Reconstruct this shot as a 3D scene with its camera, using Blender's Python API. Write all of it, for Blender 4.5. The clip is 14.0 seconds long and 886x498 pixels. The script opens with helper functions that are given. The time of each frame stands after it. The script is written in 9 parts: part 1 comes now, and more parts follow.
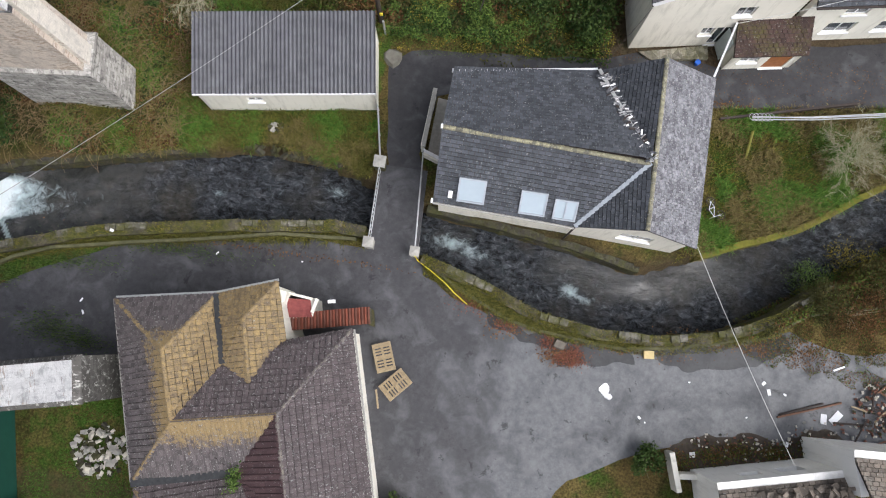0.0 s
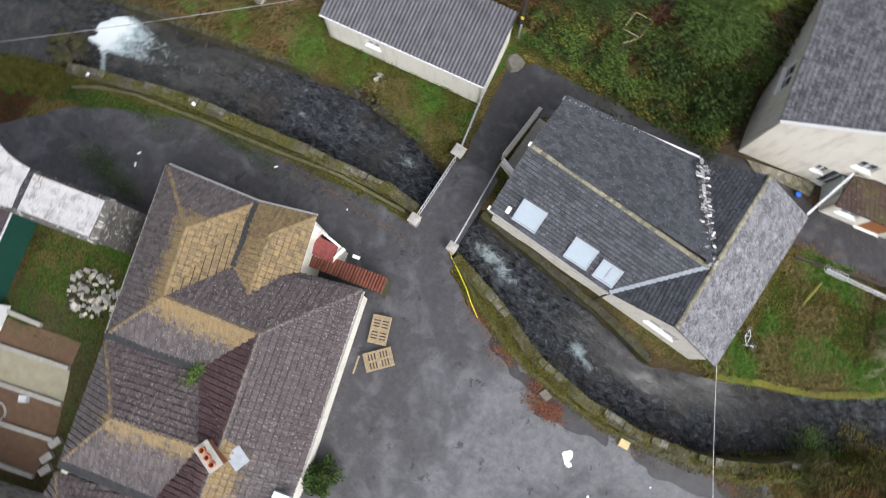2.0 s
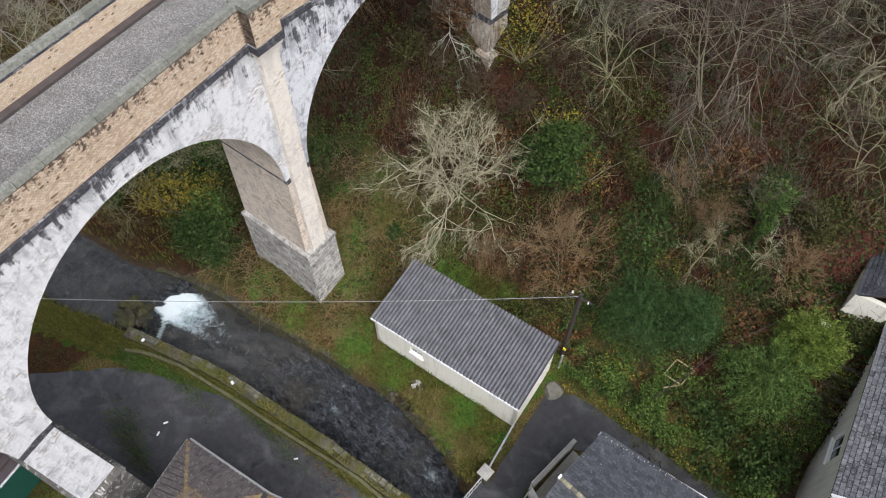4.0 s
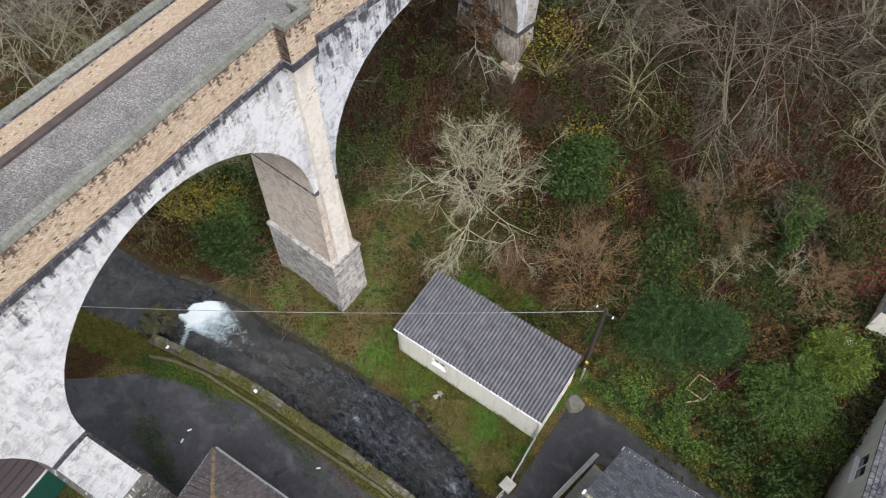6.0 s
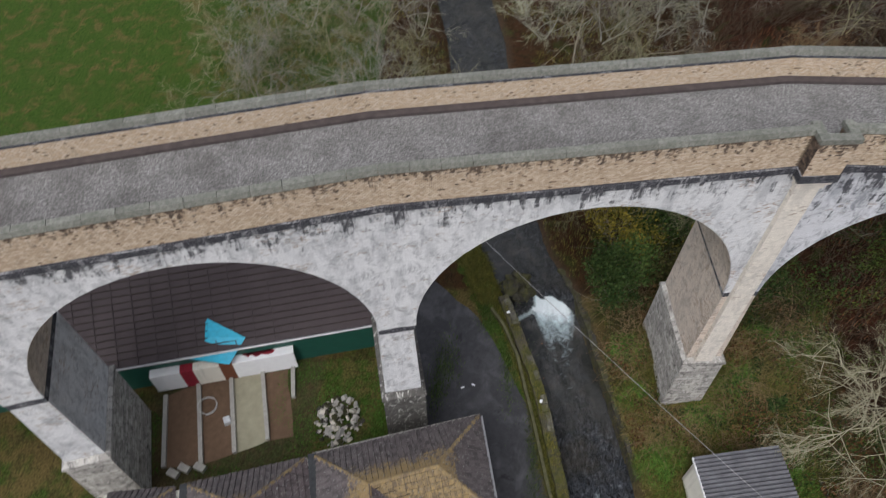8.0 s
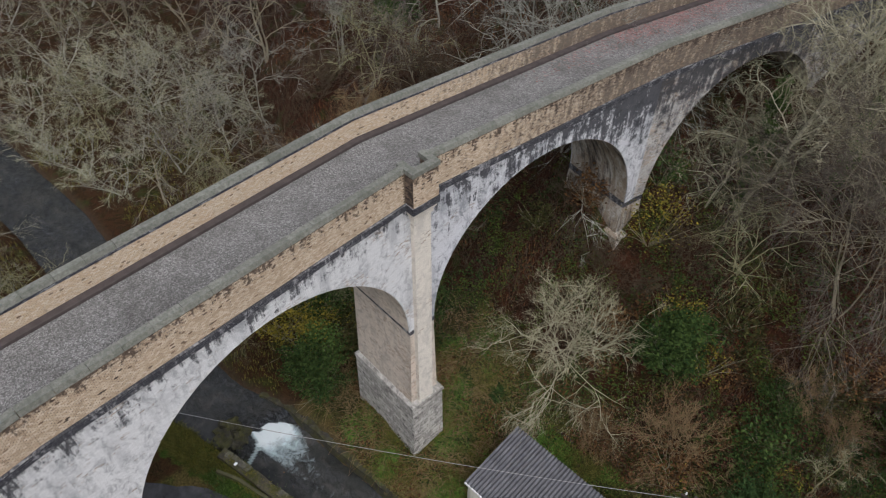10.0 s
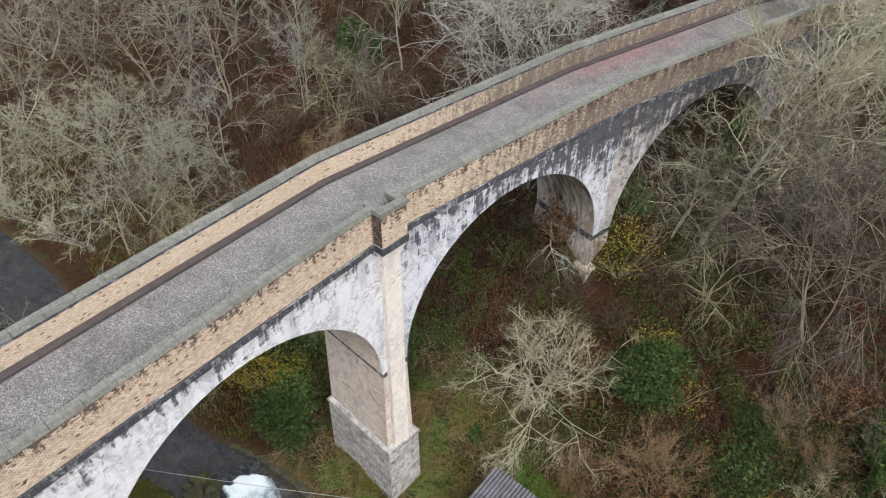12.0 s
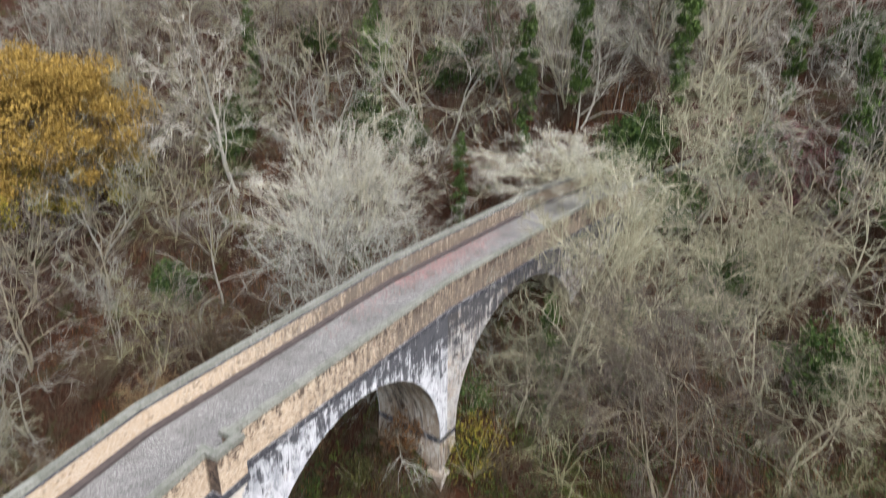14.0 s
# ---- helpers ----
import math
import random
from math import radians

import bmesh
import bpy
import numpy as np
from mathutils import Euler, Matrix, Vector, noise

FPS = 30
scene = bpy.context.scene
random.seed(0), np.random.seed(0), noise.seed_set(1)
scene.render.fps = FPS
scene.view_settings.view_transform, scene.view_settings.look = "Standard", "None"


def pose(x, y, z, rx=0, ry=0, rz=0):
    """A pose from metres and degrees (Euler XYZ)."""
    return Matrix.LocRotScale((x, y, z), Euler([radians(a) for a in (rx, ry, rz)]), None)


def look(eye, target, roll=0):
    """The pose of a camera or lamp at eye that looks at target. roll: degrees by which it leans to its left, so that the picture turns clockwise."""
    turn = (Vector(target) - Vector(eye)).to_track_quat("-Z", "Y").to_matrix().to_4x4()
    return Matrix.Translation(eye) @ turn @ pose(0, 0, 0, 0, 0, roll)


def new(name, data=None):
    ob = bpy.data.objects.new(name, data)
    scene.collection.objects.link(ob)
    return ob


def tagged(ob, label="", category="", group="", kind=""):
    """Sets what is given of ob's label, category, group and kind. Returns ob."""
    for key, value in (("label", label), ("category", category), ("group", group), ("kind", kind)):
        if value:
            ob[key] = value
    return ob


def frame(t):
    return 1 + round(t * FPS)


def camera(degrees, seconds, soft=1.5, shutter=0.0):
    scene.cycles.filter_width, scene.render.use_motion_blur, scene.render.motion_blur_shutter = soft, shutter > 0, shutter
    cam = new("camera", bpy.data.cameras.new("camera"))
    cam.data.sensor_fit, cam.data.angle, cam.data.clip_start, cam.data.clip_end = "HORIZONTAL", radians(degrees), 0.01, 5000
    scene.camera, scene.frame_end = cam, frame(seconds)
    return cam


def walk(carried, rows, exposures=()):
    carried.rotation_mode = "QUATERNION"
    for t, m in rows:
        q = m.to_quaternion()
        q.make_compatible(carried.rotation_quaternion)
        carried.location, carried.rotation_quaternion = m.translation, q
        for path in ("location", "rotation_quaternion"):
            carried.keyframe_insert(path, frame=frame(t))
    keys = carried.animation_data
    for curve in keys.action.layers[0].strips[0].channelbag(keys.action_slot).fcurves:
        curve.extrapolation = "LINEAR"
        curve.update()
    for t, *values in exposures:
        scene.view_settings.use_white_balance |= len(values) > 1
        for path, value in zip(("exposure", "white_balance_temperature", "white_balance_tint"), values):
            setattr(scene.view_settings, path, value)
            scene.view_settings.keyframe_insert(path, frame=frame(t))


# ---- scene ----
cam = camera(64.33, 14.0, soft=1.1, shutter=0.35)
PATH = [
    (0, (0.000, 0.001, 35.997), (-0.411, 2.720, 16.187), -0.00),
    (0.5, (0.019, 0.056, 36.025), (-0.430, 2.715, 16.208), 0.07),
    (1, (0.059, 0.043, 36.044), (-0.529, 2.683, 16.228), 0.02),
    (1.5, (0.162, -0.047, 36.032), (-0.730, 2.582, 16.226), -0.07),
    (2, (0.386, -0.072, 35.878), (-1.222, 2.318, 16.087), -0.06),
    (2.5, (0.490, 0.027, 35.753), (-1.543, 2.266, 15.983), -0.02),
    (3, (0.586, 0.101, 35.594), (-4.053, 5.142, 16.804), 0.06),
    (3.2, (0.644, 0.103, 35.576), (-5.060, 6.290, 17.433), 0.09),
    (3.7, (0.584, 0.178, 35.618), (-6.831, 8.158, 18.844), 0.00),
    (5.3, (0.391, 0.420, 35.751), (-7.234, 8.468, 19.105), 0.14),
    (5.5, (0.324, 0.410, 35.799), (-7.332, 8.419, 19.149), -0.04),
    (6, (-0.194, -0.088, 36.013), (-7.939, 7.831, 19.360), -0.44),
    (6.5, (-0.531, -0.442, 36.147), (-9.609, 6.017, 19.537), -1.15),
    (7, (-0.695, -0.674, 35.960), (-11.669, 1.737, 19.414), -0.36),
    (7.2, (-0.743, -0.733, 35.927), (-11.926, 0.007, 19.362), -0.05),
    (7.6, (-0.775, -0.731, 35.997), (-11.994, -1.811, 19.475), 0.00),
    (8.4, (-0.838, -0.726, 36.137), (-13.951, -0.268, 21.042), 0.00),
    (9.3, (-0.909, -0.721, 36.294), (-14.615, 2.996, 22.211), 0.12),
    (9.5, (-0.924, -0.756, 36.302), (-14.535, 3.244, 22.205), 0.44),
    (10, (-1.042, -0.843, 36.263), (-12.451, 7.634, 22.193), 0.42),
    (10.5, (-1.030, -0.833, 36.227), (-12.272, 7.867, 22.159), 0.27),
    (11, (-1.049, -0.804, 36.149), (-12.342, 7.948, 22.154), 0.29),
    (11.5, (-1.075, -0.794, 36.117), (-12.914, 8.387, 22.868), 0.14),
    (12, (-1.099, -0.780, 36.089), (-12.613, 8.833, 22.861), 0.48),
    (12.5, (-1.092, -0.733, 36.064), (-11.850, 9.724, 22.838), 0.18),
    (13, (-1.118, -0.768, 36.030), (-9.703, 11.577, 22.842), 0.22),
    (13.5, (-1.104, -0.790, 36.044), (-10.338, 12.655, 24.470), 0.02),
    (14, (-1.044, -0.911, 36.046), (-11.359, 14.182, 27.934), 0.09),
]
walk(cam, [(t, look(eye, target, roll)) for t, eye, target, roll in PATH], exposures=[(t, e, 6130, 12) for t, e in ((0, 0.52), (1.0, 0.62), (2.5, 0.62), (3.0, 0.46), (5.5, 0.62), (6.5, 0.42), (7.0, 0.23), (9.5, -0.27), (10.0, -0.17), (10.5, 0.03), (11.2, 0.32), (12.0, 0.54), (12.5, 0.56), (14, 0.9))])

# ---- world and light: an overcast winter day ----
world = bpy.data.worlds.new("overcast")
scene.world = world
world.use_nodes = True
wn = world.node_tree
sky = wn.nodes.new("ShaderNodeTexSky")
sky.sky_type, sky.sun_disc = "NISHITA", False
sky.sun_elevation, sky.sun_rotation = radians(54), radians(112)
sky.air_density, sky.dust_density, sky.ozone_density = 1.0, 7.0, 1.0
grey = wn.nodes.new("ShaderNodeHueSaturation")
grey.inputs["Saturation"].default_value = 0.4
wn.links.new(sky.outputs[0], grey.inputs["Color"])
wn.links.new(grey.outputs[0], wn.nodes["Background"].inputs[0])
wn.nodes["Background"].inputs[1].default_value = 0.15
sun = new("sun", bpy.data.lights.new("sun", "SUN"))
sun.data.energy, sun.data.angle, sun.data.color = 0.95, radians(60), (1.0, 0.985, 0.96)
sun.matrix_world = look((42, -18, 62), (0, 0, 0))

# ---- helpers ----
rnd = random.Random(7)
UP = Vector((0, 0, 1))


class Buf:
    """Vertices and faces of one mesh."""

    def __init__(self):
        self.v, self.f = [], []

    def add(self, vs, fs):
        n = len(self.v)
        self.v += [tuple(p) for p in vs]
        self.f += [tuple(i + n for i in q) for q in fs]
        return self

    def box(self, c, s, rz=0.0, m=None):
        x, y, z = s[0] / 2, s[1] / 2, s[2] / 2
        t = (m or Matrix.Translation(c) @ Matrix.Rotation(rz, 4, "Z"))
        vs = [t @ Vector((a * x, b * y, d * z)) for d in (-1, 1) for a, b in ((-1, -1), (1, -1), (1, 1), (-1, 1))]
        return self.add(vs, [(3, 2, 1, 0), (4, 5, 6, 7), (0, 1, 5, 4), (1, 2, 6, 5), (2, 3, 7, 6), (3, 0, 4, 7)])

    def hexa(self, lo, hi):
        """A solid between two loops of equal length, lo below hi, both anticlockwise from above."""
        n = len(lo)
        sides = [(i, (i + 1) % n, n + (i + 1) % n, n + i) for i in range(n)]
        return self.add(list(lo) + list(hi), [tuple(range(n - 1, -1, -1)), tuple(range(n, 2 * n))] + sides)

    def beam(self, a, b, w, h):
        """A squared bar from a to b."""
        a, b = Vector(a), Vector(b)
        d = (b - a).normalized()
        side = d.cross(UP)
        side = side.normalized() if side.length > 1e-4 else Vector((1, 0, 0))
        up = side.cross(d)
        q = [side * (w / 2 * i) + up * (h / 2 * j) for i, j in ((-1, -1), (1, -1), (1, 1), (-1, 1))]
        return self.add([a + o for o in q] + [b + o for o in q], [(0, 1, 2, 3), (7, 6, 5, 4), (0, 4, 5, 1), (1, 5, 6, 2), (2, 6, 7, 3), (3, 7, 4, 0)])

    def tube(self, pts, radii, n=5, cap=True):
        pts = [Vector(p) for p in pts]
        vs, fs = [], []
        for i, p in enumerate(pts):
            d = (pts[min(i + 1, len(pts) - 1)] - pts[max(i - 1, 0)])
            d = d.normalized() if d.length > 1e-6 else UP
            a = d.cross(Vector((0.31, 0.77, 0.55)))
            a = a.normalized() if a.length > 1e-3 else Vector((1, 0, 0))
            b = d.cross(a)
            r = radii[i] if isinstance(radii, (list, tuple)) else radii
            vs += [p + (a * math.cos(6.2832 * k / n) + b * math.sin(6.2832 * k / n)) * r for k in range(n)]
        for i in range(len(pts) - 1):
            fs += [(i * n + k, i * n + (k + 1) % n, (i + 1) * n + (k + 1) % n, (i + 1) * n + k) for k in range(n)]
        if cap:
            e = (len(pts) - 1) * n
            fs += [tuple(range(n - 1, -1, -1)), tuple(range(e, e + n))]
        return self.add(vs, fs)

    def mesh(self, name, mat, smooth=False, uv=False):
        me = bpy.data.meshes.new(name)
        me.from_pydata(self.v, [], self.f)
        if mat:
            me.materials.append(mat)
        if smooth:
            me.shade_smooth()
        if uv:
            wall_uv(me)
        return me

    def ob(self, name, mat, parent=None, label="", smooth=False, uv=False):
        o = new(name, self.mesh(name, mat, smooth, uv))
        if parent:
            o.parent = parent
        return tagged(o, label) if label else o


def wall_uv(me):
    """Metres along and up each wall face; x and y on level faces."""
    layer = me.uv_layers.new(name="wall")
    for p in me.polygons:
        n = p.normal
        t = UP.cross(n)
        t = t.normalized() if t.length > 0.3 else None
        for li in p.loop_indices:
            co = me.vertices[me.loops[li].vertex_index].co
            layer.data[li].uv = (co.dot(t), co.z) if t else (co.x, co.y)


def empty(name, at, label="", category="", group="", kind="", rz=0.0):
    o = new(name)
    o.empty_display_size = 0.2
    o.matrix_world = Matrix.Translation(at) @ Matrix.Rotation(rz, 4, "Z")
    return tagged(o, label, category, group, kind)


def put(o, parent):
    """Hang o under parent and keep its world place."""
    o.parent = parent
    o.matrix_parent_inverse = parent.matrix_basis.inverted()
    return o


def lerp(a, b, t):
    return a + (b - a) * t


def poly_at(pts, x):
    """y on a polyline given by x-sorted points."""
    if x <= pts[0][0]:
        return pts[0][1]
    for (x0, y0), (x1, y1) in zip(pts, pts[1:]):
        if x <= x1:
            return lerp(y0, y1, (x - x0) / (x1 - x0))
    return pts[-1][1]


def smooth01(t):
    t = min(max(t, 0.0), 1.0)
    return t * t * (3 - 2 * t)


# ---- materials ----
class Mat:
    """A small builder for node materials."""

    def __init__(self, name, rough=0.8, spec=0.3, metal=0.0):
        self.m = bpy.data.materials.new(name)
        self.m.use_nodes = True
        self.t = self.m.node_tree
        self.b = self.t.nodes["Principled BSDF"]
        self.b.inputs["Roughness"].default_value = rough
        self.b.inputs["Specular IOR Level"].default_value = spec
        self.b.inputs["Metallic"].default_value = metal
        self.geo = self.t.nodes.new("ShaderNodeNewGeometry").outputs["Position"]

    def node(self, kind, **sets):
        n = self.t.nodes.new(kind)
        if "operation" in sets:
            n.operation = sets["operation"]
        if "feature" in sets:
            n.feature = sets["feature"]
        if "uv_map" in sets:
            n.uv_map = sets["uv_map"]
        if "attribute_name" in sets:
            n.attribute_name = sets["attribute_name"]
        if "data_type" in sets:
            n.data_type, n.blend_type = sets["data_type"], sets["blend_type"]
        return n

    def link(self, a, b):
        self.t.links.new(a, b)

    def uv(self):
        return self.node("ShaderNodeUVMap", uv_map="wall").outputs[0]

    def scaled(self, vec, s):
        n = self.node("ShaderNodeVectorMath", operation="MULTIPLY")
        self.link(vec, n.inputs[0])
        n.inputs[1].default_value = s
        return n.outputs[0]

    def noise(self, scale, detail=4.0, rough=0.6, vec=None, dist=0.0):
        n = self.node("ShaderNodeTexNoise")
        n.inputs["Scale"].default_value, n.inputs["Detail"].default_value = scale, detail
        n.inputs["Roughness"].default_value, n.inputs["Distortion"].default_value = rough, dist
        self.link(vec if vec is not None else self.geo, n.inputs["Vector"])
        return n.outputs["Fac"]

    def ramp(self, fac, *stops):
        n = self.node("ShaderNodeValToRGB")
        el = n.color_ramp.elements
        while len(el) < len(stops):
            el.new(0.5)
        for e, (p, c) in zip(el, stops):
            e.position = p
            e.color = (c, c, c, 1) if isinstance(c, (int, float)) else (*c, 1)
        self.link(fac, n.inputs[0])
        return n.outputs["Color"]

    def mix(self, fac, a, b, mode="MIX"):
        n = self.node("ShaderNodeMix", data_type="RGBA", blend_type=mode)
        for i, v in ((0, fac), (6, a), (7, b)):
            s = n.inputs[i]
            if isinstance(v, (int, float)):
                s.default_value = v if i == 0 else (v, v, v, 1)
            elif isinstance(v, tuple):
                s.default_value = (*v, 1)
            else:
                self.link(v, s)
        return n.outputs[2]

    def math(self, op, a, b=0.0):
        n = self.node("ShaderNodeMath", operation=op)
        for s, v in ((n.inputs[0], a), (n.inputs[1], b)):
            if isinstance(v, (int, float)):
                s.default_value = v
            else:
                self.link(v, s)
        return n.outputs[0]

    def island(self):
        return self.node("ShaderNodeNewGeometry").outputs["Random Per Island"]

    def obrand(self):
        return self.node("ShaderNodeObjectInfo").outputs["Random"]

    def attr(self, name):
        return self.node("ShaderNodeAttribute", attribute_name=name).outputs["Fac"]

    def color(self, c):
        if isinstance(c, tuple):
            self.b.inputs["Base Color"].default_value = (*c, 1)
        else:
            self.link(c, self.b.inputs["Base Color"])
        return self

    def rough(self, fac):
        self.link(fac, self.b.inputs["Roughness"])
        return self

    def bump(self, fac, strength=0.4, dist=0.02):
        n = self.node("ShaderNodeBump")
        n.inputs["Strength"].default_value, n.inputs["Distance"].default_value = strength, dist
        self.link(fac, n.inputs["Height"])
        self.link(n.outputs[0], self.b.inputs["Normal"])
        return self

    def brick(self, vec, w, h, mortar, c1, c2, cm, bias=0.0):
        n = self.node("ShaderNodeTexBrick")
        n.inputs["Scale"].default_value = 1.0
        n.inputs["Brick Width"].default_value, n.inputs["Row Height"].default_value = w, h
        n.inputs["Mortar Size"].default_value, n.inputs["Bias"].default_value = mortar, bias
        for k, c in (("Color1", c1), ("Color2", c2), ("Mortar", cm)):
            n.inputs[k].default_value = (*c, 1)
        self.link(vec, n.inputs["Vector"])
        return n.outputs["Color"], n.outputs["Fac"]


def plain(name, c, rough=0.7, spec=0.3, metal=0.0, var=0.35, scale=6.0, bump=0.2):
    m = Mat(name, rough, spec, metal)
    n = m.noise(scale, 5)
    k = m.mix(m.noise(scale * 0.13, 3), m.ramp(n, (0.25, tuple(v * (1 - var) for v in c)), (0.75, tuple(min(1, v * (1 + var)) for v in c))), c)
    m.color(k)
    if bump:
        m.bump(n, bump, 0.01)
    return m.m


def m_ground():
    m = Mat("earth_grass_and_leaf_litter", 0.95, 0.1)
    fine, mid, big = m.noise(9, 6, 0.75), m.noise(1.6, 5, 0.65), m.noise(0.5, 4)
    # the near-black stops paint shadows between tufts into the grass colours
    grass = m.ramp(fine, (0.3, (0.01, 0.013, 0.004)), (0.5, (0.045, 0.052, 0.014)), (0.7, (0.15, 0.14, 0.045)))
    lush = m.ramp(fine, (0.3, (0.008, 0.022, 0.003)), (0.5, (0.04, 0.085, 0.012)), (0.7, (0.1, 0.165, 0.03)))
    grass = m.mix(m.ramp(mid, (0.44, 0.0), (0.58, 0.9)), grass, lush)
    dead = m.ramp(fine, (0.32, (0.035, 0.026, 0.01)), (0.7, (0.22, 0.165, 0.06)))
    grass = m.mix(m.ramp(big, (0.4, 0.0), (0.56, 0.85)), grass, dead)
    # litter colour is darkened for the shade under the trees
    litter = m.ramp(m.noise(12, 6, 0.8), (0.34, (0.003, 0.002, 0.0015)), (0.5, (0.02, 0.011, 0.0065)), (0.7, (0.125, 0.06, 0.03)))
    red = m.ramp(m.noise(18, 5, 0.75), (0.3, (0.012, 0.005, 0.003)), (0.7, (0.09, 0.034, 0.018)))
    litter = m.mix(m.ramp(mid, (0.42, 0.0), (0.58, 0.85)), litter, red)
    moss = m.ramp(fine, (0.3, (0.014, 0.022, 0.006)), (0.7, (0.05, 0.065, 0.016)))
    litter = m.mix(m.ramp(m.noise(0.6, 4), (0.55, 0.0), (0.66, 0.8)), litter, moss)
    dirt = m.ramp(m.noise(5, 6, 0.7), (0.3, (0.03, 0.022, 0.016)), (0.7, (0.11, 0.08, 0.052)))
    c = m.mix(m.attr("grass"), litter, grass)
    k = m.math("ADD", m.attr("lush"), m.math("MULTIPLY", m.math("SUBTRACT", mid, 0.5), 1.6))
    c = m.mix(m.math("MULTIPLY", m.ramp(k, (0.35, 0.0), (0.7, 0.9)), m.ramp(m.attr("lush"), (0.0, 0.0), (0.2, 1.0))), c, lush)
    straw = m.math("MULTIPLY", m.attr("grass"), m.ramp(m.noise(0.75, 6, 0.68, dist=0.4), (0.5, 0.0), (0.6, 0.85)))
    c = m.mix(straw, c, dead)
    c = m.mix(m.attr("dirt"), c, dirt)
    m.color(c).bump(m.noise(7, 6, 0.75), 1.0, 0.14)
    return m.m


def m_road(name="wet_worn_tarmac", k=1.0, smooth=1.0):
    """Dark tarmac to the west, smoother grey concrete in the yard with the wet sky sheen painted in, with damp blotches
    and standing wet.
    """
    m = Mat(name, 0.5, 0.3)
    tone = lambda *c: tuple(v * k for v in c)
    sep = m.node("ShaderNodeSeparateXYZ")
    m.link(m.geo, sep.inputs[0])
    yard = m.ramp(m.math("ADD", m.math("MULTIPLY", sep.outputs[0], 0.12), m.math("MULTIPLY", m.math("SUBTRACT", m.noise(0.35, 4), 0.5), 1.6)), (0.0, 0.0), (0.5, 1.0))
    fine = m.noise(34, 4, 0.75)
    tar = m.ramp(m.noise(3.0, 8, 0.8), (0.3, tone(0.03, 0.03, 0.033)), (0.7, tone(0.07, 0.069, 0.072)))
    # yard tone: grey concrete, lightened in colour for the sky it reflects
    conc_sheen = m.ramp(m.noise(2.6, 8, 0.78), (0.3, tone(0.06, 0.063, 0.068)), (0.7, tone(0.145, 0.149, 0.156)))
    c = m.mix(m.math("MULTIPLY", yard, smooth), tar, conc_sheen)
    cloud_ = m.noise(0.42, 7, 0.62, dist=0.9)
    c = m.mix(m.ramp(cloud_, (0.36, 0.6), (0.56, 0.0)), c, tone(0.04, 0.041, 0.045))
    # paler cloudy patches: sky sheen on wet ground, put into the colour
    c = m.mix(m.ramp(m.noise(0.75, 6, 0.6, dist=0.4), (0.5, 0.0), (0.72, 0.45)), c, tone(0.17, 0.172, 0.178))
    blot = m.ramp(m.noise(1.1, 8, 0.72, dist=0.4), (0.605, 0.0), (0.64, 0.75))
    c = m.mix(blot, c, tone(0.018, 0.018, 0.02))
    c = m.mix(m.ramp(m.noise(7, 6, 0.85), (0.62, 0.0), (0.74, 0.45)), c, tone(0.2, 0.18, 0.15))
    m.color(c)
    m.rough(m.mix(blot, m.ramp(cloud_, (0.4, 0.6), (0.58, 0.34)), 0.36))
    m.bump(fine, 0.2, 0.01)
    return m.m


def m_water():
    m = Mat("fast_dark_stream", 0.1, 0.5)
    w = m.scaled(m.geo, (0.85, 1.5, 1.0))
    a = m.noise(1.7, 8, 0.74, vec=w, dist=0.9)
    # pale ripple streaks: the sky's reflection on the crests, painted into the colour
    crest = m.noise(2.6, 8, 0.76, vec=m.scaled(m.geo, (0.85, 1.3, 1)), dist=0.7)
    sky_streak = m.ramp(crest, (0.42, (0.011, 0.013, 0.016)), (0.52, (0.03, 0.034, 0.04)), (0.62, (0.085, 0.093, 0.104)), (0.72, (0.24, 0.255, 0.275)))
    shoal = m.ramp(m.noise(3.0, 6, 0.7), (0.3, (0.02, 0.018, 0.014)), (0.7, (0.075, 0.066, 0.05)))
    bed = m.mix(m.ramp(m.noise(0.32, 3), (0.5, 0.0), (0.68, 0.6)), sky_streak, shoal)
    calm = m.attr("calm")
    bed = m.mix(calm, bed, m.ramp(m.noise(0.9, 7, 0.7, dist=0.6), (0.35, (0.016, 0.017, 0.016)), (0.55, (0.034, 0.034, 0.03)), (0.72, (0.07, 0.066, 0.055))))
    foam = m.attr("foam")
    fm = m.ramp(m.math("ADD", foam, m.math("MULTIPLY", m.math("SUBTRACT", m.noise(1.9, 8, 0.75, dist=0.8), 0.5), 1.7)), (0.3, 0.0), (0.62, 0.45), (1.05, 1.0))
    fm = m.math("MULTIPLY", fm, m.ramp(foam, (0.02, 0.0), (0.14, 1.0)))
    tint = m.ramp(foam, (0.2, (0.4, 0.47, 0.49)), (0.7, (0.55, 0.69, 0.72)), (1.05, (0.82, 0.9, 0.92)))
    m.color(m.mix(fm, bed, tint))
    m.rough(m.mix(fm, 0.1, 0.75))
    m.bump(m.math("MULTIPLY", a, m.math("SUBTRACT", 1.0, m.math("MULTIPLY", calm, 0.85))), 1.0, 0.3)
    return m.m


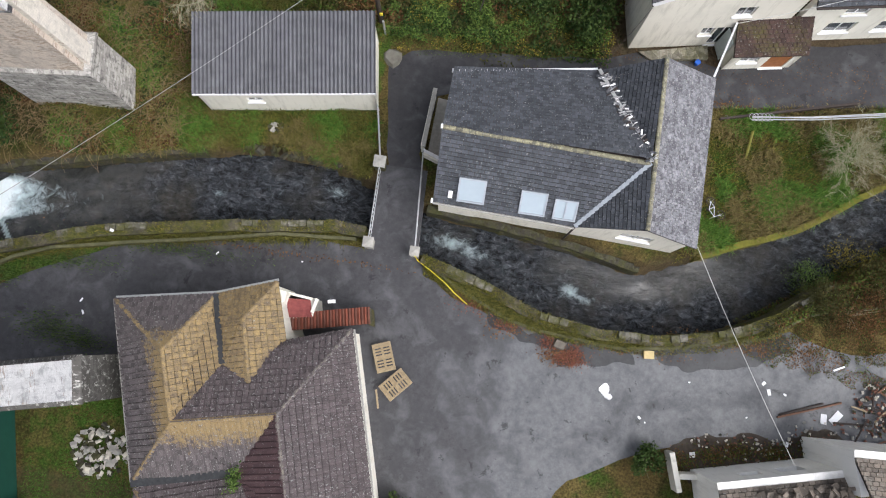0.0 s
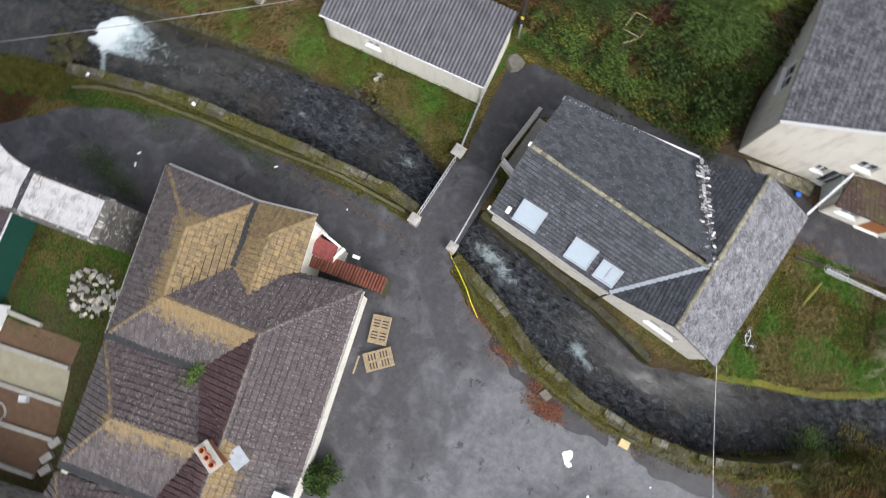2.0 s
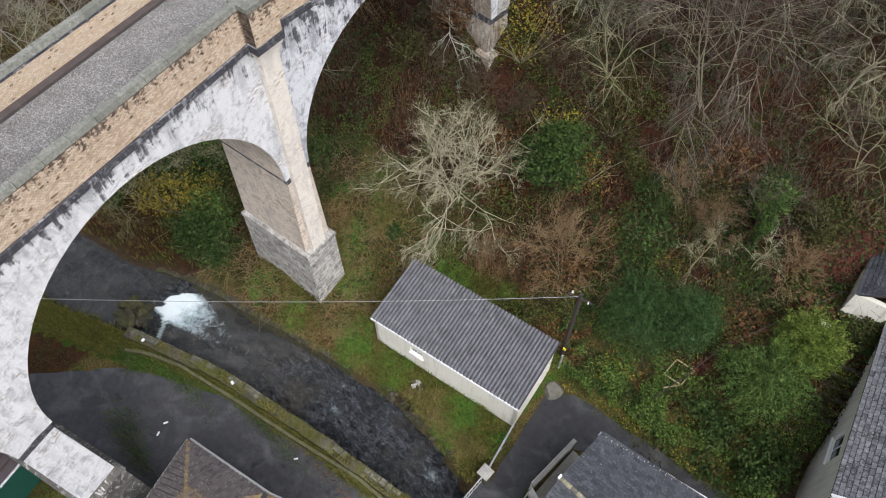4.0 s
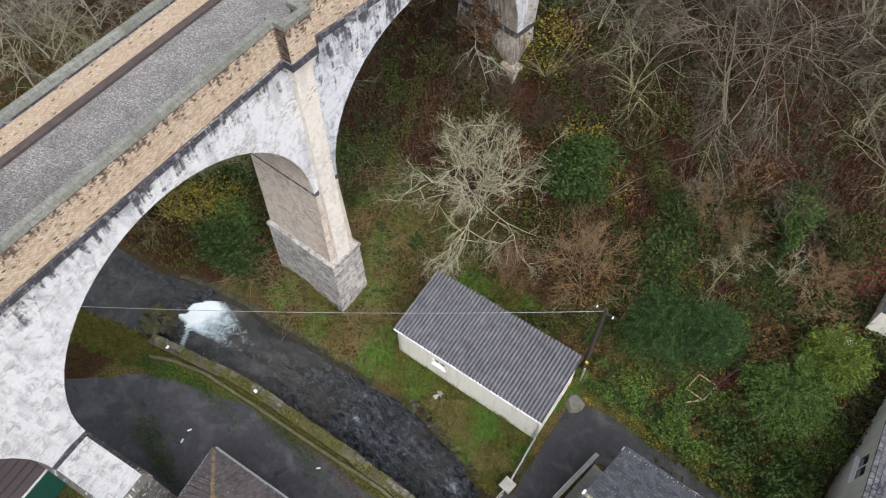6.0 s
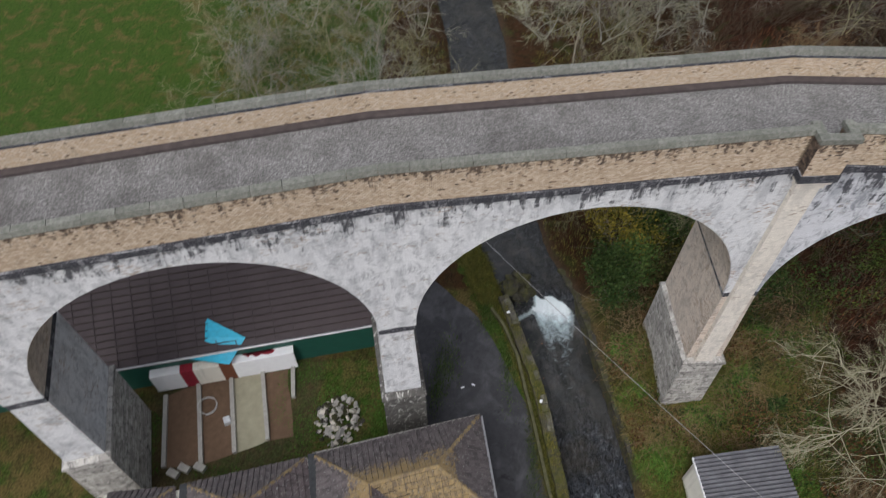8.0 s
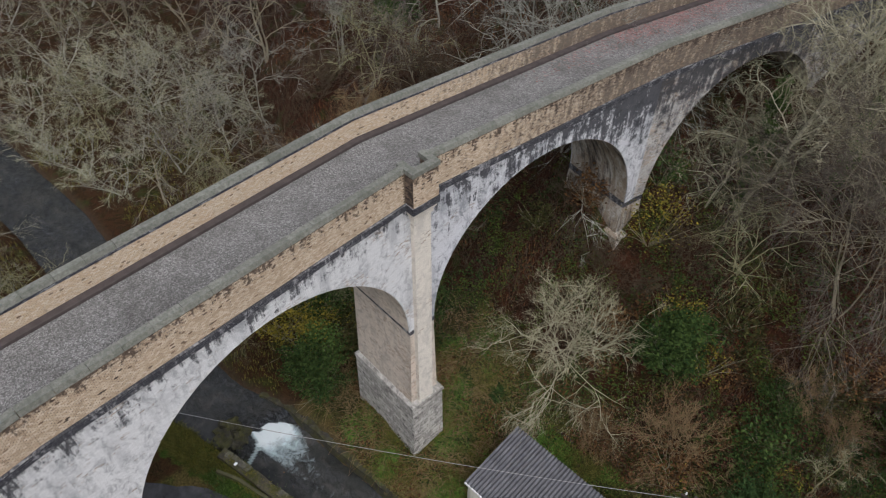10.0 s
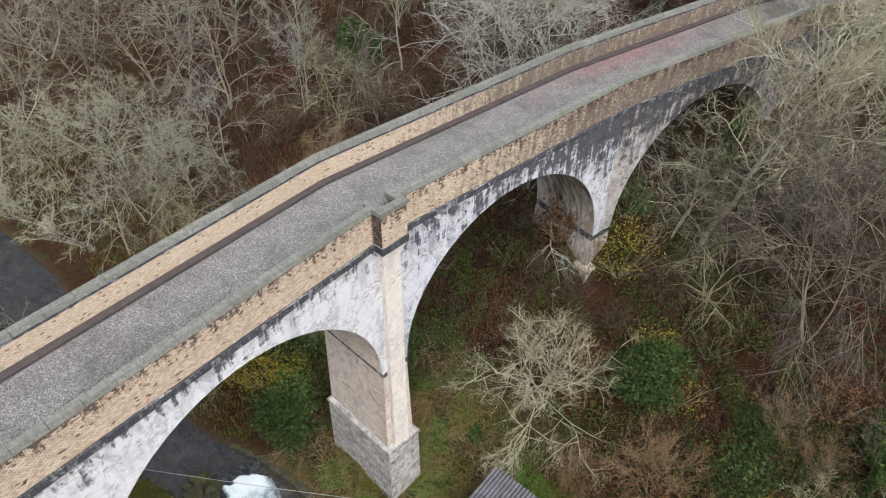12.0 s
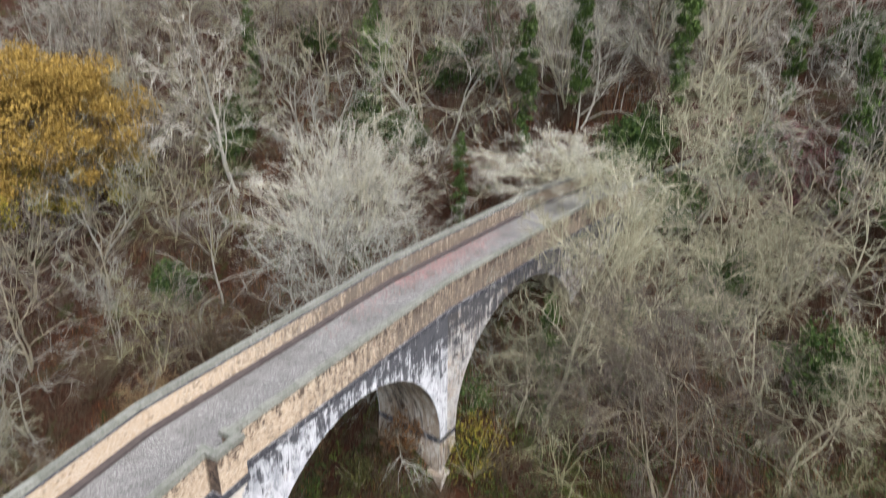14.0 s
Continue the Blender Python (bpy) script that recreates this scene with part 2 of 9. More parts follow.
def m_brick(name, c1, c2, cm, wash, wash_amt, dark_amt, top=None):
    """Brickwork with lime wash and black streaks that run down the face; top: the height from which stains run."""
    m = Mat(name, 0.9, 0.15)
    uv = m.uv()
    c, fac = m.brick(uv, 0.23, 0.077, 0.011, c1, c2, cm)
    c = m.mix(m.ramp(m.noise(0.7, 5, vec=uv), (0.35, 0.0), (0.7, 0.4)), c, tuple(v * 0.6 for v in c1))
    if wash_amt:
        drip = m.noise(1.0, 7, 0.72, vec=m.scaled(uv, (1.9, 0.6, 1)), dist=0.6)
        grain = m.noise(5, 6, 0.8, vec=m.scaled(uv, (1, 2.6, 1)))
        k = m.math("ADD", m.math("MULTIPLY", drip, 0.6), m.math("MULTIPLY", grain, 0.4))
        c = m.mix(m.ramp(k, (0.53 - wash_amt * 0.2, 0.0), (0.6 - wash_amt * 0.17, 0.95)), c, wash)
        c = m.mix(m.ramp(m.noise(3.2, 6, 0.75, vec=uv), (0.52, 0.0), (0.7, 0.35)), c, tuple(v * 0.55 for v in wash))
    if dark_amt:
        st = m.noise(1.0, 7, 0.75, vec=m.scaled(uv, (4.0, 0.5, 1)), dist=0.5)
        patch = m.noise(0.4, 4, vec=uv)
        k = m.math("ADD", m.math("MULTIPLY", st, 0.65), m.math("MULTIPLY", patch, 0.35))
        if top:
            sep = m.node("ShaderNodeSeparateXYZ")
            m.link(uv, sep.inputs[0])
            run = m.node("ShaderNodeMapRange")
            for i, v in ((1, top[0]), (2, top[1]), (3, 0.0), (4, 0.2)):
                run.inputs[i].default_value = v
            m.link(sep.outputs[1], run.inputs[0])
            k = m.math("ADD", k, m.math("SUBTRACT", run.outputs[0], 0.08))
        c = m.mix(m.ramp(k, (0.62 - dark_amt * 0.14, 0.0), (0.72 - dark_amt * 0.14, 0.88)), c, (0.03, 0.029, 0.031))
    m.color(c)
    m.bump(m.math("SUBTRACT", m.noise(22, 4), fac), 0.5, 0.012)
    return m.m


def m_lime(name, body, s0, s1, reach, bare, gloom=0.6, dash=0.0):
    """Whitewashed brickwork: single bricks and rows showing through, grey weathering, black runs below the string course."""
    m = Mat(name, 0.9, 0.15)
    uv = m.uv()
    one, fac = m.brick(uv, 0.2, 0.062, 0.009, (0.0, 0.0, 0.0), (1.0, 1.0, 1.0), (0.5, 0.5, 0.5))
    brick = m.ramp(one, (0.0, (0.33, 0.26, 0.2)), (0.5, (0.47, 0.38, 0.3)), (1.0, (0.62, 0.52, 0.42)))
    wash = m.ramp(one, (0.0, tuple(v * 0.88 for v in body)), (1.0, body))
    wash = m.mix(m.math("MULTIPLY", fac, 0.4), wash, tuple(v * 0.6 for v in body))
    zone = m.noise(0.5, 7, 0.7, vec=m.scaled(uv, (1, 1.5, 1)))
    k = m.math("SUBTRACT", m.math("ADD", m.math("MULTIPLY", zone, 1.2), m.math("MULTIPLY", m.noise(4.0, 4, 0.7, vec=m.scaled(uv, (0.7, 2.2, 1))), 0.5)), m.math("MULTIPLY", one, 0.3))
    c = m.mix(m.ramp(k, (0.76 - bare * 0.2, 0.0), (0.84 - bare * 0.2, 0.9)), wash, brick)
    grey = m.noise(1.5, 8, 0.8, vec=m.scaled(uv, (1.4, 1, 1)), dist=0.6)
    c = m.mix(m.ramp(grey, (0.5, 0.0), (0.6, gloom), (0.72, min(1.0, gloom * 1.25))), c, tuple(v * f for v, f in zip(body, (0.27, 0.28, 0.3))))
    soot = m.noise(0.7, 7, 0.72, vec=m.scaled(uv, (1.9, 0.5, 1)), dist=0.5)
    c = m.mix(m.ramp(soot, (0.48, 0.0), (0.66, gloom)), c, tuple(v * f for v, f in zip(body, (0.42, 0.43, 0.45))))
    c = m.mix(m.ramp(m.noise(9, 5, 0.75, vec=uv), (0.55, 0.0), (0.72, 0.5)), c, tuple(v * 0.5 for v in body))
    st = m.noise(1.0, 8, 0.8, vec=m.scaled(uv, (2.8, 0.34, 1)), dist=0.6)
    blob = m.noise(1.6, 7, 0.75, vec=uv)
    sep = m.node("ShaderNodeSeparateXYZ")
    m.link(uv, sep.inputs[0])
    run = m.node("ShaderNodeMapRange")
    for i, v in ((1, 18.6 - reach), (2, 18.6), (3, -0.13), (4, 0.06)):
        run.inputs[i].default_value = v
    m.link(sep.outputs[1], run.inputs[0])
    k = m.math("ADD", m.math("ADD", m.math("MULTIPLY", st, 0.52), m.math("MULTIPLY", blob, 0.48)), run.outputs[0])
    pos = m.node("ShaderNodeSeparateXYZ")
    m.link(m.geo, pos.inputs[0])
    far = m.node("ShaderNodeMapRange")
    for i, v in ((1, 16.0), (2, 26.0), (3, 0.0), (4, 0.1)):
        far.inputs[i].default_value = v
    m.link(pos.outputs[1], far.inputs[0])
    c = m.mix(m.ramp(m.math("ADD", k, far.outputs[0]), (s0, 0.0), (s1, 0.9)), c, (0.035, 0.036, 0.042))
    m.color(c)
    m.bump(m.math("SUBTRACT", m.math("MULTIPLY", m.noise(14, 5, 0.7), 1.2), fac), 0.6, 0.014)
    return m.m


def m_bricks(name, stops, top, soot):
    """Single bricks, each its own tone, darkened by soot under the coping."""
    m = Mat(name, 0.9, 0.15)
    c = m.ramp(m.math("FRACT", m.math("ADD", m.island(), m.obrand())), *stops)
    sep = m.node("ShaderNodeSeparateXYZ")
    m.link(m.geo, sep.inputs[0])
    run = m.node("ShaderNodeMapRange")
    for i, v in ((1, top[0]), (2, top[1]), (3, 0.0), (4, soot)):
        run.inputs[i].default_value = v
    m.link(sep.outputs[2], run.inputs[0])
    st = m.noise(1.0, 7, 0.78, vec=m.scaled(m.geo, (3.4, 3.4, 0.9)))
    own = m.math("MULTIPLY", m.math("SUBTRACT", m.math("FRACT", m.math("MULTIPLY", m.island(), 7.31)), 0.5), 0.16)
    far = m.node("ShaderNodeMapRange")
    for i, v in ((1, 10.0), (2, 22.0), (3, 0.0), (4, 0.34)):
        far.inputs[i].default_value = v
    m.link(sep.outputs[1], far.inputs[0])
    c = m.mix(m.ramp(m.math("ADD", m.math("ADD", st, own), far.outputs[0]), (0.6, 0.0), (0.84, 0.85)), c, (0.1, 0.082, 0.069))
    c = m.mix(m.ramp(m.math("ADD", m.math("ADD", st, own), run.outputs[0]), (0.7, 0.0), (0.8, 0.9)), c, (0.062, 0.046, 0.037))
    m.color(c).bump(m.noise(30, 4), 0.3, 0.006)
    return m.m


def m_stone(name, c, dark=0.5, scale=1.0, moss=0.0):
    """Rubble stone: cells with recessed joints."""
    m = Mat(name, 0.92, 0.15)
    v = m.node("ShaderNodeTexVoronoi", feature="F1")
    v.inputs["Scale"].default_value = 3.2 * scale
    m.link(m.geo, v.inputs["Vector"])
    e = m.node("ShaderNodeTexVoronoi", feature="DISTANCE_TO_EDGE")
    e.inputs["Scale"].default_value = 3.2 * scale
    m.link(m.geo, e.inputs["Vector"])
    tone = m.node("ShaderNodeSeparateColor")
    m.link(v.outputs["Color"], tone.inputs[0])
    k = m.ramp(tone.outputs[0], (0.0, tuple(x * 0.55 for x in c)), (1.0, tuple(min(1, x * 1.35) for x in c)))
    k = m.mix(m.ramp(m.noise(2.0, 6, 0.7), (0.45, 0.0), (0.7, dark)), k, (0.05, 0.05, 0.045))
    k = m.mix(m.ramp(e.outputs["Distance"], (0.0, 0.75), (0.05, 0.0)), k, tuple(x * 0.4 for x in c))
    if moss:
        k = m.mix(m.ramp(m.noise(1.3, 6, 0.75), (0.42, 0.0), (0.58, moss)), k, m.ramp(m.noise(6, 5, 0.75), (0.3, (0.028, 0.036, 0.009)), (0.7, (0.115, 0.11, 0.028))))
    m.color(k).bump(m.ramp(e.outputs["Distance"], (0.0, 0.0), (0.12, 1.0)), 0.6, 0.03)
    return m.m


def m_plinth(name, k):
    """Large weathered plinth stones in courses, blotched dark and pale."""
    m = Mat(name, 0.92, 0.15)
    tone = lambda *c: tuple(v * k for v in c)
    uv = m.uv()
    one, fac = m.brick(uv, 0.62, 0.3, 0.014, (0.0, 0.0, 0.0), (1.0, 1.0, 1.0), (0.4, 0.4, 0.4))
    c = m.ramp(one, (0.0, tone(0.3, 0.285, 0.26)), (1.0, tone(0.5, 0.48, 0.44)))
    c = m.mix(m.ramp(m.noise(2.2, 8, 0.78, vec=uv), (0.5, 0.0), (0.62, 0.85)), c, (0.06, 0.058, 0.055))
    c = m.mix(m.ramp(m.noise(3.1, 7, 0.75, vec=m.scaled(uv, (1.3, 0.8, 1)), dist=0.4), (0.54, 0.0), (0.64, 0.85)), c, (0.62, 0.61, 0.57))
    c = m.mix(m.math("MULTIPLY", fac, 0.6), c, (0.09, 0.085, 0.078))
    m.color(c).bump(m.math("SUBTRACT", m.math("MULTIPLY", m.noise(11, 6, 0.75), 1.5), fac), 0.8, 0.03)
    return m.m


def m_render(name, c, grime=0.35):
    """Painted render with damp, algae and dirt runs."""
    m = Mat(name, 0.85, 0.2)
    n = m.noise(30, 4)
    run = m.noise(1.0, 6, 0.7, vec=m.scaled(m.geo, (3.0, 3.0, 0.4)))
    k = m.mix(m.ramp(run, (0.5, 0.0), (0.75, grime)), c, (0.22, 0.21, 0.15))
    k = m.mix(m.ramp(m.noise(0.8, 5), (0.5, 0.0), (0.8, grime)), k, tuple(v * 0.7 for v in c))
    m.color(k).bump(n, 0.2, 0.008)
    return m.m


def m_tile(name, lo, hi, lichen, amount, spots=0.0, patch=0.55, ridge=None):
    """Roof tiles or slates: each piece its own tone, with lichen in patches."""
    m = Mat(name, 0.8, 0.25)
    tone = m.ramp(m.math("FRACT", m.math("ADD", m.island(), m.obrand())), (0.0, lo), (1.0, hi))
    n = m.noise(patch, 5, 0.65)
    fine = m.noise(11, 5, 0.75)
    k = m.math("ADD", m.math("MULTIPLY", n, 0.55), m.math("MULTIPLY", fine, 0.45))
    if ridge:
        sep = m.node("ShaderNodeSeparateXYZ")
        m.link(m.geo, sep.inputs[0])
        run = m.node("ShaderNodeMapRange")
        for i, v in ((1, ridge[0]), (2, ridge[1]), (3, -0.16), (4, 0.17)):
            run.inputs[i].default_value = v
        m.link(sep.outputs[2], run.inputs[0])
        k = m.math("ADD", k, run.outputs[0])
    c = m.mix(m.ramp(k, (0.6 - 0.22 * amount, 0.0), (0.7 - 0.2 * amount, 0.85 if amount else 0.0)), tone, lichen)
    if spots:
        c = m.mix(m.ramp(m.noise(13, 3, 0.6), (0.66 - 0.1 * spots, 0.0), (0.7 - 0.1 * spots, 0.8)), c, (0.36, 0.37, 0.35))
    c = m.mix(m.ramp(m.noise(26, 5, 0.75), (0.42, 0.0), (0.72, 0.6)), c, (0.02, 0.019, 0.018))
    m.color(c).bump(fine, 0.25, 0.01)
    return m.m


def m_leaf(name, a, b, var=0.25):
    m = Mat(name, 0.75, 0.08)
    m.color(m.ramp(m.island(), (0.0, a), (1.0, b)))
    m.b.inputs["Transmission Weight"].default_value = 0.0
    return m.m


def m_bark(name, lo, hi):
    """Bark that varies along the branch and from tree to tree."""
    m = Mat(name, 0.9, 0.1)
    c = m.ramp(m.noise(2.2, 5, 0.7), (0.3, lo), (0.7, hi))
    mean = tuple((x + y) / 2 for x, y in zip(lo, hi))
    m.color(m.mix(0.6, c, m.ramp(m.obrand(), (0.0, tuple(v * f for v, f in zip(mean, (0.7, 0.66, 0.6)))), (0.5, mean), (1.0, tuple(v * f for v, f in zip(mean, (1.15, 1.18, 1.16)))))))
    return m.m


def m_gravel():
    m = Mat("grey_ballast_gravel", 0.95, 0.15)
    v = m.node("ShaderNodeTexVoronoi")
    v.inputs["Scale"].default_value = 30.0
    m.link(m.geo, v.inputs["Vector"])
    tone = m.node("ShaderNodeSeparateColor")
    m.link(v.outputs["Color"], tone.inputs[0])
    c = m.ramp(tone.outputs[0], (0.0, (0.125, 0.121, 0.115)), (0.6, (0.222, 0.216, 0.206)), (1.0, (0.4, 0.392, 0.376)))
    c = m.mix(m.ramp(m.noise(0.8, 4), (0.45, 0.0), (0.7, 0.5)), c, (0.08, 0.074, 0.068))
    m.color(c).bump(v.outputs["Distance"], 0.8, 0.04)
    return m.m


def m_cope():
    """Old coping stone with algae and lichen."""
    m = Mat("grey_green_coping_stone", 0.92, 0.15)
    fine = m.noise(9, 6, 0.75)
    c = m.ramp(fine, (0.3, (0.115, 0.118, 0.1)), (0.5, (0.2, 0.203, 0.175)), (0.75, (0.33, 0.33, 0.29)))
    c = m.mix(m.math("MULTIPLY", m.obrand(), 0.4), c, (0.1, 0.1, 0.085))
    m.color(m.mix(m.ramp(m.noise(1.8, 5, 0.7), (0.5, 0.0), (0.68, 0.5)), c, (0.1, 0.108, 0.085))).bump(fine, 0.5, 0.02)
    return m.m


MG, MROAD, MWATER = m_ground(), m_road("wet_worn_tarmac", 0.94), m_water()
MLANE = m_road("leaf_strewn_dark_tarmac", 0.62, 0.0)
BUFF = m_brick("buff_brick", (0.26, 0.2, 0.14), (0.22, 0.165, 0.115), (0.22, 0.18, 0.135), (0.5, 0.48, 0.45), 0.0, 0.1)
BUFF_OUT = m_brick("weathered_buff_brick", (0.2, 0.145, 0.1), (0.13, 0.095, 0.065), (0.15, 0.118, 0.088), (0.5, 0.48, 0.45), 0.0, 0.85)
LIME = m_lime("lime_washed_brick", (0.74, 0.745, 0.745), 0.53, 0.585, 2.6, -0.5, 0.55)
LIME_F = m_lime("blackened_lime_washed_brick", (0.56, 0.54, 0.51), 0.55, 0.63, 7.0, 0.2)
LIME_D = m_lime("sooty_lime_washed_brick", (0.66, 0.67, 0.69), 0.515, 0.565, 5.0, -0.9, 0.75)
PIER_D = m_brick("brown_stained_brick", (0.34, 0.27, 0.2), (0.24, 0.185, 0.14), (0.3, 0.26, 0.21), (0.5, 0.47, 0.42), 0.25, 0.85)
PIERB = m_lime("pale_pier_brick", (0.68, 0.595, 0.5), 0.75, 0.8, 4.0, -0.1, 0.45)
BUTT = m_lime("pale_buttress_wash", (0.78, 0.73, 0.64), 0.6, 0.68, 3.0, -0.6, 0.3)
PLINTH = m_plinth("mottled_plinth_stone", 1.0)
PLINTH_D = m_plinth("blackened_plinth_stone", 0.28)
COPE = m_cope()
BLUEB = m_brick("dark_engineering_brick", (0.03, 0.031, 0.04), (0.055, 0.056, 0.066), (0.1, 0.1, 0.105), (0.34, 0.34, 0.35), 0.06, 0.0)
GRAVEL = m_gravel()
KERBST = plain("mossy_concrete_edging", (0.088, 0.086, 0.045), 0.9, 0.2, 0, 0.85, 3)
KERB = plain("dark_weathered_trough_boards", (0.075, 0.062, 0.06), 0.9, 0.2, 0, 0.5, 3)
WALLST = m_stone("mossy_wall_stone", (0.1, 0.088, 0.066), 0.9, 1.5, 0.95)
DARKST = m_stone("dark_wet_bank_stone", (0.06, 0.055, 0.045), 0.9, 1.6, 0.6)
WHITE = m_render("cream_white_render", (0.74, 0.72, 0.63), 0.4)
CREAM = m_render("cream_painted_render", (0.74, 0.71, 0.62), 0.5)
SLATE = m_tile("blue_grey_slate", (0.046, 0.051, 0.059), (0.088, 0.095, 0.108), (0.125, 0.134, 0.144), 0.2, 0.3)
SLATE_L = m_tile("lichened_slate", (0.085, 0.085, 0.095), (0.19, 0.19, 0.205), (0.31, 0.31, 0.33), 0.45, 0.8, 2.2)
TILE = m_tile("lichened_concrete_tile", (0.075, 0.065, 0.067), (0.145, 0.127, 0.126), (0.3, 0.215, 0.095), 0.4, 0.5, 2.2, (5.2, 6.2))
TILE_Y = m_tile("yellow_lichened_tile", (0.15, 0.115, 0.075), (0.27, 0.2, 0.105), (0.35, 0.25, 0.105), 0.55, 0.2, 4.5)
TILE_M = m_tile("dark_red_tile", (0.055, 0.032, 0.035), (0.095, 0.056, 0.058), (0.16, 0.14, 0.13), 0.1, 0.25)
LEAD_D = plain("dark_stained_lead", (0.03, 0.032, 0.034), 0.6, 0.4, 0, 0.95, 5)
RUSTB = plain("dark_red_brick", (0.16, 0.085, 0.055), 0.9)
TILE_P = m_tile("purple_brown_tile", (0.07, 0.056, 0.058), (0.122, 0.1, 0.101), (0.2, 0.18, 0.165), 0.22, 0.6, 2.2)
# pale blue-grey pane: the sky's reflection is put into its base colour
PANE_L = plain("sky_painted_pane", (0.34, 0.4, 0.44), 0.12, 0.6, 0, 0.08, 2, 0)
BUFFS = m_bricks("buff_bricks", ((0.0, (0.16, 0.11, 0.075)), (0.012, (0.49, 0.375, 0.255)), (0.5, (0.52, 0.42, 0.31)), (1.0, (0.6, 0.51, 0.4))), (20.0, 20.5), 0.12)
BUFFS_W = m_bricks("sooty_buff_bricks", ((0.0, (0.14, 0.09, 0.06)), (0.025, (0.4, 0.305, 0.215)), (0.4, (0.47, 0.37, 0.265)), (1.0, (0.58, 0.485, 0.375))), (19.3, 20.35), 0.3)
# darker copy for the refuge's south side: soot plus its shade, as colour
SOOT_SHADE_B = m_bricks("sooted_shaded_refuge_bricks", ((0.0, (0.03, 0.026, 0.025)), (0.5, (0.09, 0.07, 0.058)), (1.0, (0.2, 0.15, 0.11))), (19.3, 20.3), 0.24)
LEAD = plain("grey_lead", (0.3, 0.33, 0.36), 0.5, 0.5, 0.0, 0.3, 4)
RIDGE_P = m_tile("weathered_ridge_tile", (0.11, 0.098, 0.088), (0.2, 0.18, 0.16), (0.3, 0.27, 0.2), 0.3, 0.6, 3.0)
RIDGE_M = m_tile("lichened_ridge_mortar", (0.12, 0.115, 0.09), (0.27, 0.255, 0.17), (0.48, 0.45, 0.28), 0.42, 0.6, 4.0)
GLASS = plain("sky_lit_window_glass", (0.05, 0.06, 0.07), 0.06, 0.8, 0, 0.1, 3, 0)
UPVC = plain("white_upvc", (0.8, 0.8, 0.8), 0.4, 0.5, 0, 0.08, 3, 0)
GALV = plain("galvanised_steel", (0.42, 0.43, 0.44), 0.5, 0.5, 0.5, 0.2, 8, 0.1)
CORR = plain("grey_fibre_cement_sheet", (0.105, 0.106, 0.115), 0.75, 0.3, 0, 0.6, 1.6, 0.3)
CONC = plain("weathered_concrete", (0.33, 0.32, 0.29), 0.9, 0.2, 0, 0.35, 5, 0.3)
RUINW = m_render("flaking_white_render", (0.88, 0.87, 0.83), 0.3)
RUST = plain("rust_red_sheet", (0.17, 0.055, 0.035), 0.8, 0.2, 0, 0.5, 3)
WOOD = plain("weathered_pale_timber", (0.31, 0.245, 0.155), 0.85, 0.2, 0, 0.5, 7)
DARKW = plain("dark_wet_timber", (0.05, 0.04, 0.035), 0.8, 0.2, 0, 0.4, 8)
GREENP = plain("dark_green_sheet", (0.015, 0.075, 0.055), 0.5, 0.4, 0, 0.3, 2)
BARK = m_bark("pale_grey_bark", (0.15, 0.143, 0.117), (0.4, 0.388, 0.335))
TWIG = m_bark("grey_brown_twigs", (0.15, 0.13, 0.09), (0.33, 0.295, 0.215))
TWIG_D = m_bark("dark_brown_twigs", (0.045, 0.033, 0.022), (0.125, 0.094, 0.062))
IVY = m_leaf("ivy_leaves", (0.012, 0.03, 0.008), (0.068, 0.1, 0.027))
LAUREL = m_leaf("evergreen_leaves", (0.013, 0.03, 0.008), (0.065, 0.1, 0.026))
BRAMBLE = m_leaf("bramble_and_fern_leaves", (0.018, 0.024, 0.008), (0.085, 0.078, 0.026))
GOLD = m_leaf("golden_autumn_leaves", (0.12, 0.075, 0.017), (0.42, 0.282, 0.072))
YELL = m_leaf("yellow_green_leaves", (0.05, 0.06, 0.012), (0.29, 0.225, 0.035))
BROWNL = m_leaf("brown_dead_leaves", (0.035, 0.018, 0.008), (0.17, 0.092, 0.038))
REDL = m_leaf("red_fallen_leaves", (0.16, 0.06, 0.055), (0.45, 0.27, 0.25))
FERN = m_leaf("feathery_green_leaves", (0.028, 0.06, 0.014), (0.13, 0.19, 0.05))
LUSHB = m_leaf("bright_grass_blades", (0.03, 0.08, 0.01), (0.13, 0.22, 0.04))
GRASSB = m_leaf("grass_blades", (0.035, 0.06, 0.008), (0.26, 0.22, 0.05))

# ---- the lie of the land ----
# Stream edges, south and north, from upstream (west) to downstream (east).
SOUTH = [(-75, -9.0), (-50, -3.6), (-36, -1.8), (-29.4, -0.6), (-24, 1.6), (-18.3, 3.5), (-12.4, 4.6), (-6.4, 5.5), (-4.6, 5.4), (-1.9, 4.5), (1.4, 3.6), (4.6, 2.4), (7.6, 2.0), (10.6, 2.1), (13.8, 2.8), (16.3, 4.0), (18, 5.3), (22.5, 8.3), (34, 15.0), (60, 24)]
NORTH = [(-75, -4.0), (-50, 1.0), (-36, 2.2), (-28.5, 3.9), (-25.1, 5.6), (-19.2, 7.05), (-14.7, 8.1), (-10.7, 8.9), (-7, 8.5), (-5.1, 7.9), (-2.1, 6.9), (1, 6.6), (5.6, 6.1), (9.6, 5.3), (12.8, 6.6), (17.4, 8.6), (21.1, 11.2), (32, 18.5), (60, 28)]
FOOT = [(-120, 26), (-60, 17), (-36, 13.5), (-26, 13.5), (-20, 15.0), (-14, 17.6), (-4, 18.2), (3, 18.0), (6.5, 17.5), (7.5, 23), (14, 26), (24, 24), (60, 34)]


def water_z(x):
    if x < -25.2:
        return -0.35
    return lerp(-0.35, -1.15, smooth01((x + 25.2) / 0.9)) - 0.012 * (x + 24)


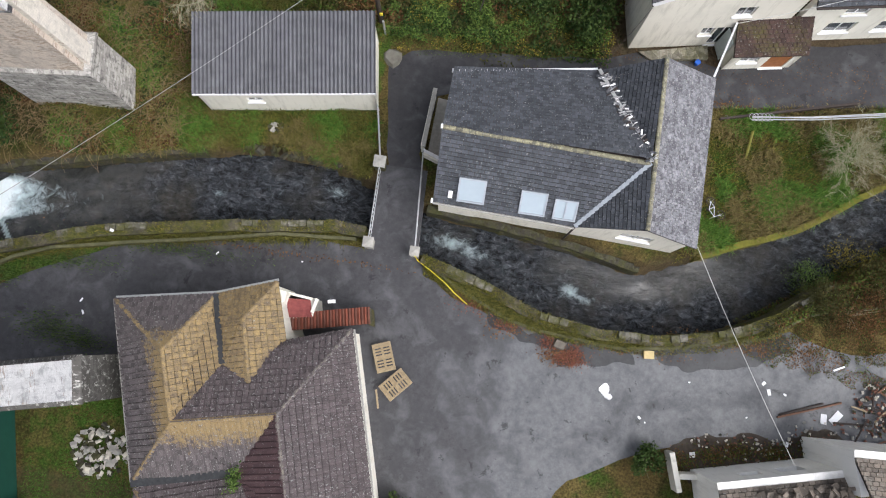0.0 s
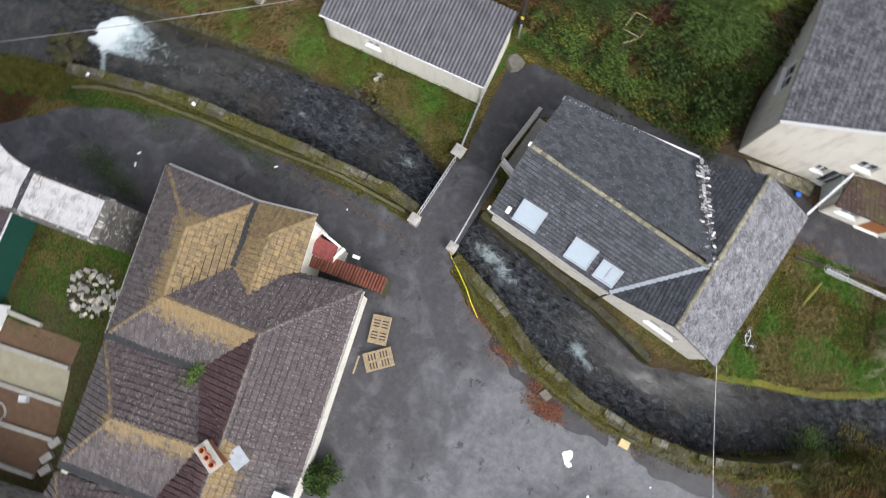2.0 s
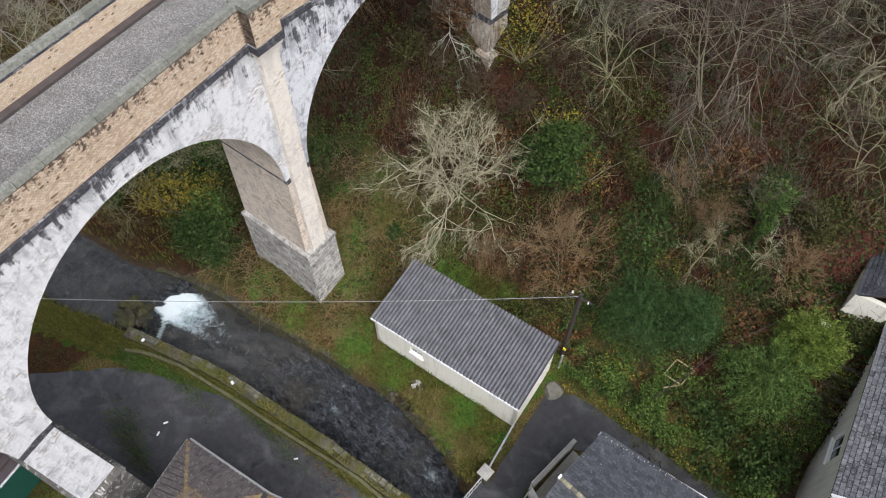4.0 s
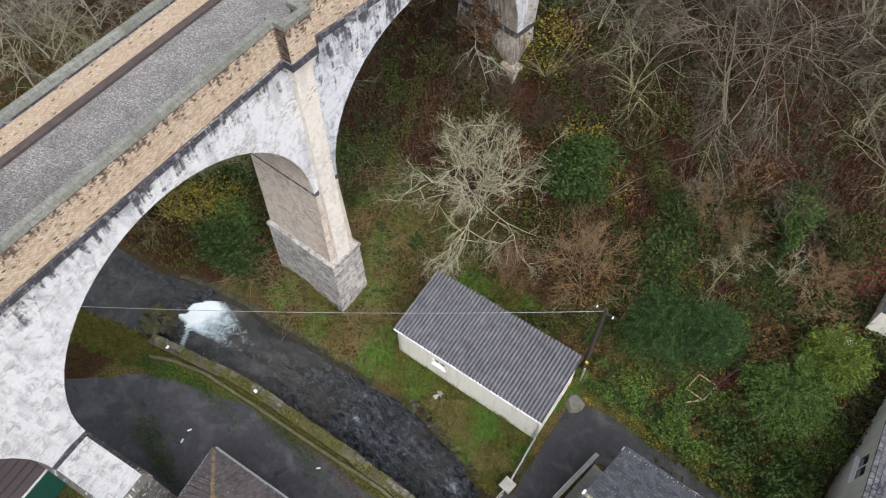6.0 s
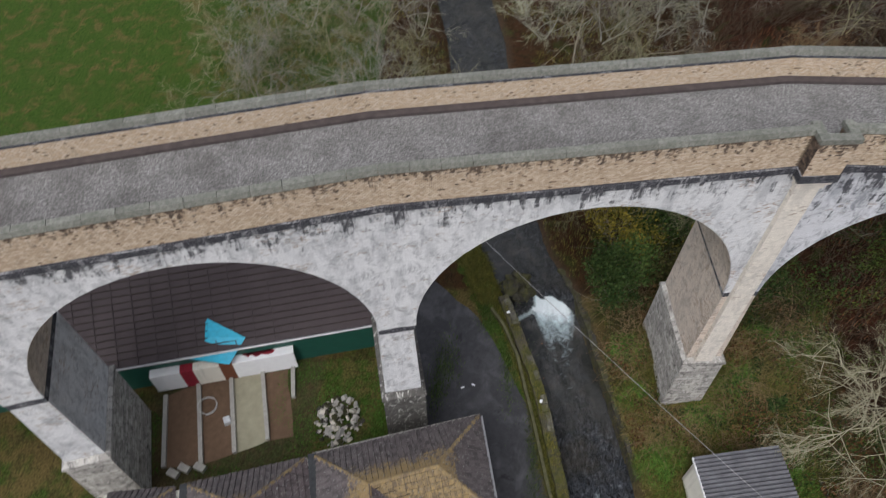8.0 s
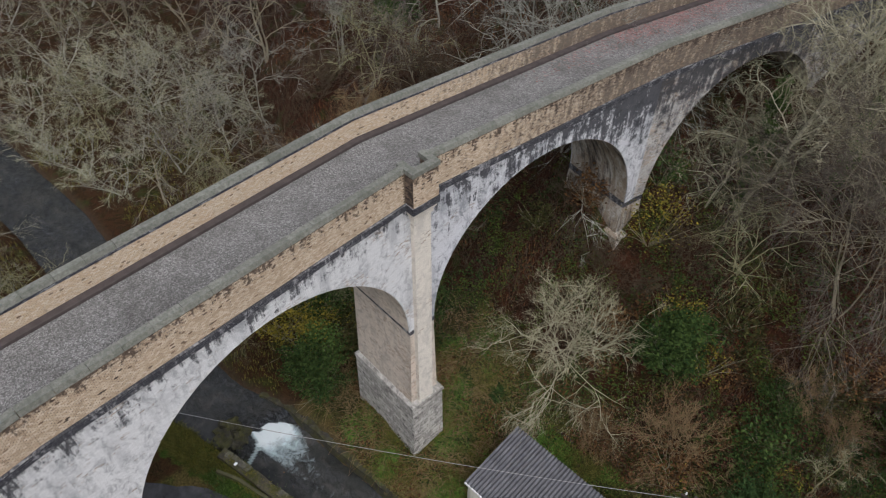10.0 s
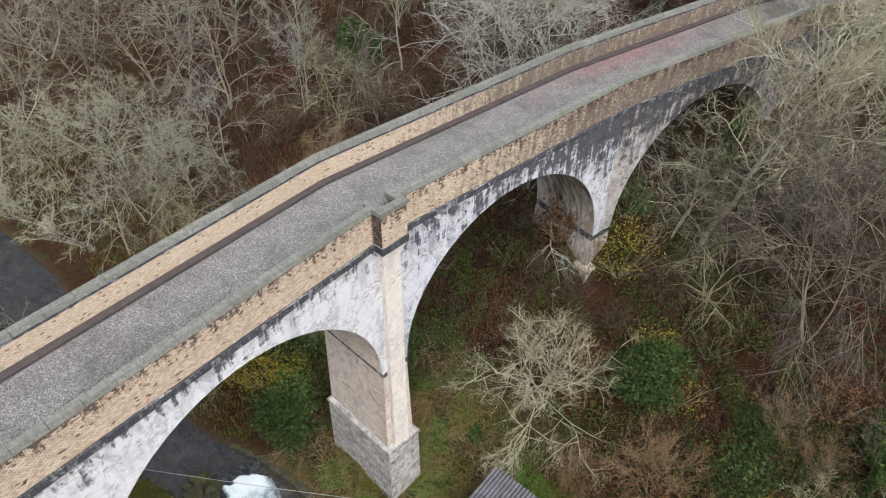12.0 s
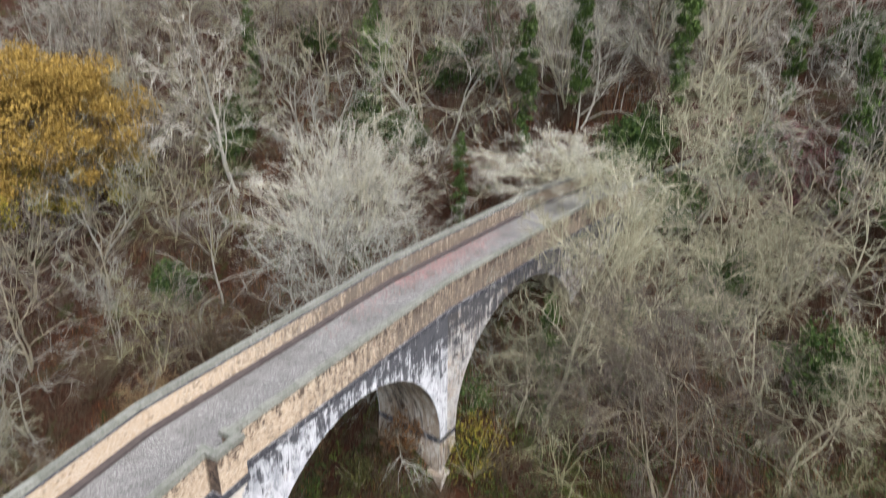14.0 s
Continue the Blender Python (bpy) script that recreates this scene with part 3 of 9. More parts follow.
def hill(x, y):
    d = y - poly_at(FOOT, x)
    if d <= 0:
        return 0.0
    return min(0.56 * d * smooth01(d / 5.0 + 0.25), 22 + 0.42 * (d - 39)) if d > 39 else 0.56 * d * smooth01(d / 5.0 + 0.25)


def land(x, y):
    """Height of the ground."""
    s, n = poly_at(SOUTH, x), poly_at(NORTH, x)
    inside = min(y - s, n - y)
    if inside > -0.25:
        return lerp(-0.03, water_z(x) - 0.5, smooth01((inside + 0.25) / 0.35))
    z = hill(x, y)
    if z > 0:
        z += min(z, 1.0) * 0.5 * (noise.noise((x * 0.22, y * 0.22, 3.0)) + 0.5 * noise.noise((x * 0.6, y * 0.6, 9.0)))
    elif y > n + 0.3 and x < -5.2:
        z = 0.10 + 0.12 * noise.noise((x * 0.5, y * 0.5, 1.0)) - 0.10
    z += 3.2 * math.exp(-(((x + 20) / 6.5) ** 2 + ((y - 26.5) / 4.5) ** 2))
    if y > n:
        z += min(0.32 * max(0.0, y - 5.7), 2.1) * smooth01((y - n) / 1.2) * math.exp(-((x + 21) / 4.4) ** 2)
    return z - 0.02


def axis(lo, hi, a, b, fine, coarse):
    """Coordinates: fine between a and b, growing outwards."""
    xs, x, st = [], a, fine
    while x < b:
        xs.append(x)
        x += fine
    st = fine
    while x < hi:
        xs.append(x)
        st = min(st * 1.12, coarse)
        x += st
    x, st = a - fine, fine
    while x > lo:
        xs.insert(0, x)
        st = min(st * 1.12, coarse)
        x -= st
    return xs


def grid(xs, ys, zf):
    vs = [(x, y, zf(x, y)) for y in ys for x in xs]
    w = len(xs)
    fs = [(j * w + i, j * w + i + 1, (j + 1) * w + i + 1, (j + 1) * w + i) for j in range(len(ys) - 1) for i in range(w - 1)]
    return vs, fs


def set_attr(me, name, values):
    a = me.attributes.new(name, "FLOAT", "POINT")
    a.data.foreach_set("value", values)


gx, gy = axis(-420, 320, -34, 23, 0.42, 9.0), axis(-300, 420, -15, 26, 0.42, 8.0)
b = Buf()
b.v, b.f = grid(gx, gy, land)
me = b.mesh("ground", MG, smooth=True)


def grassy(x, y):
    h = hill(x, y)
    g = 1.0 - smooth01((h - 0.2) / 1.6)
    g = max(g, 0.0) * (0.75 + 0.5 * noise.noise((x * 0.3, y * 0.3, 5)))
    if x < -25 and y > -10:
        g *= 0.12
    return min(max(g, 0.0), 1.0)


def dirty(x, y):
    s, n = poly_at(SOUTH, x), poly_at(NORTH, x)
    bank = 0.8 * max(0.0, 1 - abs(y - n) / 0.7)
    if 5.6 < x < 26 and 14.0 < y < 20.0:
        bank = 0.85
    return min(1.0, bank + (0.5 if (-20 < x < -10 and -18 < y < -9) else 0.0))


set_attr(me, "grass", [grassy(p[0], p[1]) for p in b.v])
def lushness(x, y):
    n = poly_at(NORTH, x)
    if x < -35 and y < -9:
        return 1.3
    if -5.4 > x > -20 and n + 0.2 < y < 17.5:
        return 0.72 if x > -12.5 else 0.55 if y > 11 else 0.2
    if x > 10.5 and n < y < 17:
        return 0.5 if 12.5 < x < 18 and y < 13 else 0.25
    if -30 < x < -17 and poly_at(SOUTH, x) - 2.2 < y < poly_at(SOUTH, x):
        return 0.75
    if -20 < x < -11 and -14 < y < -3:
        return 0.6
    if 6 > x > -7 and 15 < y < 26:
        return 0.3
    return 0.0


set_attr(me, "lush", [lushness(p[0], p[1]) for p in b.v])
set_attr(me, "dirt", [dirty(p[0], p[1]) for p in b.v])
tagged(new("ground", me), "valley floor and wooded hillside of grass, earth and leaf litter", "ground", kind="structure")

# ---- stream ----
wx = [-75 + 0.25 * i for i in range(190)] + [-27.5 + 0.1 * i for i in range(80)] + [-19.5 + 0.25 * i for i in range(318)]
b, foam, calm = Buf(), [], []
RAPIDS = [(-0.5, 5.6, 1.3, 0.5, 0.55), (0.9, 5.1, 1.1, 0.4, 0.4), (6.3, 3.9, 0.5, 0.4, 0.46), (7.1, 3.6, 0.4, 0.3, 0.36), (-6.8, 7.3, 0.7, 0.4, 0.45), (-13.2, 6.3, 0.6, 0.4, 0.34), (-10, 6.4, 5, 1.5, 0.14), (5, 4, 6, 1.6, 0.16), (17, 6, 5, 1.4, 0.12)]
nw = 26
for x in wx:
    s, n = poly_at(SOUTH, x) - 0.1, poly_at(NORTH, x) + 0.1
    for j in range(nw):
        y = lerp(s, n, j / (nw - 1))
        q = sum(a * math.exp(-(((x - cx) / rx) ** 2 + ((y - cy) / ry) ** 2)) for cx, cy, rx, ry, a in RAPIDS)
        u = x + 25.05 - 0.45 * max(0.0, y - 4.3) + 0.15 * noise.noise((y * 1.5, 3, 0))
        low = 3.2 + 0.32 * max(0.0, u - 0.9)
        if u > 0 and low - 0.3 < y < 5.9:
            q += (1.1 * math.exp(-u / 1.7) + 0.28 * math.exp(-u / 6.0)) * smooth01((y - low + 0.3) / 0.5) * smooth01((5.9 - y) / 0.8)
        if abs(y - (3.2 - 1.25 * (x + 24.5))) < 0.22 and -24.6 < x < -23.5:
            q += 0.7
        z = water_z(x - 0.35 * noise.noise((y * 1.2, 0, 0))) + 0.09 * noise.noise((x * 0.9, y * 1.5, 0)) + 0.05 * noise.noise((x * 2.5, y * 4, 2)) + 0.16 * min(q, 1.0) * noise.noise((x * 2.2, y * 2.2, 7))
        b.v.append((x, y, z))
        foam.append(min(q, 1.3))
        still = 0.9 * smooth01((x + 24.5) / 1.5) * smooth01((-15.5 - x) / 4.0) + 0.75 * smooth01((-25.2 - x) / 1.0) + 0.8 * smooth01((x - 4.0) / 3.0) * smooth01((17 - x) / 4.0) * smooth01(((y - s) / (n - s) - 0.35) / 0.35)
        calm.append(min(max(still + 0.5 * noise.noise((x * 0.5, y * 0.8, 17)), 0.0), 1.0) if still > 0.02 else 0.0)
b.f = [(i * nw + j, (i + 1) * nw + j, (i + 1) * nw + j + 1, i * nw + j + 1) for i in range(len(wx) - 1) for j in range(nw - 1)]
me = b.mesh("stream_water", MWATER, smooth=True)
set_attr(me, "foam", foam)
set_attr(me, "calm", calm)
tagged(new("water", me), "dark fast stream with a white weir and small rapids", "stream", kind="structure")


def strip(name, pts, w0, w1, z0, z1, mat, label, cat, jag=0.1, step=0.4):
    """A low wall along a polyline, from offset w0 to w1 (to its left positive), with a slightly uneven top."""
    line = [Vector((*p, 0)) for p in pts]
    out = []
    for a, c in zip(line, line[1:]):
        k = max(1, int((c - a).length / step))
        out += [a.lerp(c, i / k) for i in range(k)]
    out.append(line[-1])
    bb = Buf()
    for i, p in enumerate(out):
        d = (out[min(i + 1, len(out) - 1)] - out[max(i - 1, 0)]).normalized()
        s = Vector((-d.y, d.x, 0))
        h = z1 + jag * noise.noise((p.x * 0.9, p.y * 0.9, 4)) * 2
        e = jag * noise.noise((p.x * 1.3, p.y * 1.3, 8))
        a, c = p + s * (w0 + e), p + s * (w1 + e)
        bb.v += [(a.x, a.y, z0), (c.x, c.y, z0), (c.x, c.y, h), (a.x, a.y, h)]
    n = len(out)
    for i in range(n - 1):
        o, q = i * 4, i * 4 + 4
        bb.f += [(o, q, q + 1, o + 1)[::-1], (o + 1, q + 1, q + 2, o + 2)[::-1], (o + 2, q + 2, q + 3, o + 3)[::-1], (o + 3, q + 3, q, o)[::-1]]
    bb.f += [(0, 1, 2, 3), ((n - 1) * 4 + 3, (n - 1) * 4 + 2, (n - 1) * 4 + 1, (n - 1) * 4)]
    return tagged(bb.ob(name, mat), label, cat, kind="structure")


def cut(pts, x0, x1):
    return [(x0, poly_at(pts, x0))] + [p for p in pts if x0 < p[0] < x1] + [(x1, poly_at(pts, x1))]


strip("stream_wall_1", cut(SOUTH, -24.5, -4.8), -0.55, 0.05, -2.2, 0.42, WALLST, "mossy rubble stream wall beside the road", "wall")
strip("stream_wall_2", cut(SOUTH, -1.7, 19), -0.5, 0.05, -2.4, 0.38, WALLST, "mossy curved rubble stream wall by the yard", "wall")
WALLS = [bpy.data.objects["stream_wall_1"], bpy.data.objects["stream_wall_2"]]
SLABST = m_stone("pale_mossy_coping_slab", (0.17, 0.16, 0.135), 0.8, 2.2, 0.85)
rr = random.Random(44)
for ob, x0, x1 in ((WALLS[0], -24.2, -5.0), (WALLS[1], -1.5, 18.6)):
    x = x0
    while x < x1:
        w = rr.uniform(0.28, 0.62)
        a, c = Vector((x, poly_at(SOUTH, x), 0)), Vector((x + w, poly_at(SOUTH, x + w), 0))
        x += w
        if noise.noise((x * 0.45, 3.0, 9.0)) < 0.04:
            continue
        d = (c - a).normalized()
        sd = Vector((d.y, -d.x, 0))
        k0, k1, z1 = rr.uniform(-0.07, 0.0), rr.uniform(0.24, 0.4), 0.5 + rr.uniform(-0.04, 0.05)
        lo = [a + d * 0.012 - sd * 0.02 + sd * k1, c - d * 0.012 + sd * (k1 + rr.uniform(-0.04, 0.04)), c - d * 0.012 + sd * k0, a + d * 0.012 + sd * k0]
        put(Buf().hexa([v + UP * 0.3 for v in lo], [v * 0.96 + sum(lo, Vector()) * 0.01 + UP * z1 for v in lo]).ob("coping_stone", SLABST), ob)

strip("stream_wall_3", cut(NORTH, -27, -14), -0.05, 0.4, -2.0, -0.2, DARKST, "dark stone bank wall below the weir", "wall", 0.12)
YMOSS = plain("yellow_green_moss", (0.12, 0.115, 0.022), 0.95, 0.1, 0, 0.7, 5, 0.6)
strip("stream_wall_4", cut(NORTH, 12.4, 23), -0.05, 0.28, -2.4, 0.09, YMOSS, "mossy garden bank wall along the stream", "wall", 0.06)

strip("stream_wall_5", cut(NORTH, -1.9, 9.4), -0.1, 0.3, -2.4, -0.25, DARKST, "dark wet stone wall below the slate house", "wall", 0.08)

KERB_W = [(-23.6, 0.5), (-22.4, 1.27), (-20.6, 2.0), (-17.0, 2.8), (-13.2, 3.55), (-9.1, 4.45), (-5.2, 4.75)]
KERB_E = [(-1.6, 4.1), (0.6, 2.9), (3.2, 1.8), (4.9, 1.5), (8.7, 1.24), (10.9, 1.55), (13.2, 2.1), (16.1, 2.9), (18.1, 4.3), (21.9, 5.3), (25.0, 6.2)]
strip("kerb_1", KERB_W, -0.08, 0.08, -0.1, 0.3, KERBST, "low mossy concrete wall between verge and road", "kerb", 0.025)
strip("kerb_2", KERB_E, -0.06, 0.07, -0.1, 0.16, KERBST, "old concrete edging between verge and yard", "kerb", 0.02)

# ---- roads ----


def sheet(name, outline, z, mat, label, cat, wob=0.08, step=0.7, busy=0.8):
    """A level sheet with a slightly ragged edge."""
    pts = []
    for a, c in zip(outline, outline[1:] + outline[:1]):
        a, c = Vector((*a, z)), Vector((*c, z))
        k = max(1, int((c - a).length / step))
        pts += [a.lerp(c, i / k) for i in range(k)]
    pts = [p + Vector((noise.noise(p * busy), noise.noise(p * busy + Vector((9, 0, 0))), 0)) * wob * 2 for p in pts]
    bm = bmesh.new()
    f = bm.faces.new([bm.verts.new(p) for p in pts])
    if f.normal.z < 0 or f.calc_area() and (f.normal_update() or f.normal.z < 0):
        f.normal_flip()
    bmesh.ops.triangulate(bm, faces=bm.faces[:])
    me = bpy.data.meshes.new(name)
    bm.to_mesh(me)
    bm.free()
    me.materials.append(mat)
    return tagged(new(name, me), label, cat, kind="structure")


sheet("road", [(-37, -11.0), (-31, -7.8), (-26.6, -4.2), (-24.8, -2.2), (-23.1, -0.3), (-20.6, 1.1), (-17.6, 2.6), (-11.8, 3.75), (-7.2, 4.5), (-4.2, 4.3), (-2.1, 4.2), (0.1, 2.5), (2.3, 1.95), (4.6, 1.5), (7.5, 1.3), (10.4, 1.55), (14.6, 2.4), (17.3, 3.3), (20.5, 2.6), (30, 5), (30, -3.5), (21, -3), (14, -3.4), (11.9, -3.1), (9.5, -4.2), (7.0, -5.6), (5.2, -8), (4, -12), (4, -30), (-2, -30), (-2.1, -9), (-3.4, -4), (-4.4, -1), (-13.4, -2.2), (-14.6, -4.7), (-19.9, -4.9), (-24, -8.3), (-30, -11.8), (-37, -15.5)], 0.006, MROAD, "wet dark tarmac road and yard with puddles", "road")
sheet("road_lane", [(-4.15, 8.5), (-4.7, 11.5), (-5.1, 14.3), (-4.0, 15.3), (-2.0, 15.6), (3, 16.0), (6.5, 16.5), (8, 17.1), (12.4, 16.9), (16.2, 17.5), (17.0, 18.7), (30, 21.2), (30, 17.0), (21, 15.9), (14, 14.6), (11.4, 14.6), (-1.3, 13.4), (-2.2, 13.0), (-2.7, 9.8), (-2.25, 8.5)], 0.012, MLANE, "narrow wet tarmac lane between the houses", "road")
b = Buf()
b.hexa([(-4.55, 4.2, -0.45), (-2.0, 4.1, -0.45), (-2.15, 8.9, -0.45), (-4.55, 8.9, -0.45)], [(-4.55, 4.2, 0.02), (-2.0, 4.1, 0.02), (-2.15, 8.9, 0.02), (-4.55, 8.9, 0.02)])
tagged(b.ob("bridge_deck", MROAD), "narrow flat concrete and tarmac bridge over the stream", "bridge", kind="structure")

# ---- the viaduct ----
NEAR = [(-2.6, -45.0), (-6.6, -31.3), (-11.35, -17.6), (-15.45, -3.75), (-18.08, 10.65), (-18.45, 25.0), (-17.35, 39.4), (-14.4, 53.8)]
WIDE, SPRING, RAD, CROWN_TOP, DECK, PAR, COPE_Z = 4.3, 11.2, 6.5, 18.72, 19.3, 20.3, 20.5


def offset_line(pts, d):
    out = []
    for i, p in enumerate(pts):
        a, c = Vector(pts[max(i - 1, 0)]), Vector(pts[min(i + 1, len(pts) - 1)])
        t1 = (Vector(p) - a).normalized() if i else (c - Vector(p)).normalized()
        t2 = (c - Vector(p)).normalized() if i < len(pts) - 1 else t1
        n = (Vector((-t1.y, t1.x)) + Vector((-t2.y, t2.x))).normalized()
        k = n.dot(Vector((-t1.y, t1.x)))
        out.append(Vector(p) + n * (d / k))
    return out


LINES = {}


def vline(d):
    """The plan line of the viaduct d metres in from its outer near face."""
    if d not in LINES:
        LINES[d] = offset_line(NEAR, d)
    return LINES[d]


def vp(i, s, d, z):
    """A point of span i: share s along it, d in from the near face, height z."""
    a, c = vline(d)[i], vline(d)[i + 1]
    p = a.lerp(c, s)
    return Vector((p.x, p.y, z))


viaduct = empty("viaduct", (-18, 10, 0), "tall curved disused brick railway viaduct with whitened arches", "viaduct")
TH = 0.42
for i in range(len(NEAR) - 1):
    ln = (Vector(NEAR[i + 1]) - Vector(NEAR[i])).length
    c, e0, e1 = 0.5, 0.5 - RAD / ln, 0.5 + RAD / ln
    N = 28
    cols = [(0.0, SPRING)] + [(0.5 - RAD / ln * math.cos(math.pi * k / N), SPRING + RAD * math.sin(math.pi * k / N)) for k in range(N + 1)] + [(1.0, SPRING)]
    bf = Buf()
    for d, flip in ((0.0, False), (WIDE, True)):
        n0 = len(bf.v)
        for s, z in cols:
            bf.v += [tuple(vp(i, s, d, z)), tuple(vp(i, s, d, CROWN_TOP))]
        for k in range(len(cols) - 1):
            q = (n0 + 2 * k, n0 + 2 * k + 2, n0 + 2 * k + 3, n0 + 2 * k + 1)
            bf.f.append(q if not flip else q[::-1])
    put(bf.ob("spandrel", (LIME if i < 4 else LIME_D if i == 4 else LIME_F), uv=True), viaduct)
    bf = Buf()
    for s, z in cols[1:-1]:
        bf.v += [tuple(vp(i, s, 0, z)), tuple(vp(i, s, WIDE, z))]
    bf.f = [(2 * k, 2 * k + 1, 2 * k + 3, 2 * k + 2) for k in range(N)]
    put(bf.ob("arch_soffit", PIERB if i < 4 else PIER_D, uv=True), viaduct)
    # arch ring, a little proud of the face
    bf = Buf()
    for d0, d1 in ((-0.012, 0.05), (WIDE - 0.05, WIDE + 0.012)):
        n0 = len(bf.v)
        for k in range(N + 1):
            a = math.pi * k / N
            for r in (RAD - 0.004, RAD + 0.4):
                for d in (d0, d1):
                    bf.v.append(tuple(vp(i, 0.5 - r / ln * math.cos(a), d, SPRING + r * math.sin(a))))
        for k in range(N):
            o, q = n0 + 4 * k, n0 + 4 * k + 4
            bf.f += [(o, q, q + 2, o + 2), (o + 1, o + 3, q + 3, q + 1), (o, o + 1, q + 1, q)]
    put(bf.ob("arch_ring", (LIME if i < 4 else LIME_D if i == 4 else LIME_F), uv=True), viaduct)
    # deck and parapets
    seg = 8
    bf = Buf()
    for k in range(seg + 1):
        bf.v += [tuple(vp(i, k / seg, 0.3, DECK)), tuple(vp(i, k / seg, WIDE - TH, DECK))]
    bf.f = [(2 * k, 2 * k + 2, 2 * k + 3, 2 * k + 1) for k in range(seg)]
    put(bf.ob("ballast_deck", GRAVEL, uv=True), viaduct)
    for nm, d0, d1, mt in (("near_parapet", 0.0, 0.29, BUFF_OUT), ("far_parapet", WIDE - TH, WIDE - 0.08, BUFF)):
        bf = Buf()
        u0, u1 = (0.0, 1.0) if d0 > 0 or i not in (3, 4) else ((0.0, 0.955) if i == 3 else (0.036, 1.0))
        bf.hexa([vp(i, u0, d0, CROWN_TOP), vp(i, u1, d0, CROWN_TOP), vp(i, u1, d1, CROWN_TOP), vp(i, u0, d1, CROWN_TOP)], [vp(i, u0, d0, PAR), vp(i, u1, d0, PAR), vp(i, u1, d1, PAR), vp(i, u0, d1, PAR)])
        put(bf.ob(nm, mt, uv=True), viaduct)
    for d0, d1 in ((-0.1, 0.02), (WIDE - 0.02, WIDE + 0.1)):
        bf = Buf()
        bf.hexa([vp(i, 0, d0, 18.6), vp(i, 1, d0, 18.6), vp(i, 1, d1, 18.6), vp(i, 0, d1, 18.6)], [vp(i, 0, d0, 18.86), vp(i, 1, d0, 18.86), vp(i, 1, d1, 18.86), vp(i, 0, d1, 18.86)])
        put(bf.ob("string_course", BLUEB, uv=True), viaduct)
    bf = Buf()
    d0, d1 = WIDE - TH - 0.3, WIDE - TH - 0.004
    bf.hexa([vp(i, 0, d0, DECK - 0.1), vp(i, 1, d0, DECK - 0.1), vp(i, 1, d1, DECK - 0.1), vp(i, 0, d1, DECK - 0.1)], [vp(i, 0, d0, DECK + 0.12), vp(i, 1, d0, DECK + 0.12), vp(i, 1, d1, DECK + 0.12), vp(i, 0, d1, DECK + 0.12)])
    put(bf.ob("cable_trough", KERB, uv=True), viaduct)
    # thin dark brick strip, added for the shadow line under the far coping
    bf = Buf()
    d0, d1 = WIDE - TH - 0.022, WIDE - TH + 0.03
    bf.hexa([vp(i, 0, d0, PAR - 0.066), vp(i, 1, d0, PAR - 0.066), vp(i, 1, d1, PAR - 0.066), vp(i, 0, d1, PAR - 0.066)], [vp(i, 0, d0, PAR + 0.004), vp(i, 1, d0, PAR + 0.004), vp(i, 1, d1, PAR + 0.004), vp(i, 0, d1, PAR + 0.004)])
    put(bf.ob("drip_course", BLUEB, uv=True), viaduct)


def pier(j, ztop, zplinth, zfoot):
    p, t = Vector(NEAR[j]), None
    t = ((Vector(NEAR[j + 1]) - p).normalized() + (p - Vector(NEAR[j - 1])).normalized()).normalized()
    n = Vector((-t.y, t.x))

    def ring(z, half, d0, d1):
        q = [p + t * a + n * d for a, d in ((-half, d0), (half, d0), (half, d1), (-half, d1))]
        return [(v.x, v.y, z) for v in q]

    half = (14.4 - 2 * RAD) / 2
    bf = Buf()
    bf.hexa(ring(zplinth, half + 0.16, -0.05, WIDE + 0.05), ring(ztop, half, 0.0, WIDE))
    put(bf.ob("pier", PIERB if j == 4 else (LIME if j < 4 else PIER_D), uv=True), viaduct)
    bf = Buf()
    bf.hexa(ring(zfoot, half + 0.36, -0.34, WIDE + 0.24), ring(zplinth, half + 0.3, -0.3, WIDE + 0.16))
    put(bf.ob("plinth", PLINTH if j in (2, 4) else PLINTH_D if j < 4 else PIER_D, uv=True), viaduct)
    bf = Buf()
    bf.hexa(ring(zplinth + 0.002, half + 0.37, -0.37, WIDE + 0.22), ring(zplinth + 0.14, half + 0.37, -0.37, WIDE + 0.22))
    bf.hexa(ring(zplinth + 0.142, half + 0.37, -0.37, WIDE + 0.22), ring(zplinth + 0.3, half + 0.19, -0.1, WIDE + 0.08))
    put(bf.ob("plinth_cap", PLINTH if j in (2, 4) else PLINTH_D if j < 4 else PIER_D, uv=True), viaduct)
    bf = Buf()
    bf.hexa(ring(ztop - 0.36, half + 0.03, -0.02, WIDE + 0.02), ring(ztop, half + 0.03, -0.02, WIDE + 0.02))
    put(bf.ob("impost_band", BLUEB, uv=True), viaduct)
    return p, t, n


for j in range(1, len(NEAR) - 1):
    g0 = min(land(NEAR[j][0] - k, NEAR[j][1]) for k in (0, 2, 4))
    pier(j, SPRING, 5.25 if j in (2, 3, 4) else max(2.2, g0 - 1.0) if j < 4 else g0 - 0.7, g0 - (0.8 if j < 5 else 1.6))

# refuge and the pilaster under it on the pier by the stream
p, t, n = Vector(NEAR[4]), Vector((-0.105, 0.994)), Vector((-0.994, -0.105))


def rp(a, d, z):
    v = p + t * (a - 0.06) + n * d
    return Vector((v.x, v.y, z))


def rbox(buf, a0, a1, d0, d1, z0, z1):
    return buf.hexa([rp(a0, d0, z0), rp(a1, d0, z0), rp(a1, d1, z0), rp(a0, d1, z0)], [rp(a0, d0, z1), rp(a1, d0, z1), rp(a1, d1, z1), rp(a0, d1, z1)])


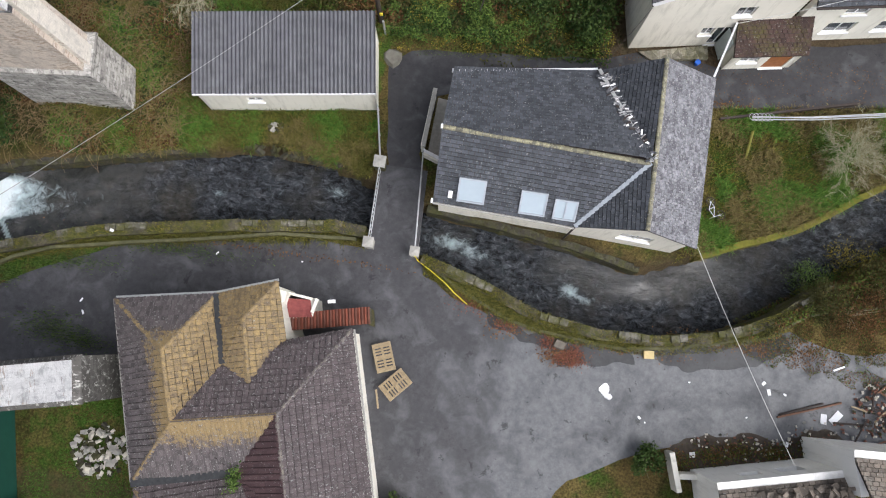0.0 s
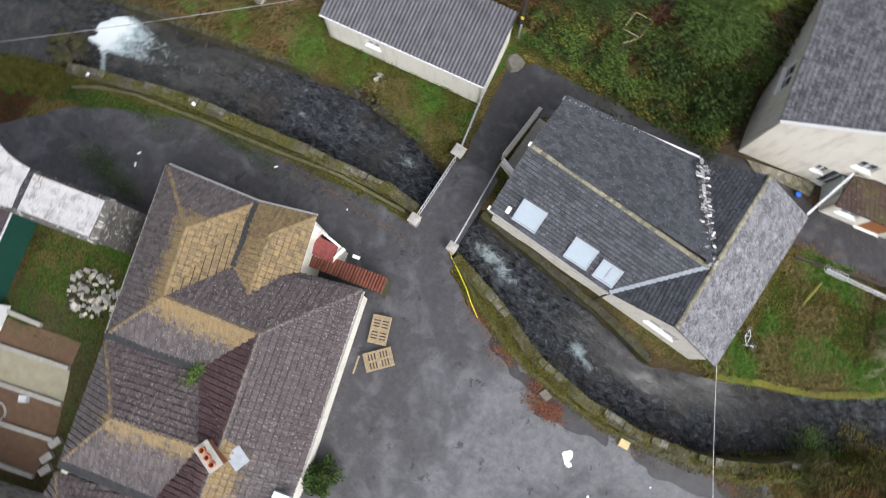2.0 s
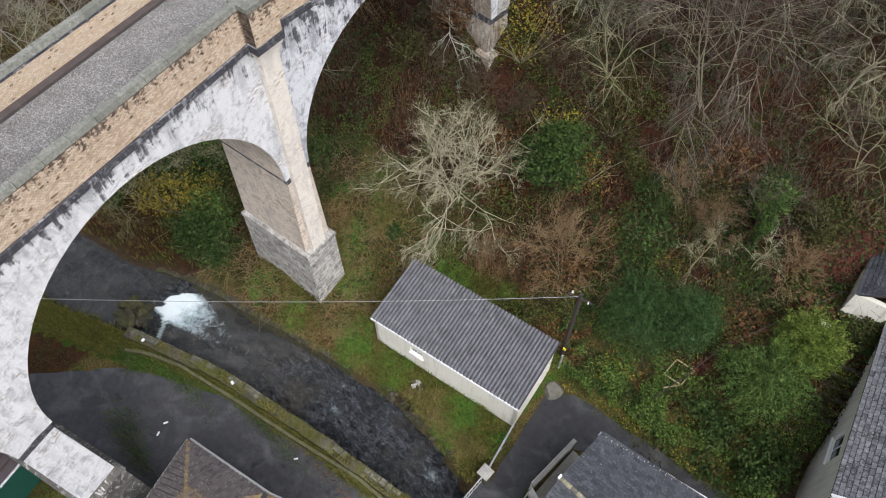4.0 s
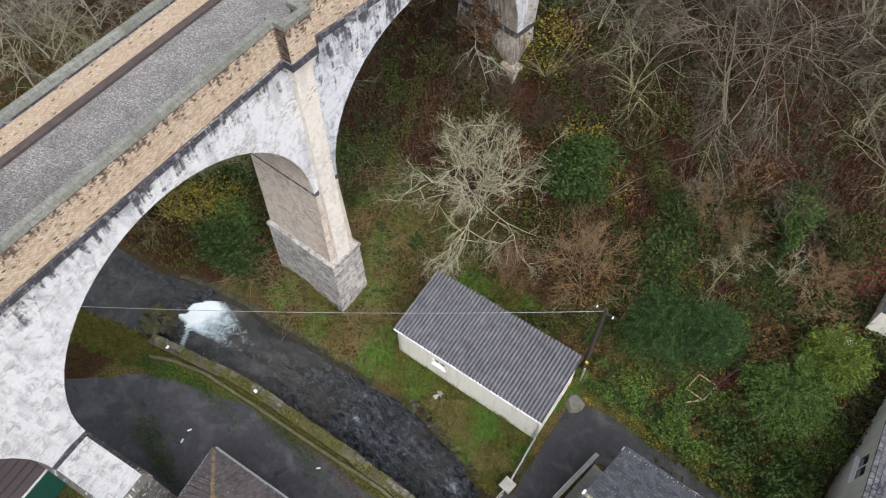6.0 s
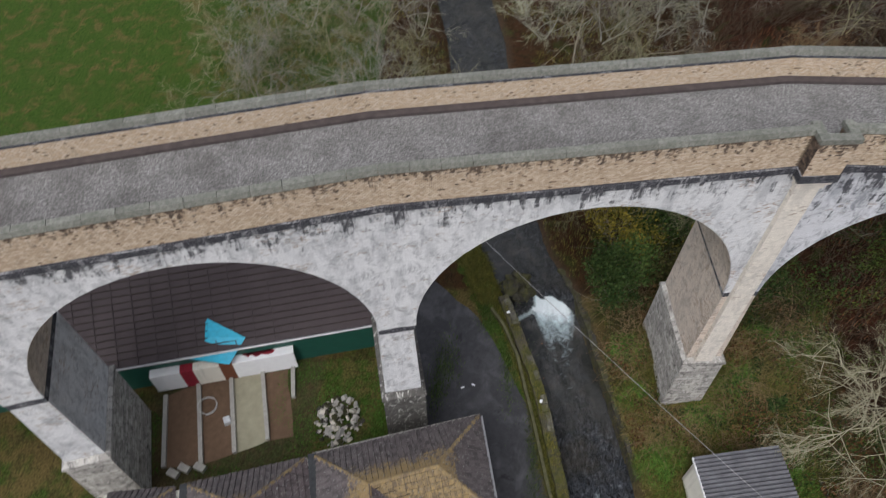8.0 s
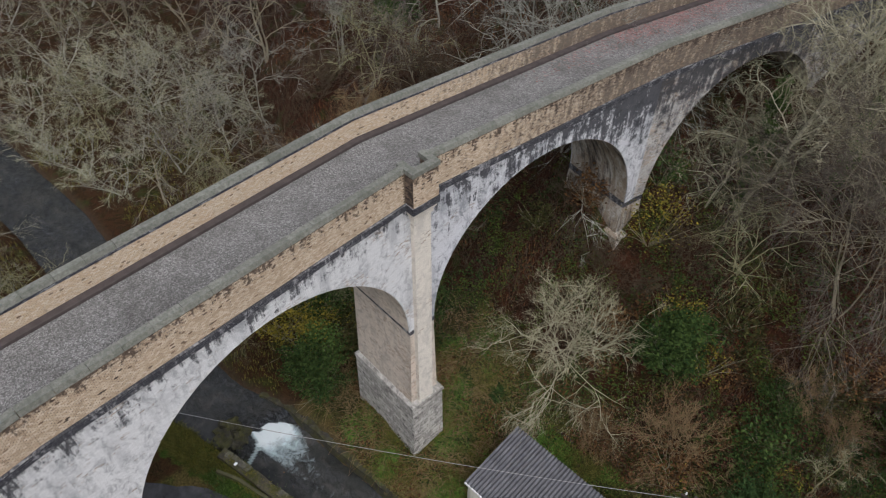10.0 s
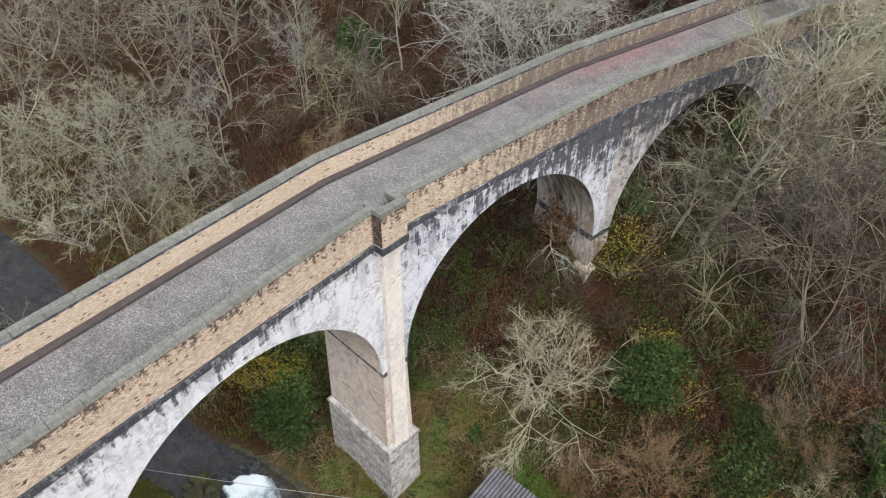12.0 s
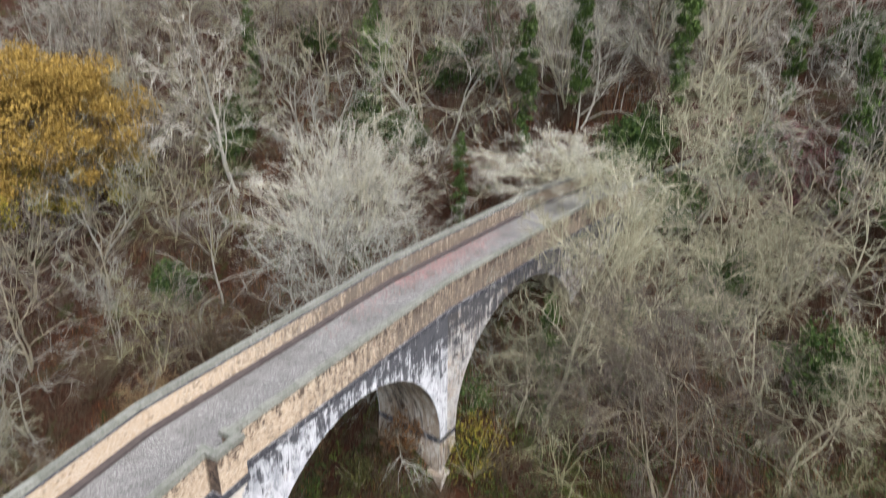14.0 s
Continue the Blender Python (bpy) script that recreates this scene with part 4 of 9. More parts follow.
RH, RO = 0.63, 0.5
put(rbox(Buf(), -0.44, 0.44, -0.26, 0.1, 5.4, 18.2).ob("pilaster", BUTT, uv=True), viaduct)
bf = Buf()
rbox(bf, -0.5, 0.5, -0.34, 0.0, 18.0, 18.28)
rbox(bf, -0.6, 0.6, -0.43, 0.0, 18.284, 18.5)
put(bf.ob("refuge_corbel", BUTT, uv=True), viaduct)
put(rbox(Buf(), -RH - 0.05, RH + 0.05, -RO - 0.04, 0.0, 18.5, 18.84).ob("refuge_band", BLUEB, uv=True), viaduct)
for a0, a1, d0, d1 in ((-RH, RH, -RO, -RO + 0.2), (-RH, -RH + 0.2, -RO + 0.2, 0.32), (RH - 0.2, RH, -RO + 0.2, 0.32)):
    put(rbox(Buf(), a0, a1, d0, d1, 18.84, PAR).ob("refuge_wall", BUFF_OUT, uv=True), viaduct)
for a0, a1, d0, d1 in ((-RH - 0.05, RH + 0.05, -RO - 0.05, -RO + 0.27), (-RH - 0.05, -RH + 0.27, -RO + 0.274, 0.37), (RH - 0.27, RH + 0.05, -RO + 0.274, 0.37)):
    put(rbox(Buf(), a0, a1, d0, d1, PAR, COPE_Z).ob("refuge_coping", COPE, uv=True), viaduct)
put(rbox(Buf(), -RH + 0.1, RH - 0.1, -RO + 0.1, 0.6, 18.9, DECK - 0.02).ob("refuge_floor", GRAVEL, uv=True), viaduct)
# bricks on the faces of the refuge; the south face's colour holds soot and shade
for face, mt in (("front", BUFFS_W), ("south", SOOT_SHADE_B), ("north", BUFFS_W)):
    bf = Buf()
    for r in range(int((PAR - 18.85) / 0.06)):
        z0, u = 18.85 + r * 0.06, -0.062 * (r % 2)
        end = 2 * RH if face == "front" else RO - 0.02
        while u < end:
            u0, u1 = max(u + 0.005, 0.0), min(u + 0.12, end)
            u += 0.125
            if u1 - u0 < 0.02 or rnd.random() < 0.02:
                continue
            k = 0.008 + rnd.uniform(0, 0.004)
            if face == "front":
                rbox(bf, -RH + u0, -RH + u1, -RO - k, -RO, z0, z0 + 0.049)
            elif face == "south":
                rbox(bf, -RH - k, -RH, -RO + u0, -RO + u1, z0, z0 + 0.049)
            else:
                rbox(bf, RH, RH + k, -RO + u0, -RO + u1, z0, z0 + 0.049)
    tagged(put(bf.ob("brickwork", mt), viaduct), kind="stuff")
# coping stones
for d0, d1 in ((-0.04, 0.31), (WIDE - TH + 0.02, WIDE - TH + 0.36)):
    for i in range(len(NEAR) - 1):
        k = 15
        for s in range(k):
            s0, s1 = s / k + 0.0006, (s + 1) / k - 0.0006
            if d0 < 0 and ((i == 3 and s1 > 0.951) or (i == 4 and s0 < 0.045)):
                s0, s1 = (s0, 0.949) if i == 3 else (0.0436, s1)
            dz = rnd.uniform(-0.006, 0.006)
            bf = Buf()
            bf.hexa([vp(i, s0, d0, PAR), vp(i, s1, d0, PAR), vp(i, s1, d1, PAR), vp(i, s0, d1, PAR)], [vp(i, s0, d0 + 0.05, COPE_Z + dz), vp(i, s1, d0 + 0.05, COPE_Z + dz), vp(i, s1, d1 - 0.05, COPE_Z + dz), vp(i, s0, d1 - 0.05, COPE_Z + dz)])
            put(bf.ob("coping_stone", COPE), viaduct)

# parapet bricks: the faces that the deck and the yard see
BW, BH = 0.125, 0.062


def brick_at(i, s0, s1, d, z0, out):
    bf = Buf()
    k = -0.009 if out < 0 else 0.009
    dz = rnd.uniform(-0.002, 0.003) * out
    near, far = d - (0.009 + dz if out > 0 else 0), d + (0.009 + dz if out < 0 else 0)
    lo = [vp(i, s0, near, z0), vp(i, s1, near, z0), vp(i, s1, far, z0), vp(i, s0, far, z0)]
    return bf.add(lo + [v + UP * (BH - 0.011) for v in lo], [(4, 5, 6, 7), (0, 1, 5, 4), (1, 2, 6, 5), (3, 0, 4, 7)])


for nm, d, z0, out, mt, spans in (("far_parapet", WIDE - TH, DECK + 0.13, 1, BUFFS, (1, 2, 3, 4, 5)), ("near_parapet", 0.0, 18.88, 1, BUFFS_W, (1, 2, 3, 4, 5))):
    for i in spans:
        ln = (vline(d)[i + 1] - vline(d)[i]).length
        rest, made = Buf(), 0
        rows = int((PAR - z0) / BH)
        for r in range(rows):
            u = -BW / 2 * (r % 2)
            while u < ln:
                s0, s1 = max(u + 0.005, 0.002) / ln, min(u + BW - 0.005, ln - 0.002) / ln
                u += BW
                if s1 <= s0 or (d == 0.0 and ((i == 3 and s1 > 0.951) or (i == 4 and s0 < 0.041))):
                    continue
                bk = brick_at(i, s0, s1, d, z0 + r * BH, out)
                if i == 3 and nm == "far_parapet" and made < 300 and s0 > 0.62:
                    made += 1
                    put(bk.ob("brick", mt), viaduct)
                elif rnd.random() > 0.008 and not (nm == "far_parapet" and rnd.random() < 0.012):
                    rest.add(bk.v, bk.f)
        tagged(put(rest.ob("brickwork", mt), viaduct), kind="stuff")
# fallen red leaves along the far end of the deck
b = Buf()
for _ in range(4200):
    i, s0 = rnd.choice((4, 5, 5, 5)), rnd.random()
    q = vp(i, s0, WIDE - TH - 0.35 - abs(rnd.gauss(0, 0.7)) % 2.6, DECK + 0.012)
    a, r = rnd.uniform(0, 6.28), rnd.uniform(0.03, 0.06)
    if (i == 4 and s0 < 0.55 + 0.4 * rnd.random()) or (i == 5 and s0 > 0.35 + 0.4 * rnd.random()):
        continue
    b.add([q + Vector((math.cos(a + k * 1.57), math.sin(a + k * 1.57), rnd.uniform(0, 0.25))) * r * (1 if k % 2 else 0.6) for k in range(4)], [(0, 1, 2, 3)])
tagged(b.ob("deck_leaves", REDL), "pinkish red fallen leaves on the ballast", "fallen leaves", kind="stuff")

# ---- roofs and walls ----


def clip(poly, a, c, d):
    """The part of a 2D polygon where a x + c y >= d."""
    out = []
    for p, q in zip(poly, poly[1:] + poly[:1]):
        fp, fq = a * p[0] + c * p[1] - d, a * q[0] + c * q[1] - d
        if fp >= 0:
            out.append(p)
        if fp * fq < 0:
            k = fp / (fp - fq)
            out.append((p[0] + (q[0] - p[0]) * k, p[1] + (q[1] - p[1]) * k))
    return out


def slope_tiles(poly, gauge, width, thick, single=None, bond=True, along=None, roll=0.0):
    """Lay tiles on a convex roof slope whose first edge is (or runs along) its eave. Returns a Buf, or a list of Bufs with single."""
    P = [Vector(q) for q in poly]
    n = (P[1] - P[0]).cross(P[2] - P[0])
    for k in range(2, len(P) - 1):
        n += (P[k] - P[0]).cross(P[k + 1] - P[0])
    n.normalize()
    if n.z < 0:
        n = -n
    e = UP.cross(n).normalized()
    if along:
        e = Vector(along[1]) - Vector(along[0])
        e = (e - n * e.dot(n)).normalized()
    s = n.cross(e).normalized()
    if s.z < 0:
        s = -s
    o = P[0]
    flat = [((q - o).dot(e), (q - o).dot(s)) for q in P]
    area = sum(x0 * y1 - x1 * y0 for (x0, y0), (x1, y1) in zip(flat, flat[1:] + flat[:1]))
    if area < 0:
        flat = flat[::-1]
    edges = []
    for (x0, y0), (x1, y1) in zip(flat, flat[1:] + flat[:1]):
        edges.append((-(y1 - y0), x1 - x0, -(y1 - y0) * x0 + (x1 - x0) * y0))
    lo, hi = min(f[1] for f in flat), max(f[1] for f in flat)
    le, ri = min(f[0] for f in flat), max(f[0] for f in flat)
    buf, many = Buf(), []
    # gap bares the dark boarding, standing in for the shadow below each course
    gap = 0.13 * gauge
    row, y = 0, lo - 0.03
    while y < hi:
        x = le - (width / 2 if row % 2 and bond else 0)
        while x < ri:
            g = 0.018
            q = [(x + g / 2, y + gap), (x + width - g / 2, y + gap), (x + width - g / 2, y + gauge), (x + g / 2, y + gauge)]
            for a, c, d in edges:
                if len(q) > 2:
                    q = clip(q, a, c, d - (0.03 * math.hypot(a, c) if abs(a) < 1e-3 else 0))
            if len(q) > 2:
                lift = thick * rnd.uniform(0.8, 1.25)
                tw = rnd.uniform(-0.004, 0.004)
                top = [o + e * u + s * v + n * (0.012 + lift * (1 - 0.85 * (v - y) / gauge) + tw * (u - x)) for u, v in q]
                bot = [o + e * u + s * v - n * 0.02 for u, v in q]
                k = len(q)
                fs = [tuple(range(k))] + [(i, i + k, (i + 1) % k + k, (i + 1) % k) for i in range(k)]
                one = Buf() if single is not None else buf
                one.add(top + bot, fs)
                if roll:
                    for u0, u1, up in ((0.01, 0.04, 0.6), (0.04, 0.07, 1.0), (0.07, 0.1, 0.6)):
                        r = [(x + u0, y + gap), (x + u1, y + gap), (x + u1, y + gauge), (x + u0, y + gauge)]
                        for a, c, d in edges:
                            if len(r) > 2:
                                r = clip(r, a, c, d - (0.03 * math.hypot(a, c) if abs(a) < 1e-3 else 0))
                        if len(r) > 2:
                            k = len(r)
                            hi_ = [o + e * u + s * v + n * (0.012 + roll * up + lift * (1 - 0.85 * (v - y) / gauge) + tw * (u - x)) for u, v in r]
                            one.add(hi_ + [w - n * (roll * up + 0.004) for w in hi_], [tuple(range(k))] + [(i, i + k, (i + 1) % k + k, (i + 1) % k) for i in range(k)])
                if single is not None:
                    many.append(one)
            x += width
        y += gauge
        row += 1
    return many if single is not None else buf


def slab(poly, t, mat, name, parent):
    """The boarding under the tiles."""
    P = [Vector(q) for q in poly]
    n = (P[1] - P[0]).cross(P[-1] - P[0])
    if n.z < 0:
        P = P[::-1]
    bb = Buf()
    bb.hexa([q - Vector((0, 0, t + 0.03)) for q in P], [q - Vector((0, 0, 0.03)) for q in P])
    return put(bb.ob(name, mat), parent)


def roof(parent, slopes, gauge, width, thick, under=None, singles=0, bond=True, roll=0.0):
    """Boarding and tiles; the first slopes are laid tile by tile as parts, up to the number given, and the rest joined."""
    left = singles
    for poly, mat, *along in slopes:
        along = along[0] if along else None
        slab(poly, 0.1, under or DARKW, "roof_boarding", parent)
        if left > 0:
            many = slope_tiles(poly, gauge, width, thick, True, bond, along, roll)
            for t in many[:left]:
                put(t.ob("roof_tile", mat), parent)
            rest = Buf()
            for t in many[left:]:
                rest.add(t.v, t.f)
            left -= len(many)
            if rest.v:
                tagged(put(rest.ob("roof_tiling", mat), parent), kind="stuff")
        else:
            tagged(put(slope_tiles(poly, gauge, width, thick, None, bond, along, roll).ob("roof_tiling", mat), parent), kind="stuff")


def ridge(parent, a, c, mat, r=0.12, piece=0.45, name="ridge_tile"):
    """Half-round ridge or hip tiles from a to c."""
    a, c = Vector(a), Vector(c)
    k = max(1, int((c - a).length / piece))
    d = (c - a).normalized()
    side = d.cross(UP).normalized()
    up = side.cross(d)
    for i in range(k):
        p, q = a.lerp(c, i / k) + d * 0.012, a.lerp(c, (i + 1) / k)
        j = rnd.uniform(-0.008, 0.008)
        bb = Buf()
        prof = [side * (r * math.cos(g)) + up * (r * 0.75 * math.sin(g) - 0.02 + j) for g in (-0.35, 0.5, 1.05, 1.57, 2.09, 2.64, 3.49)]
        m = len(prof)
        bb.add([p + w for w in prof] + [q + w * 1.04 for w in prof], [(x, x + 1, x + 1 + m, x + m)[::-1] for x in range(m - 1)] + [tuple(range(m)), tuple(range(2 * m - 1, m - 1, -1))])
        put(bb.ob(name, mat), parent)


def wall(parent, p0, p1, z0, z1, th, mat, holes=(), name="wall", z1b=None):
    """A wall whose outer face runs from p0 to p1 with the inside on the left; holes (s0, s1, h0, h1) in metres along and height."""
    a, c = Vector((*p0, 0)), Vector((*p1, 0))
    d = (c - a)
    ln = d.length
    d.normalize()
    n = Vector((-d.y, d.x, 0))
    xs = sorted({0.0, ln} | {h for q in holes for h in q[:2]})
    zs = sorted({z0, z1} | {h for q in holes for h in q[2:4]})
    nx, nz = len(xs), len(zs)
    bb = Buf()
    for off in (0.0, th):
        bb.v += [tuple(a + d * x + n * off + UP * zz) for zz in zs for x in xs]
    k0 = nx * nz
    full = lambda i, j: 0 <= i < nx - 1 and 0 <= j < nz - 1 and not any(q[0] < (xs[i] + xs[i + 1]) / 2 < q[1] and q[2] < (zs[j] + zs[j + 1]) / 2 < q[3] for q in holes)
    for i in range(nx - 1):
        for j in range(nz - 1):
            if not full(i, j):
                continue
            A, B, C, D = j * nx + i, j * nx + i + 1, (j + 1) * nx + i + 1, (j + 1) * nx + i
            bb.f += [(A, B, C, D), (A + k0, D + k0, C + k0, B + k0)]
            for ok, (u, w) in ((full(i, j - 1), (B, A)), (full(i + 1, j), (C, B)), (full(i, j + 1), (D, C)), (full(i - 1, j), (A, D))):
                if not ok:
                    bb.f.append((u, w, w + k0, u + k0))
    if th < 0:
        bb.f = [q[::-1] for q in bb.f]
    o = put(bb.ob(name, mat), parent)
    for q in holes:
        window(parent, a + d * q[0] + UP * q[2], d, n, q[1] - q[0], q[3] - q[2])
    return o


def window(parent, at, d, n, w, h):
    """A framed window set back in its opening, with a sill."""
    fr = Buf()
    for x0, x1, y0, y1 in ((0, w, 0, 0.07), (0, w, h - 0.07, h), (0, 0.07, 0.07, h - 0.07), (w - 0.07, w, 0.07, h - 0.07), (w / 2 - 0.03, w / 2 + 0.03, 0.07, h - 0.07)):
        q = [at + d * x0 + n * 0.07, at + d * x1 + n * 0.07, at + d * x1 + n * 0.14, at + d * x0 + n * 0.14]
        fr.hexa([v + UP * y0 for v in q], [v + UP * y1 for v in q])
    f = put(fr.ob("window", UPVC, label="white framed window"), parent)
    g = Buf()
    q = [at + d * 0.05 + n * 0.1, at + d * (w - 0.05) + n * 0.1, at + d * (w - 0.05) + n * 0.115, at + d * 0.05 + n * 0.115]
    g.hexa([v + UP * 0.05 for v in q], [v + UP * (h - 0.05) for v in q])
    put(g.ob("pane", GLASS), f)
    s = Buf()
    q = [at - d * 0.06 - n * 0.09, at + d * (w + 0.06) - n * 0.09, at + d * (w + 0.06) + n * 0.1, at - d * 0.06 + n * 0.1]
    s.hexa([v - UP * 0.08 for v in q], [v - UP * 0.005 for v in q])
    put(s.ob("sill", UPVC), f)


def gable(parent, p0, p1, z1, apex, th, mat):
    """The triangle of wall above the eaves."""
    a, c = Vector((*p0, z1)), Vector((*p1, z1))
    d = (c - a).normalized()
    n = Vector((-d.y, d.x, 0))
    ap = Vector(apex)
    bb = Buf()
    bb.add([a, c, ap, a + n * th, c + n * th, ap + n * th], [(0, 1, 2), (5, 4, 3), (0, 3, 4, 1), (1, 4, 5, 2), (2, 5, 3, 0)])
    return put(bb.ob("gable_wall", mat), parent)


# ---- slate house beside the bridge ----
h2 = empty("slate_house", (5, 10, 0), "low cream house with slate roof and roof windows", "house")
W2, S2, E2, N2 = (-1.3, 6.95), (10.85, 6.5), (11.0, 14.5), (-1.25, 13.0)
ZE, ZR = 3.2, 5.25
wall(h2, W2, S2, -1.9, ZE, 0.35, CREAM, [(1.0, 2.6, 1.9, 2.8), (4.2, 5.8, 1.9, 2.8), (9.0, 10.6, 1.5, 2.6)])
wall(h2, S2, E2, -0.2, ZE, 0.35, CREAM)
wall(h2, E2, N2, -0.2, ZE, 0.35, CREAM)
wall(h2, N2, W2, -1.9, ZE, 0.35, CREAM, [(1.2, 2.2, 0.1, 2.1)])
A, B, C, D = (-1.5, 6.7, ZE), (5.3, 6.48, ZE), (11.1, 6.28, ZE), (11.2, 14.75, ZE)
F, G = (5.5, 14.3, ZE), (-1.45, 13.2, ZE)
RW, RX, RN, RS = (-1.5, 9.75, ZR), (8.0, 9.45, ZR), (8.2, 14.5, ZR + 0.02), (8.2, 6.38, ZR)
gable(h2, N2, W2, ZE, (-1.28, 9.75, ZR - 0.08), 0.3, CREAM)
gable(h2, (5.3, 6.7), S2, ZE, (8.2, 6.6, ZR - 0.08), 0.3, CREAM)
gable(h2, E2, (5.4, 13.85), ZE, (8.2, 14.2, ZR - 0.08), 0.3, CREAM)
roof(h2, [([A, B, RX, RW], SLATE), ([F, G, RW, RX], SLATE), ([C, D, RN, RS], SLATE_L), ([B, RS, RX], SLATE), ([F, RX, RN], SLATE)], 0.2, 0.3, 0.022, singles=300)
ridge(h2, RW, RX, RIDGE_M, 0.11, 0.3)
ridge(h2, RS, RN, RIDGE_M, 0.11, 0.3)


def valley(parent, a, c, mat, w=0.3, lift=0.045):
    a, c = Vector(a) + UP * lift, Vector(c) + UP * lift
    d = (c - a).normalized()
    s = d.cross(UP).normalized() * (w / 2)
    bb = Buf()
    bb.hexa([a - s - UP * 0.03, a + s - UP * 0.03, c + s - UP * 0.03, c - s - UP * 0.03], [a - s, a + s, c + s, c - s])
    return put(bb.ob("valley_gutter", mat), parent)


valley(h2, B, RX, LEAD, 0.22, 0.07)
valley(h2, F, RX, plain("torn_white_valley_felt", (0.4, 0.4, 0.39), 0.8, 0.3, 0, 0.8, 9), 0.16, 0.24)
for x0, x1, y0, y1, panes in ((-0.4, 0.9, 6.85, 7.85, 1), (2.55, 3.8, 6.72, 7.7, 1), (4.15, 5.25, 6.7, 7.55, 2)):
    k = (ZR - ZE) / (9.75 - 6.7)
    q = [Vector((x, y, ZE + 0.07 + (y - 6.6) * k)) for x, y in ((x0, y0), (x1, y0), (x1, y1), (x0, y1))]
    n = (q[1] - q[0]).cross(q[2] - q[0]).normalized()
    bb = Buf()
    e, s = (q[1] - q[0]).normalized(), (q[3] - q[0]).normalized()
    w, h = (q[1] - q[0]).length, (q[3] - q[0]).length
    cuts = [(0, w, 0, 0.08), (0, w, h - 0.08, h), (0, 0.08, 0.08, h - 0.08), (w - 0.08, w, 0.08, h - 0.08)] + ([(w / 2 - 0.03, w / 2 + 0.03, 0.08, h - 0.08)] if panes == 2 else [])
    for a0, a1, b0, b1 in cuts:
        lo = [q[0] + e * u + s * v for u, v in ((a0, b0), (a1, b0), (a1, b1), (a0, b1))]
        bb.hexa([v for v in lo], [v + n * 0.1 for v in lo])
    f = put(bb.ob("roof_window", LEAD, label="roof window with a grey metal frame"), h2)
    bb = Buf()
    lo = [q[0] + e * u + s * v for u, v in ((0.06, 0.06), (w - 0.06, 0.06), (w - 0.06, h - 0.06), (0.06, h - 0.06))]
    bb.hexa([v for v in lo], [v + n * 0.06 for v in lo])
    put(bb.ob("pane", PANE_L), f)

# ---- tiled house ----
h1 = empty("tiled_house", (-8, -5, 0), "rambling house with several hipped lichened tile roofs", "house")
z = 4.4
V = dict(N=(-14.85, -0.1, z), Nm=(-10.39, 0.8, z), E=(-7.78, 1.76, z), In=(-6.93, -0.8, z), SE=(-4.12, 0.17, z), Eb=(-1.76, -7.97, z), W1=(-12.45, -7.77, z), W2=(-10.72, -13.26, z), W3=(-10.15, -16.53, z), H1=(-11.6, -1.88, 6.35), Ae=(-10.62, -4.72, 6.35), A2h=(-8.69, -0.07, 5.55), A2e=(-7.95, -2.74, 5.55), ge=(-9.35, -2.15, 4.9), M=(-6.36, -3.76, 6.4), R2=(-5.13, -7.98, 6.4), g1e=(-7.97, -6.57, 5.2), B1h=(-9.44, -9.97, 6.1), Be=(-5.75, -8.93, 6.1), gBe=(-6.31, -12.11, 5.0), C1=(-10.59, -13.65, z), C1h=(-8.14, -15.31, 6.0))
V.update(W1b=(-12.3, -8.0, z), R3=(-4.2, -11.5, 6.4), Sb=(-0.9, -11.4, z), Se=(0.3, -16.5, z), R4=(-3.2, -16.5, 6.3), Ce=(-4.6, -14.6, 6.0))


def level_on(k, a, b, c):
    """Set the height of corner k on the plane through a, b and c."""
    A, B, C = (Vector(V[i]) for i in (a, b, c))
    n = (B - A).cross(C - A)
    x, y, _ = V[k]
    V[k] = (x, y, A.z - (n.x * (x - A.x) + n.y * (y - A.y)) / n.z)


